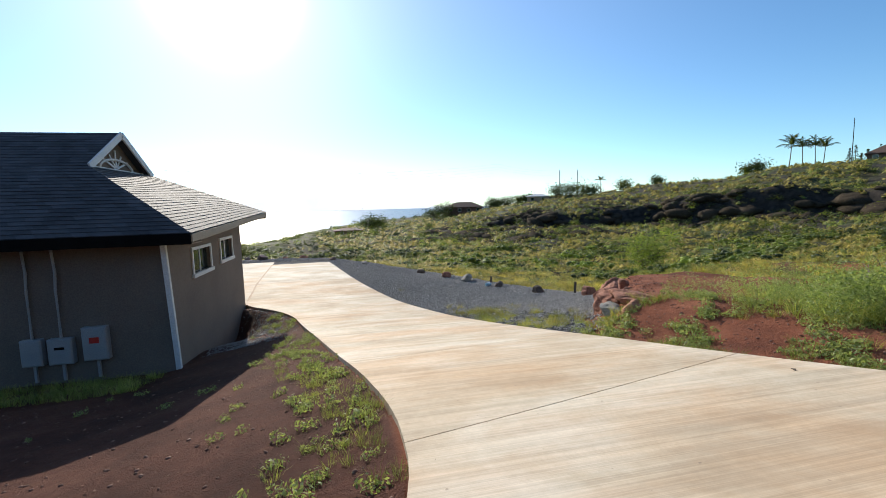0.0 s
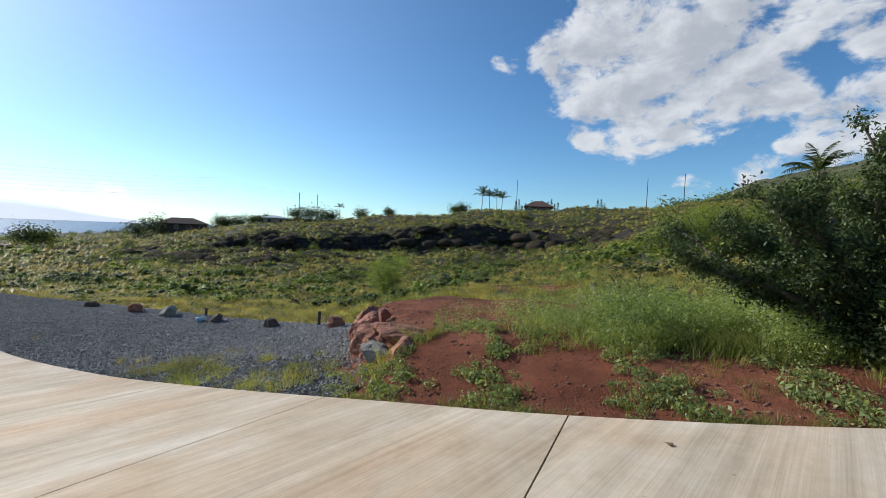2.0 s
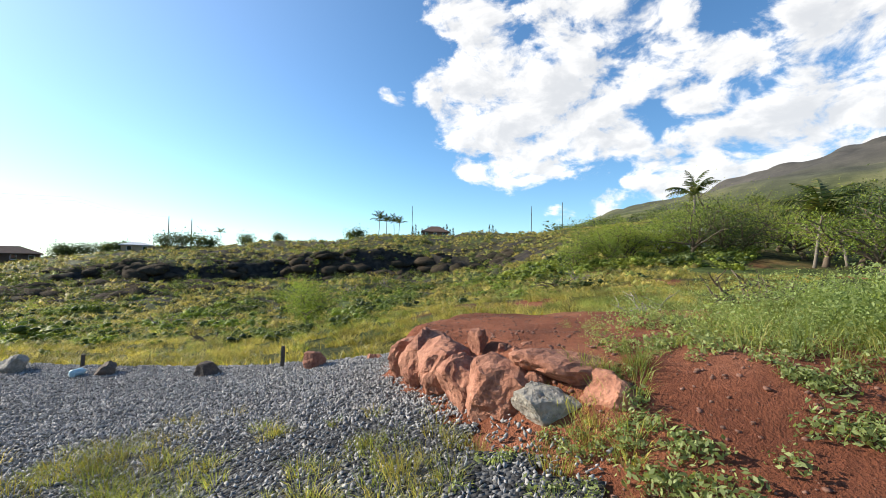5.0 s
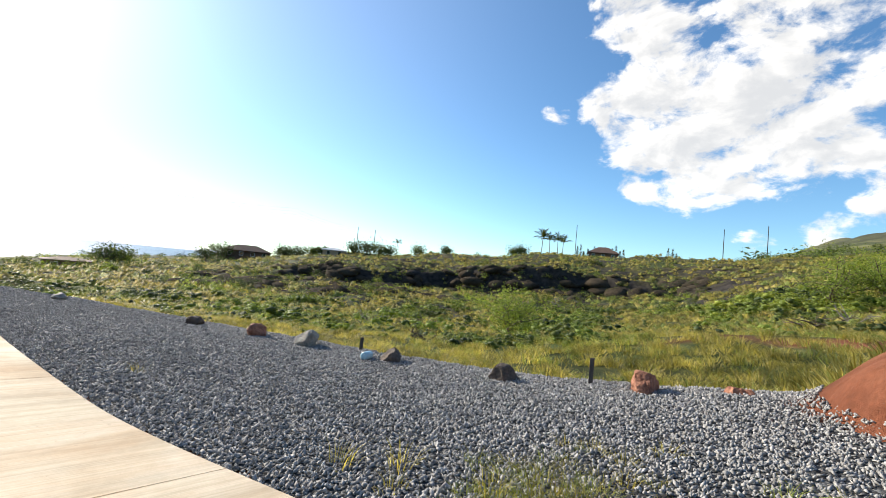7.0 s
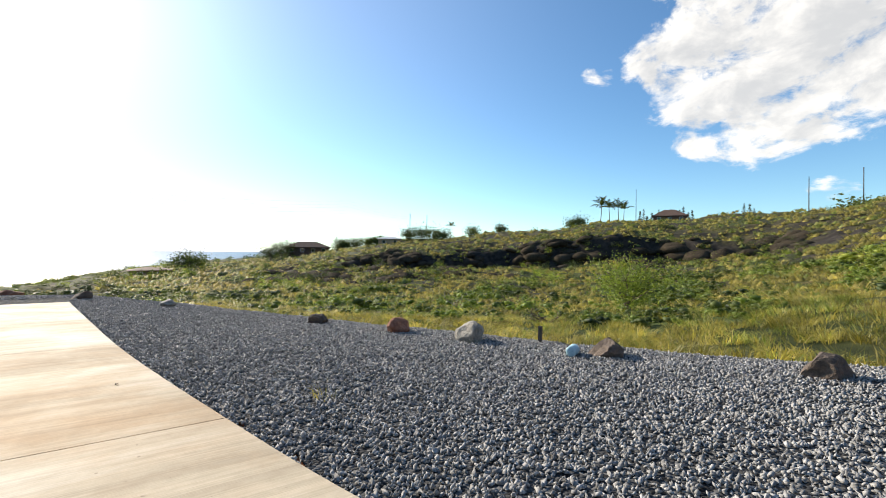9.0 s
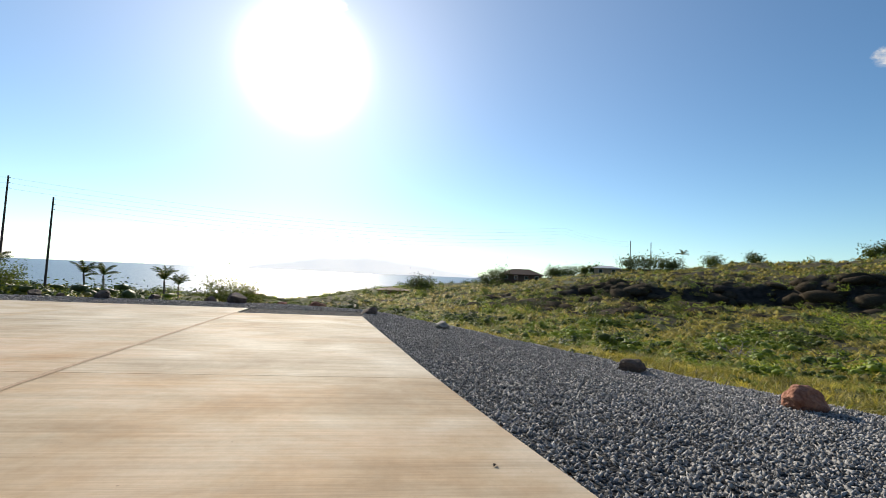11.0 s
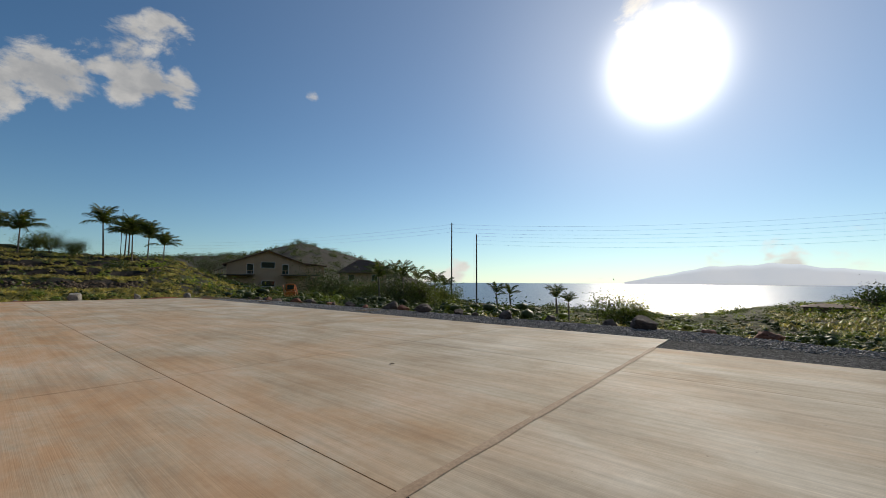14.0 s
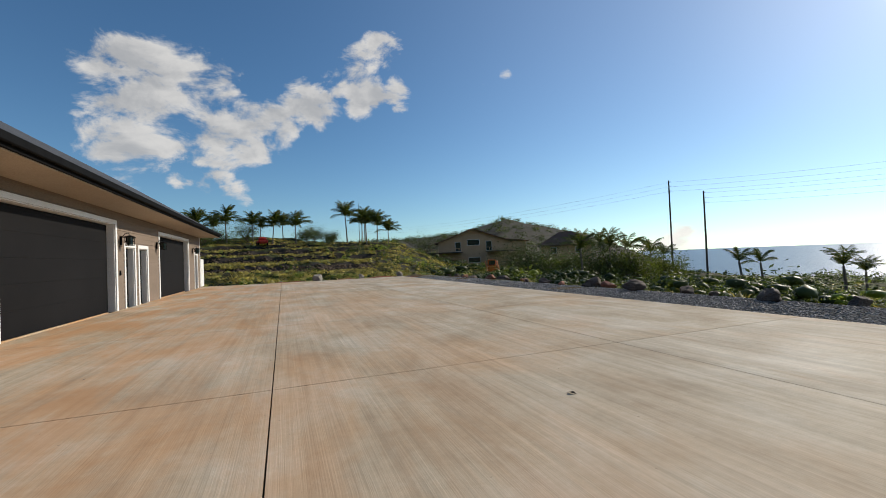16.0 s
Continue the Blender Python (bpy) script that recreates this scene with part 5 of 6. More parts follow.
def sow_scrub():
    rng = np.random.default_rng(22)
    coarse = [leaf_cloud(120, 0.062, rng, 7, 0.6, 0.4) for _ in range(5)]
    fine = [leaf_cloud(230, 0.037, rng, 9, 0.6, 0.45, 0.5) for _ in range(5)]
    olive, green, dark, lime = Soup(), Soup(), Soup(), Soup()

    def put_bushes(n, az0, az1, r0, r1, s0, s1, weights, clump, pw=1.0):
        x, y = ring_points(n, az0, az1, r0, r1, rng, pw)
        d = edge_distance(x, y)
        k = (d > 2.0) & (rng.uniform(0, 1, n) < np.clip(0.15 + clump * (ripple(x, y, 19) + 0.25), 0.06, 1))
        x, y = x[k], y[k]
        s = rng.uniform(s0, s1, len(x)) * rng.uniform(0.6, 1.2, len(x))
        temps = fine if r0 < 50 else coarse
        pos = np.stack([x, y, skin(x, y) - 0.06 * s], -1)
        which = rng.choice(len(weights), len(x), p=weights)
        pick = rng.integers(0, 5, len(x))
        for j in range(5):
            for w, soup in enumerate((olive, green, dark, lime)):
                sel = (pick == j) & (which == w)
                soup.add(*temps[j], spins(pos[sel], s[sel], 0.1, 0.8))

    x, y = ring_points(5200, 5, 80, 68, 126, rng)
    k = rng.uniform(0, 1, 5200) < outcrop(x, y) * 0.3
    x, y = x[k], y[k]
    s = rng.uniform(0.8, 2.6, len(x))
    for j in range(5):
        dark.add(*coarse[j], spins(np.stack([x, y, skin(x, y) + 0.1 * s], -1)[j::5], s[j::5], 0.1, 0.7))
    put_bushes(900, 8, 70, 17, 36, 0.5, 1.2, (0.45, 0.5, 0.05), 0.8)
    put_bushes(850, 8, 66, 28, 62, 0.8, 2.6, (0.3, 0.6, 0.1), 1.0)
    put_bushes(800, 10, 74, 58, 108, 1.2, 3.2, (0.45, 0.4, 0.15), 0.8)
    put_bushes(650, 8, 75, 100, 190, 1.4, 3.2, (0.6, 0.15, 0.25), 0.6)
    put_bushes(420, 60, 98, 26, 75, 0.7, 2.2, (0.4, 0.5, 0.1), 1.0)
    put_bushes(420, 76, 104, 46, 60, 1.2, 2.8, (0.15, 0.25, 0.1, 0.5), 2.0)
    put_bushes(1300, -40, 12, 45, 130, 1.0, 2.3, (0.5, 0.2, 0.3), 1.2)
    put_bushes(700, -30, 14, 120, 270, 2.5, 5.5, (0.5, 0.1, 0.4), 1.2)
    put_bushes(260, -30, 8, 30, 60, 0.8, 2.0, (0.3, 0.6, 0.1), 1.0)
    put_bushes(700, -64, -28, 26, 95, 1.2, 3.0, (0.25, 0.15, 0.6), 1.2)
    put_bushes(420, -112, -60, 40.5, 52, 0.7, 1.5, (0.4, 0.4, 0.2), 3.0)
    put_bushes(200, -80, -56, 60, 130, 1.5, 4.0, (0.3, 0.3, 0.4), 0.9)
    # dark leaves carry the backlit darkness of the west hill
    put_bushes(900, -85, -46, 300, 640, 5.0, 11.0, (0.1, 0.0, 0.9), 1.0)
    put_bushes(900, 76, 150, 180, 700, 5.0, 14.0, (0.6, 0.1, 0.3), 0.7)
    put_bushes(1000, -62, 10, 25, 62, 0.8, 1.8, (0.35, 0.15, 0.5), 3.0)
    stuff(olive.build("scrub", LEAF_OLIVE), "olive scrub bushes over the hillsides", "shrubs")
    stuff(green.build("green_scrub", LEAF_GREEN), "fresh green bushes in the gully", "shrubs")
    stuff(lime.build("garden_shrubs", LEAF_LIME), "yellow-green garden shrubs along the bank", "shrubs")
    stuff(dark.build("dark_scrub", LEAF_DARK), "dark green bushes on the slopes", "shrubs")


sow_scrub()


def sow_weeds():
    rng = np.random.default_rng(23)
    tuft = [tuft_template(26, 0.22, 0.26, 0.009, rng, 0.6) for _ in range(4)]
    weed = [leaf_cloud(90, 0.085, rng, 9, 0.35, 0.3) for _ in range(4)]
    feather = [leaf_cloud(430, 0.022, rng, 14, 0.75, 0.3) for _ in range(4)]
    grass, leaves, lush, straw = Soup(), Soup(), Soup(), Soup()

    def add(soup, temps, x, y, s0, s1, flat=1.0, dz=-0.01):
        pick = rng.integers(0, len(temps), len(x))
        pos = np.stack([x, y, height(x, y) + dz], -1)
        for j in range(len(temps)):
            p = pos[pick == j]
            soup.add(*temps[j], spins(p, rng.uniform(s0, s1, len(p)), 0.1, flat))

    def mounded(soup, temps, x, y, s0, s1, wave):
        """Plants that grow taller in clumps."""
        up = ss(-0.7, 0.8, ripple(x, y, wave))
        pick = rng.integers(0, len(temps), len(x))
        pos = np.stack([x, y, height(x, y) - 0.01], -1)
        for j in range(len(temps)):
            k = pick == j
            soup.add(*temps[j], spins(pos[k], s0 + (s1 - s0) * up[k] * rng.uniform(0.7, 1.2, k.sum()), 0.15, 0.95))

    def cluster(n, x0, x1, y0, y1, wave, thr):
        x, y = rng.uniform(x0, x1, n), rng.uniform(y0, y1, n)
        k = (ripple(x + 3, y - 5, wave) > thr) & (x > right_x(y) + 0.12)
        return x[k], y[k]

    # bank of red soil
    x, y = cluster(1300, 10.3, 15.5, -34, -25.6, 1.7, 0.1)
    add(leaves, weed, x, y, 0.14, 0.36)
    x, y = cluster(300, 10.8, 15.8, -33.5, -27.0, 2.6, 0.3)
    add(grass, tuft, x, y, 0.4, 0.9)
    x, y = cluster(260, 11.9, 16, -32, -27.2, 2.1, 0.4)
    add(straw, tuft, x, y, 0.35, 0.75)
    # lush patch under the tree
    x, y = rng.normal(14.6, 1.5, 1100), rng.normal(-29.7, 1.4, 1100)
    k = (x - right_x(y) > 2.0) & (x + 0.55 * y > -4.2)
    x, y = x[k], y[k]
    add(grass, tuft, x, y, 0.7, 1.35)
    x, y = rng.normal(14.4, 1.6, 520), rng.normal(-29.4, 1.5, 520)
    k = (x - right_x(y) > 2.0)
    mounded(lush, feather, x[k], y[k], 0.22, 1.05, 2.2)
    x, y = rng.uniform(15, 24, 1100), rng.uniform(-33, -22, 1100)
    k = mound_blend(x, y) < 0.99
    add(grass, tuft, x[k], y[k], 0.7, 1.5)
    # edge of the drive, right
    y = rng.uniform(-34, -20.5, 420)
    x = right_x(y) + np.abs(rng.normal(0.1, 0.14, 420)) + 0.04
    k = ripple(x, y, 2.1) > -0.15
    add(grass, tuft, x[k], y[k], 0.25, 0.55)
    # weedy strip in the gravel
    x, y = rng.uniform(8.6, 12, 700), rng.uniform(-26, -20.3, 700)
    k = (x - right_x(y) > 0.05) & (x - right_x(y) < 1.9 + 0.4 * ripple(x, y, 1.7)) & (ripple(x, y, 2.3) > 0.0)
    add(grass, tuft, x[k], y[k], 0.35, 0.8)
    k2 = k & (rng.uniform(0, 1, 700) < 0.3)
    add(straw, tuft, x[k2], y[k2], 0.5, 0.9)
    x, y = rng.uniform(10.2, 11.0, 26), rng.uniform(-26.2, -24.8, 26)
    add(leaves, weed, x, y, 0.12, 0.26)
    x, y = np.array([8.9, 9.3, 9.6, 9.0, 8.8, 9.1, 9.9, 7.9]), np.array([-18.9, -19.3, -20.1, -19.6, -20.2, -20.6, -20.4, -14.0])
    add(straw, tuft, x, y, 0.7, 1.0)
    # tufts round a bare patch in the gravel
    x, y = rng.normal(9.9, 0.4, 46), rng.normal(-20.3, 0.3, 46)
    add(grass, tuft, x, y, 0.3, 0.7)
    x, y = rng.normal(10.2, 0.6, 40), rng.normal(-20.5, 0.35, 40)
    add(straw, tuft, x, y, 0.3, 0.7)
    # left verge
    y = rng.uniform(-33, -22, 420)
    x = left_x(y) - np.abs(rng.normal(0.25, 0.4, 420)) - 0.06
    k = ripple(x, y, 1.9) > 0.15
    add(grass, tuft, x[k], y[k], 0.22, 0.5)
    y = rng.uniform(-33, -17, 130)
    x = left_x(y) - np.abs(rng.normal(0.4, 0.45, 130)) - 0.1
    add(leaves, weed, x, y, 0.15, 0.34)
    x, y = rng.uniform(-3, 4.6, 120), rng.uniform(-31, -23.2, 120)
    k = ripple(x, y, 2.4) > 0.35
    add(leaves, weed, x[k], y[k], 0.12, 0.28)
    x, y = rng.uniform(-6, 1.2, 500), rng.uniform(-24.0, -22.3, 500)
    add(grass, tuft, x, y, 0.4, 0.8)
    stuff(grass.build("weed_grass", GRASS_GREEN), "green grass tufts along the paving and on the bank", "grass")
    stuff(straw.build("straw_grass", GRASS_DRY), "thin straw-coloured grass", "grass")
    stuff(leaves.build("broadleaf_weeds", LEAF_GREY), "low grey-green broadleaf weeds on red soil", "weeds")
    stuff(lush.build("feathery_weeds", LEAF_FEATHER), "feathery bright green weeds under the tree", "weeds")


sow_weeds()


def sow_pebbles():
    rng = np.random.default_rng(24)
    soup = Soup()
    temps = [rock_template(rng, 1, 0.25) for _ in range(4)]
    n = 13000
    x, y = rng.uniform(10.2, 16, n), rng.uniform(-34, -22, n)
    k = (mound_blend(x, y) > 0.2) | ((x > right_x(y) + 0.1) & (y < -25.6))
    a = np.stack([x[k], y[k]], -1)
    x, y = rng.uniform(-4, 6, 9000), rng.uniform(-33, -15.5, 9000)
    k = (x < left_x(y) - 0.08) & ((x > 1.45) | (y < -22.05))
    b = np.stack([x[k], y[k]], -1)
    p = np.concatenate([a, b])
    pos = np.stack([p[:, 0], p[:, 1], height(p[:, 0], p[:, 1]) + 0.004], -1)
    s = 0.008 + 0.055 * rng.uniform(0, 1, len(p)) ** 7
    pick = rng.integers(0, 4, len(p))
    for j in range(4):
        soup.add(*temps[j], spins(pos[pick == j], s[pick == j], 0.3))
    stuff(soup.build("pebbles", PEBBLE), "small stones and clods on red soil", "pebbles")


sow_pebbles()


def sow_outcrops():
    rng = np.random.default_rng(25)
    soup = Soup()
    temps = [rock_template(rng, 2, 0.2) for _ in range(5)]
    x, y = ring_points(9000, 5, 80, 70, 125, rng)
    k = rng.uniform(0, 1, 9000) < outcrop(x, y) * 0.8
    x2, y2 = ring_points(1500, 5, 95, 30, 180, rng)
    k2 = rng.uniform(0, 1, 1500) < 0.12 + 0.6 * rock_here(x2, y2)
    k &= rng.uniform(0, 1, 9000) < 0.3
    s = np.concatenate([2.0 + 5.0 * rng.uniform(0, 1, k.sum()) ** 2, rng.uniform(0.3, 1.1, k2.sum())])
    x, y = np.concatenate([x[k], x2[k2]]), np.concatenate([y[k], y2[k2]])
    pos = np.stack([x, y, skin(x, y) - 0.12 * s], -1)
    pick = rng.integers(0, 5, len(x))
    for j in range(5):
        soup.add(*temps[j], spins(pos[pick == j], s[pick == j], 0.4, 0.75))
    stuff(soup.build("lava_outcrops", LAVA), "dark lava rock outcrops across the gully", "rocks")


sow_outcrops()


def stack_terraces():
    rng = np.random.default_rng(26)
    soup = Soup()
    v = np.array([(1, 0, 0), (-1, 0, 0), (0, 1, 0), (0, -1, 0), (0, 0, 1), (0, 0, -1)], float) * 0.5
    f = np.array([(0, 2, 4), (2, 1, 4), (1, 3, 4), (3, 0, 4), (2, 0, 5), (1, 2, 5), (3, 1, 5), (0, 3, 5)])
    x, y = ring_points(90000, -104, -69, 52, 108, rng)
    k = terrace_face(x, y) > 0.4
    x, y = x[k][:6000], y[k][:6000]
    for j in range(3):
        p = np.stack([x, y, skin(x, y) + 0.02], -1)[j::3]
        soup.add(v + rng.normal(0, 0.12, v.shape), f, spins(p, rng.uniform(0.2, 0.5, len(p)), 0.2, 0.7))
    stuff(soup.build("terrace_stones", TERRACESTONE), "brown dry-stone faces of the stepped terraces", "terrace wall")


stack_terraces()


# ---- trees ----
def limb_path(p, d, length, rng, segs=5, droop=0.0):
    pts = [Vector(p)]
    d = Vector(d).normalized()
    for i in range(segs):
        d = (d + Vector((rng.normal(0, 0.22), rng.normal(0, 0.22), rng.normal(0, 0.12) - droop))).normalized()
        pts.append(pts[-1] + d * length / segs)
    return pts


def leaf_tree(x, y, h, spread, material, label, seed, leaf=0.05, leaves=2500, bark=None, trunk_h=0.3, limbs=6, z=None, name="tree", group="", trunk_r=None, puff=0.3, lift=0.0):
    rng = np.random.default_rng(seed)
    z = float(height(x, y)) if z is None else z
    t = thing(name, pose(x, y, z), label, "tree", group)
    r = trunk_r or h * 0.035
    top = h * trunk_h
    bm = bmesh.new()
    path = limb_path((0, 0, -0.15), (0, 0, 1), top + 0.15, rng, 4)
    tube(bm, path, [r * (1.25 - 0.12 * i) for i in range(5)], 9)
    part("trunk", bm, bark or BARK, t, smooth=True)
    tips = []
    for i in range(limbs):
        a = 2 * math.pi * i / limbs + rng.uniform(-0.4, 0.4)
        up = rng.uniform(0.35, 1.5) + lift
        path2 = limb_path(path[-1 - (i % 2)], (math.cos(a), math.sin(a), up), math.hypot(spread * 0.45, (h - top) * 0.8) * rng.uniform(0.7, 1.05), rng, 6)
        bm = bmesh.new()
        tube(bm, path2, [r * 0.6 * (1 - k / 7.5) for k in range(7)], 6)
        for k in (2, 3, 4, 5):
            side = limb_path(path2[k], (rng.normal(), rng.normal(), rng.uniform(0.0, 1.1)), spread * 0.28 * rng.uniform(0.6, 1.2), rng, 4)
            tube(bm, side, [r * 0.22, r * 0.18, r * 0.14, r * 0.1, r * 0.05], 5)
            tips += side[1:]
        part("limb", bm, bark or BARK, t, smooth=True)
        tips += path2[2:]
    tips = np.array([p[:] for p in tips])
    c = tips[rng.integers(0, len(tips), leaves)]
    # leaves crowd in sprays round the twigs
    sub = c + rng.normal(0, 1, (leaves, 3)) * spread * 0.09 * puff / 0.3
    sub[:, 2] = np.maximum(sub[:, 2], 0.05)
    quad = np.array([(-1, 0, 0), (0, 0.42, 0.12), (1, 0, 0), (0, -0.42, 0.12)], float)
    fac = np.array([(0, 1, 2), (0, 2, 3)])
    q = rng.normal(0, 1, (leaves, 3, 3))
    u, _, vt = np.linalg.svd(q)
    m = np.zeros((leaves, 3, 4))
    m[:, :, :3] = (u @ vt) * (leaf * rng.uniform(0.6, 1.3, leaves))[:, None, None]
    m[:, :, 3] = sub
    s = Soup()
    s.add(quad, fac, m)
    s.build("crown", material, t)
    return t


leaf_tree(14.0, -30.5, 3.25, 1.95, LEAF_TREE, "small dark-leaved spreading tree on the red bank", 5, 0.029, 64000, BARK, 0.12, 17, trunk_r=0.08, puff=0.12, lift=0.25)
leaf_tree(13.25, -31.35, 1.0, 1.0, LEAF_GREY, "leafy green bush round the old stump", 15, 0.03, 3500, BARK, 0.1, 7, name="shrub", trunk_r=0.03, puff=0.3)
leaf_tree(13.9, -30.9, 1.5, 1.7, LEAF_TREE, "dark leafy bush at the foot of the tree", 16, 0.029, 14000, BARK, 0.1, 10, name="shrub", trunk_r=0.03, puff=0.22)
leaf_tree(27.0, -6.0, 2.9, 4.6, LEAF_GREEN, "low feathery green tree in the gully", 6, 0.07, 5200, BARK, 0.3, 8, name="tree", trunk_r=0.1)


def stump():
    t = thing("tree_stump", pose(13.45, -31.5, float(height(13.45, -31.5))), "tall broken stump with peeling reddish bark", "tree stump")
    bm = bmesh.new()
    rng = np.random.default_rng(9)
    pts = [(rng.normal(0, 0.01), rng.normal(0, 0.01), z) for z in np.linspace(-0.1, 1.62, 16)]
    tube(bm, pts, [0.2, 0.17, 0.15, 0.145, 0.14, 0.15, 0.135, 0.14, 0.13, 0.14, 0.125, 0.135, 0.125, 0.13, 0.12, 0.09], 14)
    for v in bm.verts:
        n = noise.fractal(v.co * 5, 0.8, 2.0, 3)
        v.co.x *= 1 + 0.22 * n
        v.co.y *= 1 + 0.22 * n
        if v.co.z > 1.5:
            v.co.z += 0.14 * noise.noise(v.co * 17)
    part("trunk", bm, STUMPBARK, t)
    for i in range(9):
        a = rng.uniform(0, 6.28)
        bm = bmesh.new()
        z0 = rng.uniform(0.3, 1.5)
        tube(bm, limb_path((0.12 * math.cos(a), 0.12 * math.sin(a), z0), (math.cos(a), math.sin(a), 0.9), rng.uniform(0.2, 0.45), rng, 5), [0.007, 0.006, 0.005, 0.004, 0.003, 0.002], 5)
        part("dead_twig", bm, TWIG, t)


stump()


def spot(cam_xy, az, dist):
    return cam_xy[0] + dist * math.sin(radians(az)), cam_xy[1] + dist * math.cos(radians(az))


EARLY, MID, LATE = (7.3, -29.8), (4.0, -13.4), (0.9, -9.4)


def frond_mesh(length, seed, pairs=20):
    rng = np.random.default_rng(seed)
    v, f = [], []
    spine = []
    ang = 1.1
    p = np.array((0.0, 0.0, 0.0))
    for i in range(pairs + 1):
        spine.append(p.copy())
        ang -= 1.45 / pairs * (0.5 + i / pairs)
        p = p + np.array((math.cos(ang), 0, math.sin(ang))) * length / pairs
    for i in range(pairs):
        a, b = spine[i], spine[i + 1]
        n = len(v)
        w = 0.035 * length * (1 - i / pairs) * 0.35 + 0.004
        v += [a + (0, w, 0), a - (0, w, 0), b - (0, w * 0.9, 0), b + (0, w * 0.9, 0)]
        f += [(n, n + 1, n + 2), (n, n + 2, n + 3)]
        if i < 2:
            continue
        ll = length * 0.34 * math.sin(math.pi * (0.16 + 0.8 * i / pairs)) * rng.uniform(0.85, 1.1)
        for sgn in (1, -1):
            n = len(v)
            d = b - a
            d = d / np.linalg.norm(d)
            tip = a + np.array((0, sgn * ll * 0.72, -ll * rng.uniform(0.25, 0.65))) + d * ll * 0.55
            wd = d * length * 0.03
            v += [a - wd * 0.5, a + wd * 0.9, tip]
            f += [(n, n + 1, n + 2)]
    me = bpy.data.meshes.new("frond")
    me.from_pydata([tuple(q) for q in v], [], f)
    me.materials.append(PALMLEAF)
    return me


FRONDS = [frond_mesh(1.0, s) for s in (1, 2, 3)]


def palm(x, y, h, crown, seed, label="coconut palm with a tufted green crown", group="palms", z=None, fronds=13):
    rng = np.random.default_rng(seed)
    z = float(height(x, y)) if z is None else z
    t = thing("palm_tree", pose(x, y, z - 0.1), label, "palm", group)
    lean = Vector((rng.normal(0, 0.05), rng.normal(0, 0.05), 1))
    pts = [lean * (h * k / 7) + Vector((0.012 * h * math.sin(k * 0.6), 0, 0)) for k in range(8)]
    bm = bmesh.new()
    r = 0.03 * h ** 0.7 + 0.05
    tube(bm, pts, [r * (1.25 if k == 0 else 1 - 0.05 * k) for k in range(8)], 8)
    part("trunk", bm, PALMBARK, t, smooth=True)
    for i in range(fronds):
        ob = new("frond", FRONDS[int(rng.integers(3))])
        ob.parent = t
        a = 360 * i / fronds * 2.6 + rng.uniform(-12, 12)
        ob.matrix_local = pose(*pts[-1]) @ pose(0, 0, 0, 0, 0, a) @ pose(0, 0, 0, rng.uniform(-8, 8), rng.uniform(-42, 34), 0) @ Matrix.Diagonal((crown * 1.4, crown * 1.2, crown * 1.4, 1))
    return t


# palms towards the sea and before the houses
for i, (az, dist, h, c) in enumerate(((-34.2, 44, 2.9, 1.5), (-32.6, 46, 2.9, 1.5), (-27.0, 42, 2.7, 1.7), (-25.6, 46, 2.4, 1.4), (-22.2, 60, 2.2, 1.5), (-49.4, 46, 4.2, 2.3), (-46.6, 50, 4.4, 2.4), (-44.6, 52, 4.2, 2.4), (-42.5, 52, 3.8, 2.2), (-47.9, 58, 4.4, 2.4), (-41.2, 60, 3.4, 2.0))):
    palm(*spot(MID, az, dist), h * 0.86, c * 0.72, 40 + i)
# palms above the terraces
for i, (az, dist, h, c) in enumerate(((-81.9, 92, 6.0, 2.9), (-80.0, 98, 5.2, 2.6), (-79.4, 92, 5.0, 2.8), (-78.0, 90, 4.8, 2.8), (-76.5, 86, 3.0, 2.2), (-79.6, 104, 6.2, 2.8), (-91.2, 98, 4.2, 2.9), (-89.9, 104, 3.6, 2.4), (-88.4, 98, 4.2, 2.9), (-96.3, 98, 5.6, 3.0), (-93.4, 102, 4.0, 2.6), (-97.8, 104, 3.6, 2.6), (-92.6, 104, 3.0, 2.2), (-99.5, 100, 4.5, 2.8))):
    palm(*spot(LATE, az, dist), h, c * 1.05, 70 + i, fronds=22)
# palms on the ridge and in the garden bank
for i, (az, dist, h, c) in enumerate(((51.9, 205, 6.5, 3.0), (53.0, 207, 5.6, 2.8), (54.0, 205, 5.2, 2.6), (54.6, 210, 4.8, 2.6), (32.9, 185, 3.9, 1.5))):
    palm(*spot(EARLY, az, dist), h * 1.35, c * 1.3, 90 + i)
for i, (az, dist, h, c) in enumerate(((92.5, 58, 6.6, 2.6), (103.0, 46, 4.6, 2.8), (105.5, 48, 4.4, 2.6))):
    palm(*spot((7.45, -26.1), az, dist), h, c, 100 + i, "leafy garden palm on the bank")

# garden trees on the eastern bank
rt = random.Random(31)
for i in range(30):
    az = 80 + i * 1.35 + rt.uniform(-1, 1)
    dist = rt.uniform(46, 66) - max(0, az - 96) * 0.5
    x, y = spot((7.45, -26.1), az, dist)
    h = rt.uniform(3.4, 5.4) + (2.0 if 90 < az < 112 else 0)
    leaf_tree(x, y, h, h * rt.uniform(1.1, 1.6), rt.choice((LEAF_LIME, LEAF_GREEN, LEAF_LIME, LEAF_GREEN, LEAF_DARK)), "dense green garden tree on the bank", 200 + i, 0.095, 3600, BARK, 0.2, 7, group="garden trees", puff=0.26)
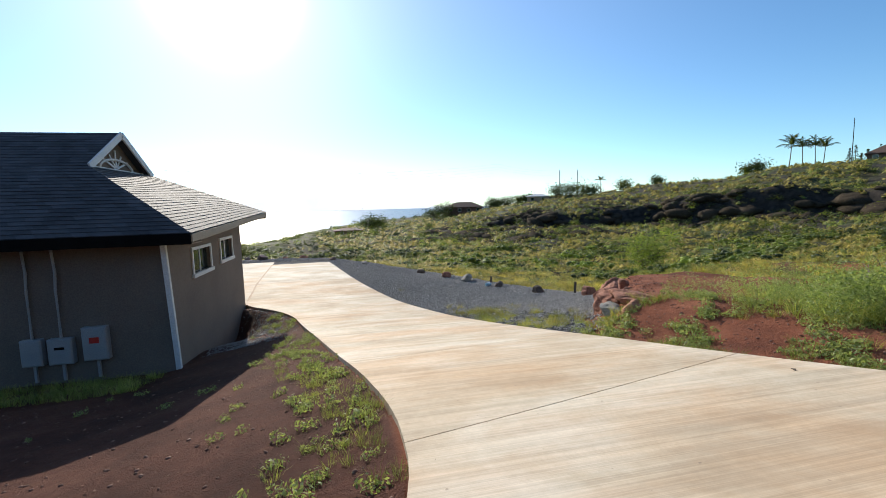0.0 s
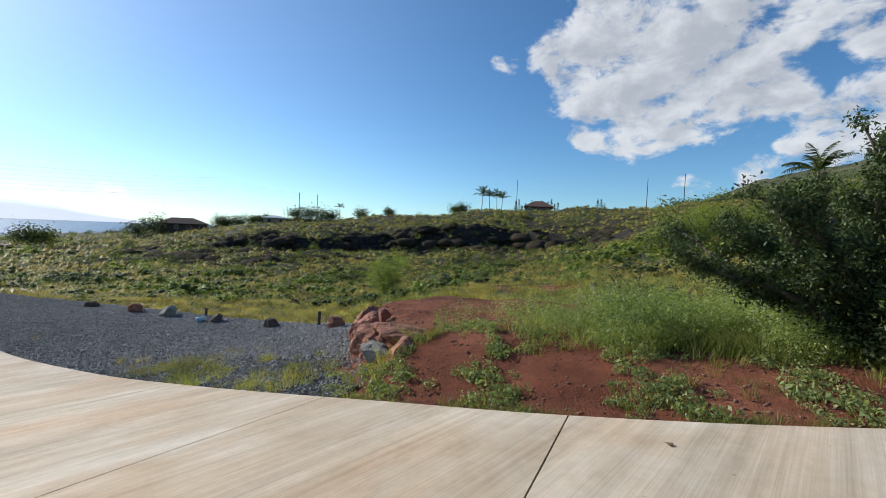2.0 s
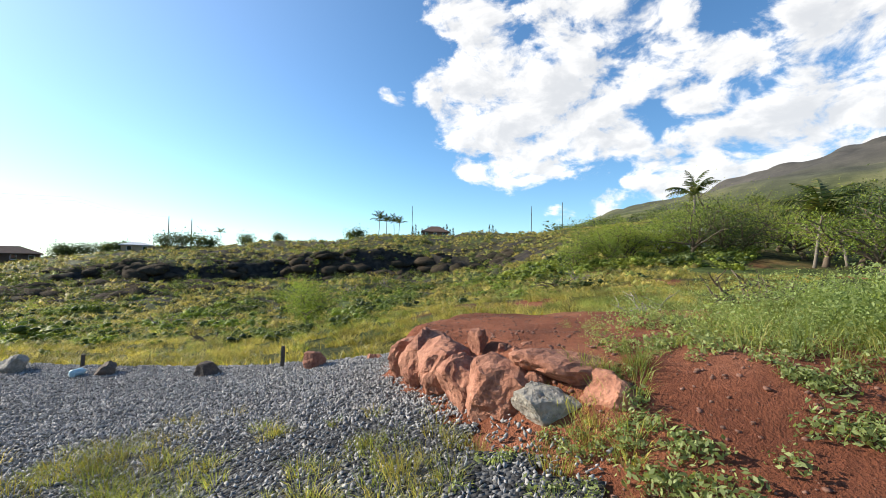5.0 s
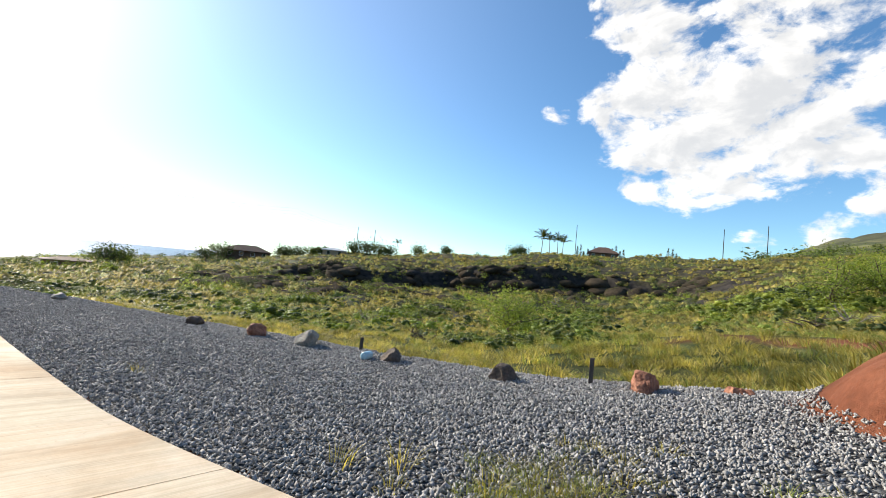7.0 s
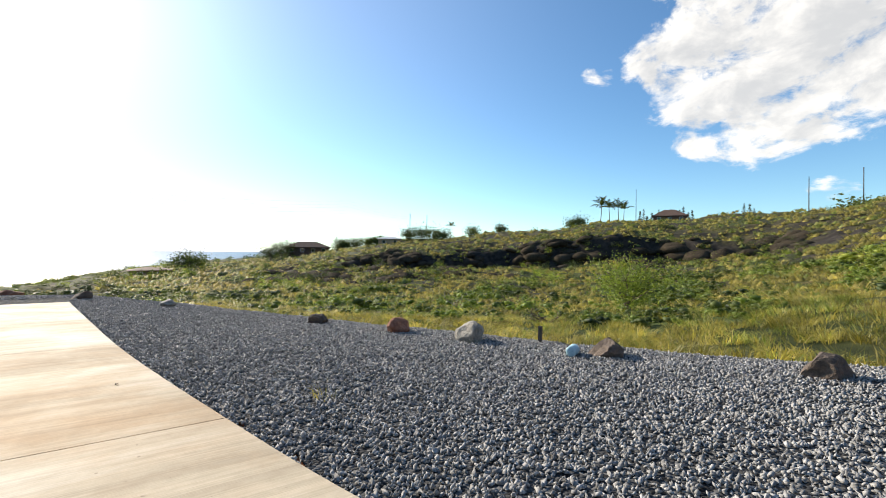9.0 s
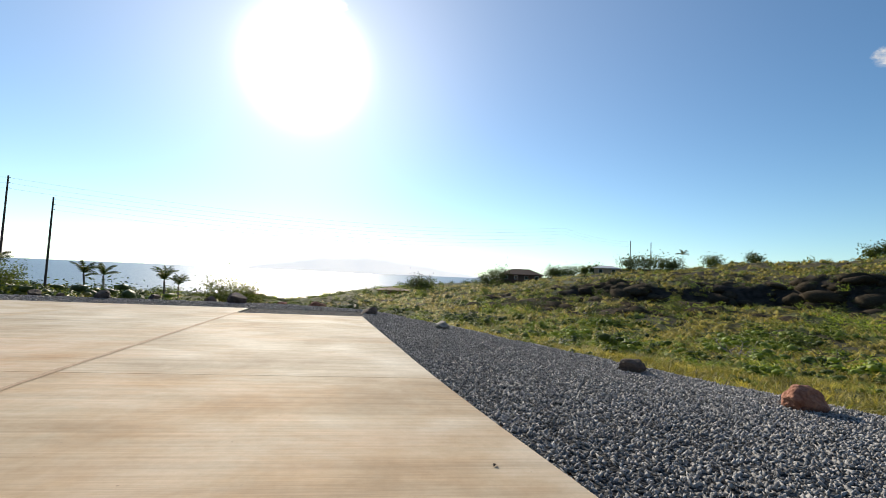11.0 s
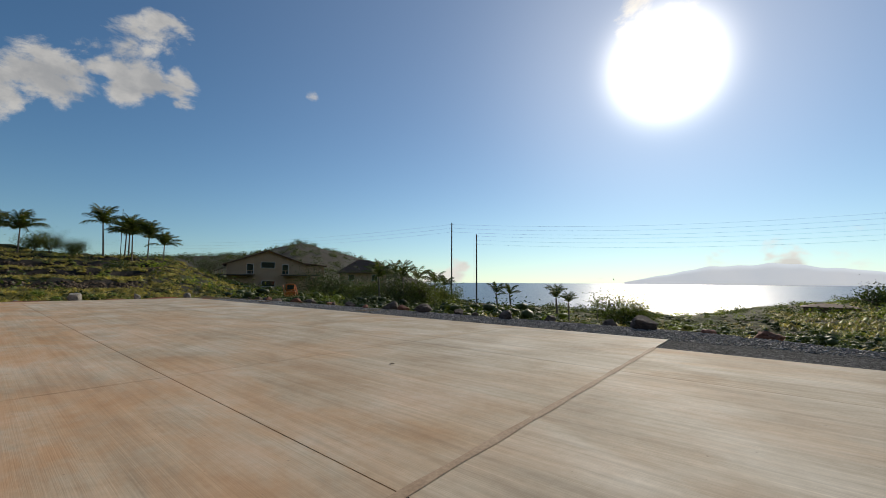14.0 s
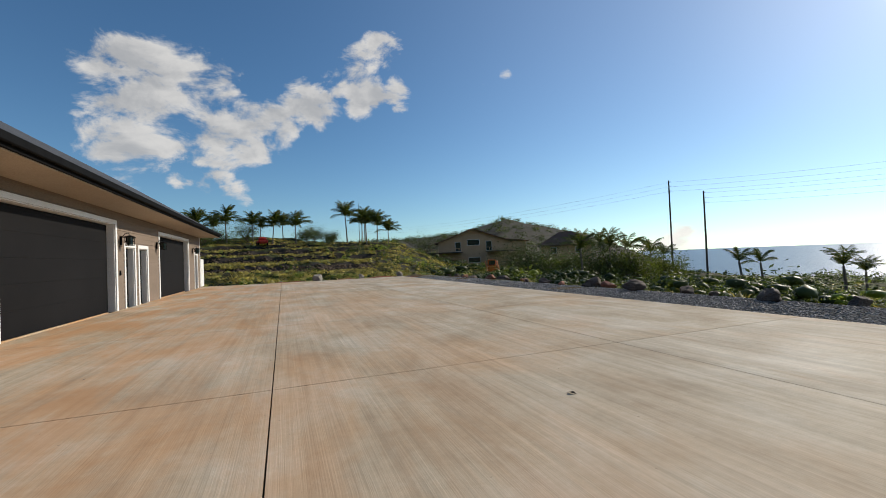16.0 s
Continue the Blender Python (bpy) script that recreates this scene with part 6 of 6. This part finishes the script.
# ridge trees
for i, (az, dist, h, w, m) in enumerate(((27.5, 185, 3.6, 6, LEAF_DARK), (29.0, 184, 3.4, 6, LEAF_DARK), (30.6, 183, 3.0, 6, LEAF_OLIVE), (31.8, 182, 2.4, 5, LEAF_DARK), (35.8, 185, 2.0, 5, LEAF_OLIVE), (39.4, 188, 1.8, 4, LEAF_DARK), (49.6, 196, 3.0, 5, LEAF_DARK), (48.4, 196, 2.0, 5, LEAF_OLIVE),
                                     (18.6, 190, 3.2, 5, LEAF_DARK), (19.8, 190, 2.8, 5, LEAF_DARK), (21.0, 190, 2.4, 5, LEAF_DARK), (22.4, 189, 2.4, 4, LEAF_OLIVE), (23.6, 188, 2.6, 4, LEAF_DARK), (12.0, 180, 5.5, 6, LEAF_DARK), (10.8, 182, 4.5, 5, LEAF_DARK), (2.0, 170, 4.0, 6, LEAF_DARK), (3.4, 172, 3.2, 5, LEAF_OLIVE))):
    leaf_tree(*spot(EARLY, az, dist), h * 1.6, w * 1.25, m, "dark tree on the ridge", 300 + i, 0.36, 1000, BARK, 0.2, 6, group="ridge trees", puff=0.55)
# conifers on the ridge
for i in range(17):
    az = 56.5 + i * 0.42 + (4.5 if i > 13 else 0)
    x, y = spot(EARLY, az, 212 + (i % 3) * 3)
    t = thing("conifer", pose(x, y, float(height(x, y)) - 0.2), "narrow dark conifer in the ridge row", "tree", "conifer row")
    rng = np.random.default_rng(500 + i)
    h = rng.uniform(4.6, 8.0)
    bm = bmesh.new()
    tube(bm, [(0, 0, 0), (0, 0, h)], [0.14, 0.03], 6)
    part("trunk", bm, BARK, t)
    s = Soup()
    n = 260
    zz = h * (0.1 + 0.9 * rng.uniform(0, 1, n) ** 1.3)
    rad = (h - zz) * 0.24 * rng.uniform(0.3, 1.1, n) + 0.05
    a = rng.uniform(0, 6.28, n)
    s.add(np.array([(-0.2, 0, 0), (0.2, 0, 0), (0, 0.45, -0.15)]), np.array([(0, 1, 2)]), spins(np.stack([rad * np.cos(a), rad * np.sin(a), zz], -1), rng.uniform(0.8, 1.5, n), 0.3))
    s.build("crown", LEAF_DARK, t)
# dark trees before the houses
for i, (az, dist, h, w, m) in enumerate(((-57.0, 60, 4.6, 7, LEAF_DARK), (-55.0, 58, 3.8, 6, LEAF_DARK), (-53.4, 56, 2.4, 4, LEAF_DARK), (-48.2, 52, 3.4, 6, LEAF_DARK), (-45.6, 50, 3.2, 5, LEAF_DARK), (-43.8, 48, 3.0, 5, LEAF_OLIVE), (-40.6, 54, 2.6, 4, LEAF_OLIVE), (-50.8, 50, 2.8, 4, LEAF_OLIVE),
                                     (-20.0, 46, 2.4, 5, LEAF_OLIVE), (-18.0, 48, 2.2, 4, LEAF_OLIVE), (-71.5, 112, 3.6, 7, LEAF_DARK), (-86.0, 108, 3.6, 5, LEAF_DARK), (-87.0, 106, 3.2, 5, LEAF_OLIVE), (-94.0, 104, 4.0, 7, LEAF_OLIVE), (-97.0, 98, 4.4, 7, LEAF_OLIVE), (-99.0, 94, 4.2, 6, LEAF_OLIVE), (-84.0, 110, 3.0, 4, LEAF_DARK))):
    leaf_tree(*spot(MID if az > -60 else LATE, az, dist), h, w, m, "dense dark green tree beside the houses", 340 + i, 0.1, 4800, BARK, 0.2, 9, group="yard trees", puff=0.45)


def dead_bush(x, y, size, seed, label="bare grey dead bush lying on the slope"):
    rng = np.random.default_rng(seed)
    t = thing("dead_bush", pose(x, y, float(height(x, y))), label, "dead bush", "dead bushes")
    for i in range(9):
        a = rng.uniform(0, 6.28)
        bm = bmesh.new()
        path = limb_path((0, 0, 0), (math.cos(a), math.sin(a), rng.uniform(0.15, 0.9)), size * rng.uniform(0.7, 1.2), rng, 5)
        tube(bm, path, [0.04 * size, 0.034 * size, 0.028 * size, 0.02 * size, 0.014 * size, 0.006 * size], 5)
        for k in (2, 3, 4):
            tube(bm, limb_path(path[k], (rng.normal(), rng.normal(), rng.uniform(0, 1)), size * 0.45, rng, 3), [0.016 * size, 0.012 * size, 0.008 * size, 0.004 * size], 4)
        part("branch", bm, TWIG if seed % 2 else BARK, t)


for i, (x, y, s) in enumerate(((43.4, -17.6, 2.0), (45.0, -19.0, 1.6), (30.0, 6.0, 1.4), (26.0, 8.0, 1.6), (20.0, -6.5, 1.0), (60, 20, 2.4), (66, 14, 2.2), (72, 22, 2.6), (17.2, -27.4, 1.2), (18.5, -25.6, 1.0))):
    dead_bush(x, y, s, 600 + i)


# ---- poles and wires ----
def utility_pole(x, y, top, label="tall weathered utility pole with wires", arm=True, girth=1.0):
    z = float(height(x, y))
    t = thing("utility_pole", pose(x, y, z - 0.2), label, "utility pole", "utility poles")
    h = top - z + 0.2
    bm = bmesh.new()
    tube(bm, [(0, 0, 0), (0, 0, h * 0.5), (0, 0, h)], [0.2 * girth, 0.17 * girth, 0.13 * girth], 10)
    part("pole", bm, POLEWOOD, t)
    if arm:
        for k in (0.4, 1.4, 2.4):
            bm = bmesh.new()
            tube(bm, [(0.1, 0, h - k), (0.45, 0, h - k + 0.05)], [0.03, 0.06], 6)
            part("insulator", bm, GREYBOX, t)
    return Vector((x, y, top))


def wire(a, b, sag, r=0.011):
    a, b = Vector(a), Vector(b)
    bm = bmesh.new()
    tube(bm, [a.lerp(b, k / 24) - Vector((0, 0, sag * (1 - (2 * k / 24 - 1) ** 2))) for k in range(25)], r, 4, False)
    return tagged(part("overhead_wire", bm, POLEWOOD), "thin dark overhead power wire", "wire", "overhead wires")


PA, PB = utility_pole(-67.5, 70.5, 16.4), utility_pole(-59.4, 70.4, 12.8)
PC, PD = utility_pole(103.8, 153.0, 19.2), utility_pole(112.5, 152.0, 19.0)
utility_pole(227.6, 115.6, 37.6, arm=False)
utility_pole(235.0, 42.0, 35.0, arm=False)
utility_pole(239.0, 26.0, 37.0, arm=False)
utility_pole(-101, 8.0, 15.5, "thin pole behind the palms", False, 0.35)
for k in (0.4, 1.4, 2.4):
    wire(PA - Vector((0, 0, k)), (-260, 20, 22 - k), 4)
    wire(PA - Vector((0, 0, k)), (60, 118, 19 - k), 3.5)
    wire(PB - Vector((0, 0, k)), (60, 122, 16 - k), 3.0)
    wire((60, 118, 19 - k), PC - Vector((0, 0, k)), 1.0)


# ---- houses ----
def window_on(parent, x0, x1, z0, z1, y, t=0.1):
    w = sub_part("window", parent, "white framed window")
    boxpart("pane", (x0, y - 0.03, z0, x1, y, z1), GLASS, w, bevel=0)
    for a, b, c, d in ((x0 - t, x0, z0 - t, z1 + t), (x1, x1 + t, z0 - t, z1 + t), (x0, x1, z1, z1 + t), (x0, x1, z0 - t, z0)):
        boxpart("window_frame", (a, y - 0.06, c, b, y + 0.0, d), WHITE, w, bevel=0)


def gable_roof(parent, x0, x1, y0, y1, ze, zr, over=0.6, thick=0.2, material=ROOFBROWN):
    """Ridge along y, gable faces looking along y."""
    xm = (x0 + x1) / 2
    for xa in (x0, x1):
        s = -1 if xa == x0 else 1
        drop = (zr - ze) / (xm - x0) * over
        v = [(xm, y0 - over, zr), (xa + s * over, y0 - over, ze - drop), (xa + s * over, y1 + over, ze - drop), (xm, y1 + over, zr)]
        v += [(a, b, c - thick) for a, b, c in v]
        put("roof", v, [(0, 1, 2, 3), (7, 6, 5, 4), (0, 4, 5, 1), (1, 5, 6, 2), (2, 6, 7, 3), (3, 7, 4, 0)], material, parent)


def tan_house():
    x, y = spot(LATE, -65.0, 104)
    z = float(height(x, y)) + 1.3
    h = thing("house", pose(x, y, z, 0, 0, 65), "two-storey tan house with a gable roof and a wooden deck", "house")
    w = 8.6
    put("wall", [(-w, 0, -4), (w, 0, -4), (w, 0, 4.6), (0, 0, 7.6), (-w, 0, 4.6), (-w, 11, -4), (w, 11, -4), (w, 11, 4.6), (0, 11, 7.6), (-w, 11, 4.6)],
        [(0, 1, 2, 3, 4), (9, 8, 7, 6, 5), (0, 5, 6, 1), (1, 6, 7, 2), (4, 9, 5, 0), (2, 7, 8, 3), (3, 8, 9, 4)], HOUSETAN, h)
    gable_roof(h, -w, w, 0, 11, 4.7, 7.8, 0.9)
    for a, b, c, d in ((-1.4, 1.5, 3.7, 5.0), (-1.2, 1.6, -0.6, 0.6)):
        window_on(h, a, b, c, d, -0.02)
    for a in (-4.4, 3.2):
        window_on(h, a, a + 1.3, 2.3, 4.5, -0.02)
    d = sub_part("deck", h, "wooden deck with a railing")
    boxpart("deck_floor", (-11, -2.6, 1.9, -2.6, 0, 2.1), POLEWOOD, d)
    boxpart("deck_floor", (3.0, -2.6, 1.9, 11.5, 0, 2.1), POLEWOOD, d)
    for x0, x1 in ((-11, -2.6), (3.0, 11.5)):
        boxpart("rail", (x0, -2.6, 2.95, x1, -2.5, 3.05), HOUSETAN, d)
        for k in range(11):
            xx = x0 + (x1 - x0) * k / 10
            boxpart("baluster", (xx - 0.05, -2.58, 2.1, xx + 0.05, -2.52, 2.95), HOUSETAN, d, bevel=0)
        for xx in (x0 + 0.2, x1 - 0.2):
            boxpart("post", (xx - 0.12, -2.5, -3.5, xx + 0.12, -2.26, 1.9), HOUSETAN, d)
    st = sub_part("outside_stair", h, "straight wooden outside stair")
    for k in range(12):
        boxpart("tread", (5.0 + k * 0.42, -3.7, 1.9 - k * 0.25, 5.44 + k * 0.42, -2.62, 1.97 - k * 0.25), POLEWOOD, st, bevel=0)
    plank("stringer", (4.9, -3.66, 1.75), (10.2, -3.66, -1.3), 0.3, 0.08, HOUSETAN, st)
    plank("handrail", (4.9, -3.66, 2.85), (10.2, -3.66, -0.2), 0.1, 0.08, HOUSETAN, st)
    boxpart("wing", (w + 0.01, 1.2, -4, w + 4.4, 9, 4.4), HOUSETAN, h)
    put("wing_roof", [(w - 0.2, 0.4, 5.0), (w + 5, 0.4, 4.4), (w + 5, 9.8, 4.4), (w - 0.2, 9.8, 5.0), (w - 0.2, 0.4, 4.8), (w + 5, 0.4, 4.2), (w + 5, 9.8, 4.2), (w - 0.2, 9.8, 4.8)], [(0, 1, 2, 3), (7, 6, 5, 4), (0, 4, 5, 1), (1, 5, 6, 2), (2, 6, 7, 3), (3, 7, 4, 0)], ROOFBROWN, h)


tan_house()


def hip_house(x, y, w, d, hw, hr, turn, label, wall=HOUSETAN, roof=ROOFBROWN, drop=0.5):
    z = float(height(x, y)) - drop
    h = thing("house", pose(x, y, z, 0, 0, turn), label, "house", "far houses")
    boxpart("wall", (-w / 2, -d / 2, -3.5, w / 2, d / 2, hw), wall, h)
    o, r = 0.7, max(0.3, (w - d) / 2)
    v = [(-w / 2 - o, -d / 2 - o, hw), (w / 2 + o, -d / 2 - o, hw), (w / 2 + o, d / 2 + o, hw), (-w / 2 - o, d / 2 + o, hw), (-r, 0, hr), (r, 0, hr)]
    v += [(a, b, hw - 0.22) for a, b, c in v[:4]]
    put("roof", v, [(0, 1, 5, 4), (1, 2, 5), (2, 3, 4, 5), (3, 0, 4), (0, 6, 7, 1), (1, 7, 8, 2), (2, 8, 9, 3), (3, 9, 6, 0), (9, 8, 7, 6)], roof, h)
    n = max(2, int(w / 4))
    for k in range(n):
        a = -w / 2 + w * (k + 0.5) / n
        window_on(h, a - 0.6, a + 0.6, hw - 1.9, hw - 0.6, -d / 2 - 0.01)
    return h


hip_house(*spot(LATE, -52.8, 104), 11, 8, 4.0, 7.2, 52, "tan house under a brown hip roof", drop=-2.2)
hip_house(*spot(EARLY, 15.0, 188), 16, 9, 3.6, 5.8, -15, "low brown house on the ridge", ROOFBROWN)
hip_house(*spot(EARLY, 25.0, 186), 9, 6, 2.4, 3.4, -25, "small white-roofed house on the ridge", HOUSETAN, WHITE, 0.8)
hip_house(*spot(EARLY, 59.5, 203), 12, 8, 3.0, 5.8, -60, "brown house before the conifers on the ridge", ROOFBROWN)
hip_house(*spot(EARLY, -1.0, 168), 10, 7, 2.2, 3.0, 0, "low dark house among the seaward trees", ROOFBROWN, ROOFBROWN)
hip_house(*spot((7.45, -26.1), 91.0, 62), 6, 5, 2.6, 3.4, -90, "grey-roofed house among the garden trees", GREYBOX, GREYBOX)


# ---- small things about the yard ----
def digger():
    x, y = spot(LATE, -62.6, 62)
    t = thing("track_loader", pose(x, y, float(height(x, y)), 0, 0, 70), "small orange tracked digger parked past the yard", "digger")
    for s in (-0.75, 0.75):
        boxpart("track", (s - 0.2, -1.2, 0, s + 0.2, 1.2, 0.6), DARKMETAL, t, bevel=0.2)
    boxpart("body", (-0.7, -1.0, 0.6, 0.7, 1.0, 1.4), ORANGE, t, bevel=0.12)
    boxpart("cab", (-0.6, -0.5, 1.4, 0.6, 0.5, 2.4), ORANGE, t, bevel=0.1)
    boxpart("cab_window", (-0.45, -0.53, 1.6, 0.45, -0.5, 2.2), GLASS, t, bevel=0)
    for s in (-0.85, 0.85):
        plank("lift_arm", (s, 0.7, 2.1), (s, -1.7, 0.7), 0.18, 0.14, ORANGE, t)
    boxpart("bucket", (-1.0, -2.2, 0.1, 1.0, -1.6, 0.75), ORANGE, t, bevel=0.08)


digger()
x, y = spot(LATE, -92.4, 90)
car = thing("red_car", pose(x, y, float(height(x, y)) + 0.1, 0, 0, 10), "red car parked on the upper terrace", "car")
boxpart("body", (-2.1, -0.85, 0.35, 2.1, 0.85, 0.95), RED, car, bevel=0.15)
boxpart("cabin", (-1.0, -0.75, 0.95, 1.1, 0.75, 1.5), RED, car, bevel=0.2)
boxpart("windscreen", (-0.9, -0.77, 1.02, 1.0, -0.76, 1.38), GLASS, car, bevel=0)
for sx in (-1.3, 1.3):
    for sy in (-0.8, 0.8):
        bm = bmesh.new()
        tube(bm, [(sx, sy - 0.1, 0.33), (sx, sy + 0.1, 0.33)], 0.33, 14)
        part("wheel", bm, DARKMETAL, car)
for i, (x, y, h) in enumerate(((14.25, -18.3, 0.5), (12.6, -12.9, 0.35))):
    t = thing("fence_stake", pose(x, y, float(height(x, y)) - 0.1, 0, 3, 20), "short dark wooden stake below the gravel", "stake", "stakes")
    boxpart("stake", (-0.035, -0.035, 0, 0.035, 0.035, h + 0.1), POLEWOOD, t)
for i in range(9):
    x, y = 24.0 + i * 1.1, -38.6 - i * 0.9
    t = thing("fence_post", pose(x, y, float(height(x, y)) - 0.1), "grey wooden fence post by the lawn", "fence post", "fence posts")
    boxpart("post", (-0.09, -0.09, 0, 0.09, 0.09, 1.3), TWIG, t)


def lane():
    v, f = [], []
    for i in range(22):
        t = i / 21
        x, y = 33 - 13 * t, -42.5 - 14 * t + 1.5 * math.sin(t * 3)
        for s in (-2.2, 2.2):
            px, py = x - 0.75 * s, y + 0.65 * s
            v.append((px, py, float(height(px, py)) + 0.05))
    n = len(v)
    v += [(a, b, c - 0.15) for a, b, c in v]
    for i in range(21):
        a = i * 2
        f += [(a, a + 2, a + 3, a + 1), (a, a + n, a + n + 2, a + 2), (a + 1, a + 3, a + n + 3, a + n + 1)]
    return tagged(put("road_lane", v, f, PINKDRIVE), "pale pink paved lane beyond the tree", "lane", kind="structure")


lane()
for (x, y, a, s) in ((-2.64, -6.71, 20, 0.06), (10.45, -29.62, 70, 0.05), (-6.0, -11.9, 10, 0.03), (5.9, -12.3, 50, 0.03)):
    lf = put("fallen_leaf", [(-s, 0, 0.002), (0, s * 0.5, 0.018), (s, 0, 0.006), (0, -s * 0.5, 0.02), (0, 0, 0.006)], [(0, 4, 1), (4, 2, 1), (0, 3, 4), (3, 2, 4)], BARK)
    lf.matrix_world = pose(x, y, float(drive_z(y)), 0, 0, a)
    tagged(lf, "dry curled brown leaf on the concrete", "leaf", "fallen leaves")


def plastic_jug(x, y):
    z = float(height(x, y)) + 0.03
    t = thing("plastic_jug", pose(x, y, z, 0, 0, 25), "pale blue plastic jug lying by a stone", "jug")
    bm = bmesh.new()
    tube(bm, [(-0.16, 0, 0.09), (-0.15, 0, 0.09), (0.08, 0, 0.09), (0.14, 0, 0.09), (0.17, 0, 0.09)], [0.06, 0.09, 0.09, 0.05, 0.03], 12)
    part("body", bm, BLUEPLASTIC, t, smooth=True)
    bm = bmesh.new()
    tube(bm, [(0.172, 0, 0.09), (0.2, 0, 0.09)], 0.033, 10)
    part("cap", bm, WHITE, t)


plastic_jug(12.05, -14.15)

# boards and pipes stacked below the seaward palms
xs0, ys0 = spot(MID, -29.5, 38)
for i in range(4):
    t = thing("stacked_board", pose(xs0 + 0.5 * i, ys0 + 0.4 * i, float(height(xs0 + 0.5 * i, ys0 + 0.4 * i)) + 0.02, 0, 0, 20 + 9 * i), "pale board lying below the palms", "board", "stacked boards")
    boxpart("board", (-1.6, -0.12, 0, 1.6, 0.12, 0.12), WHITE if i % 2 else PINKDRIVE, t)
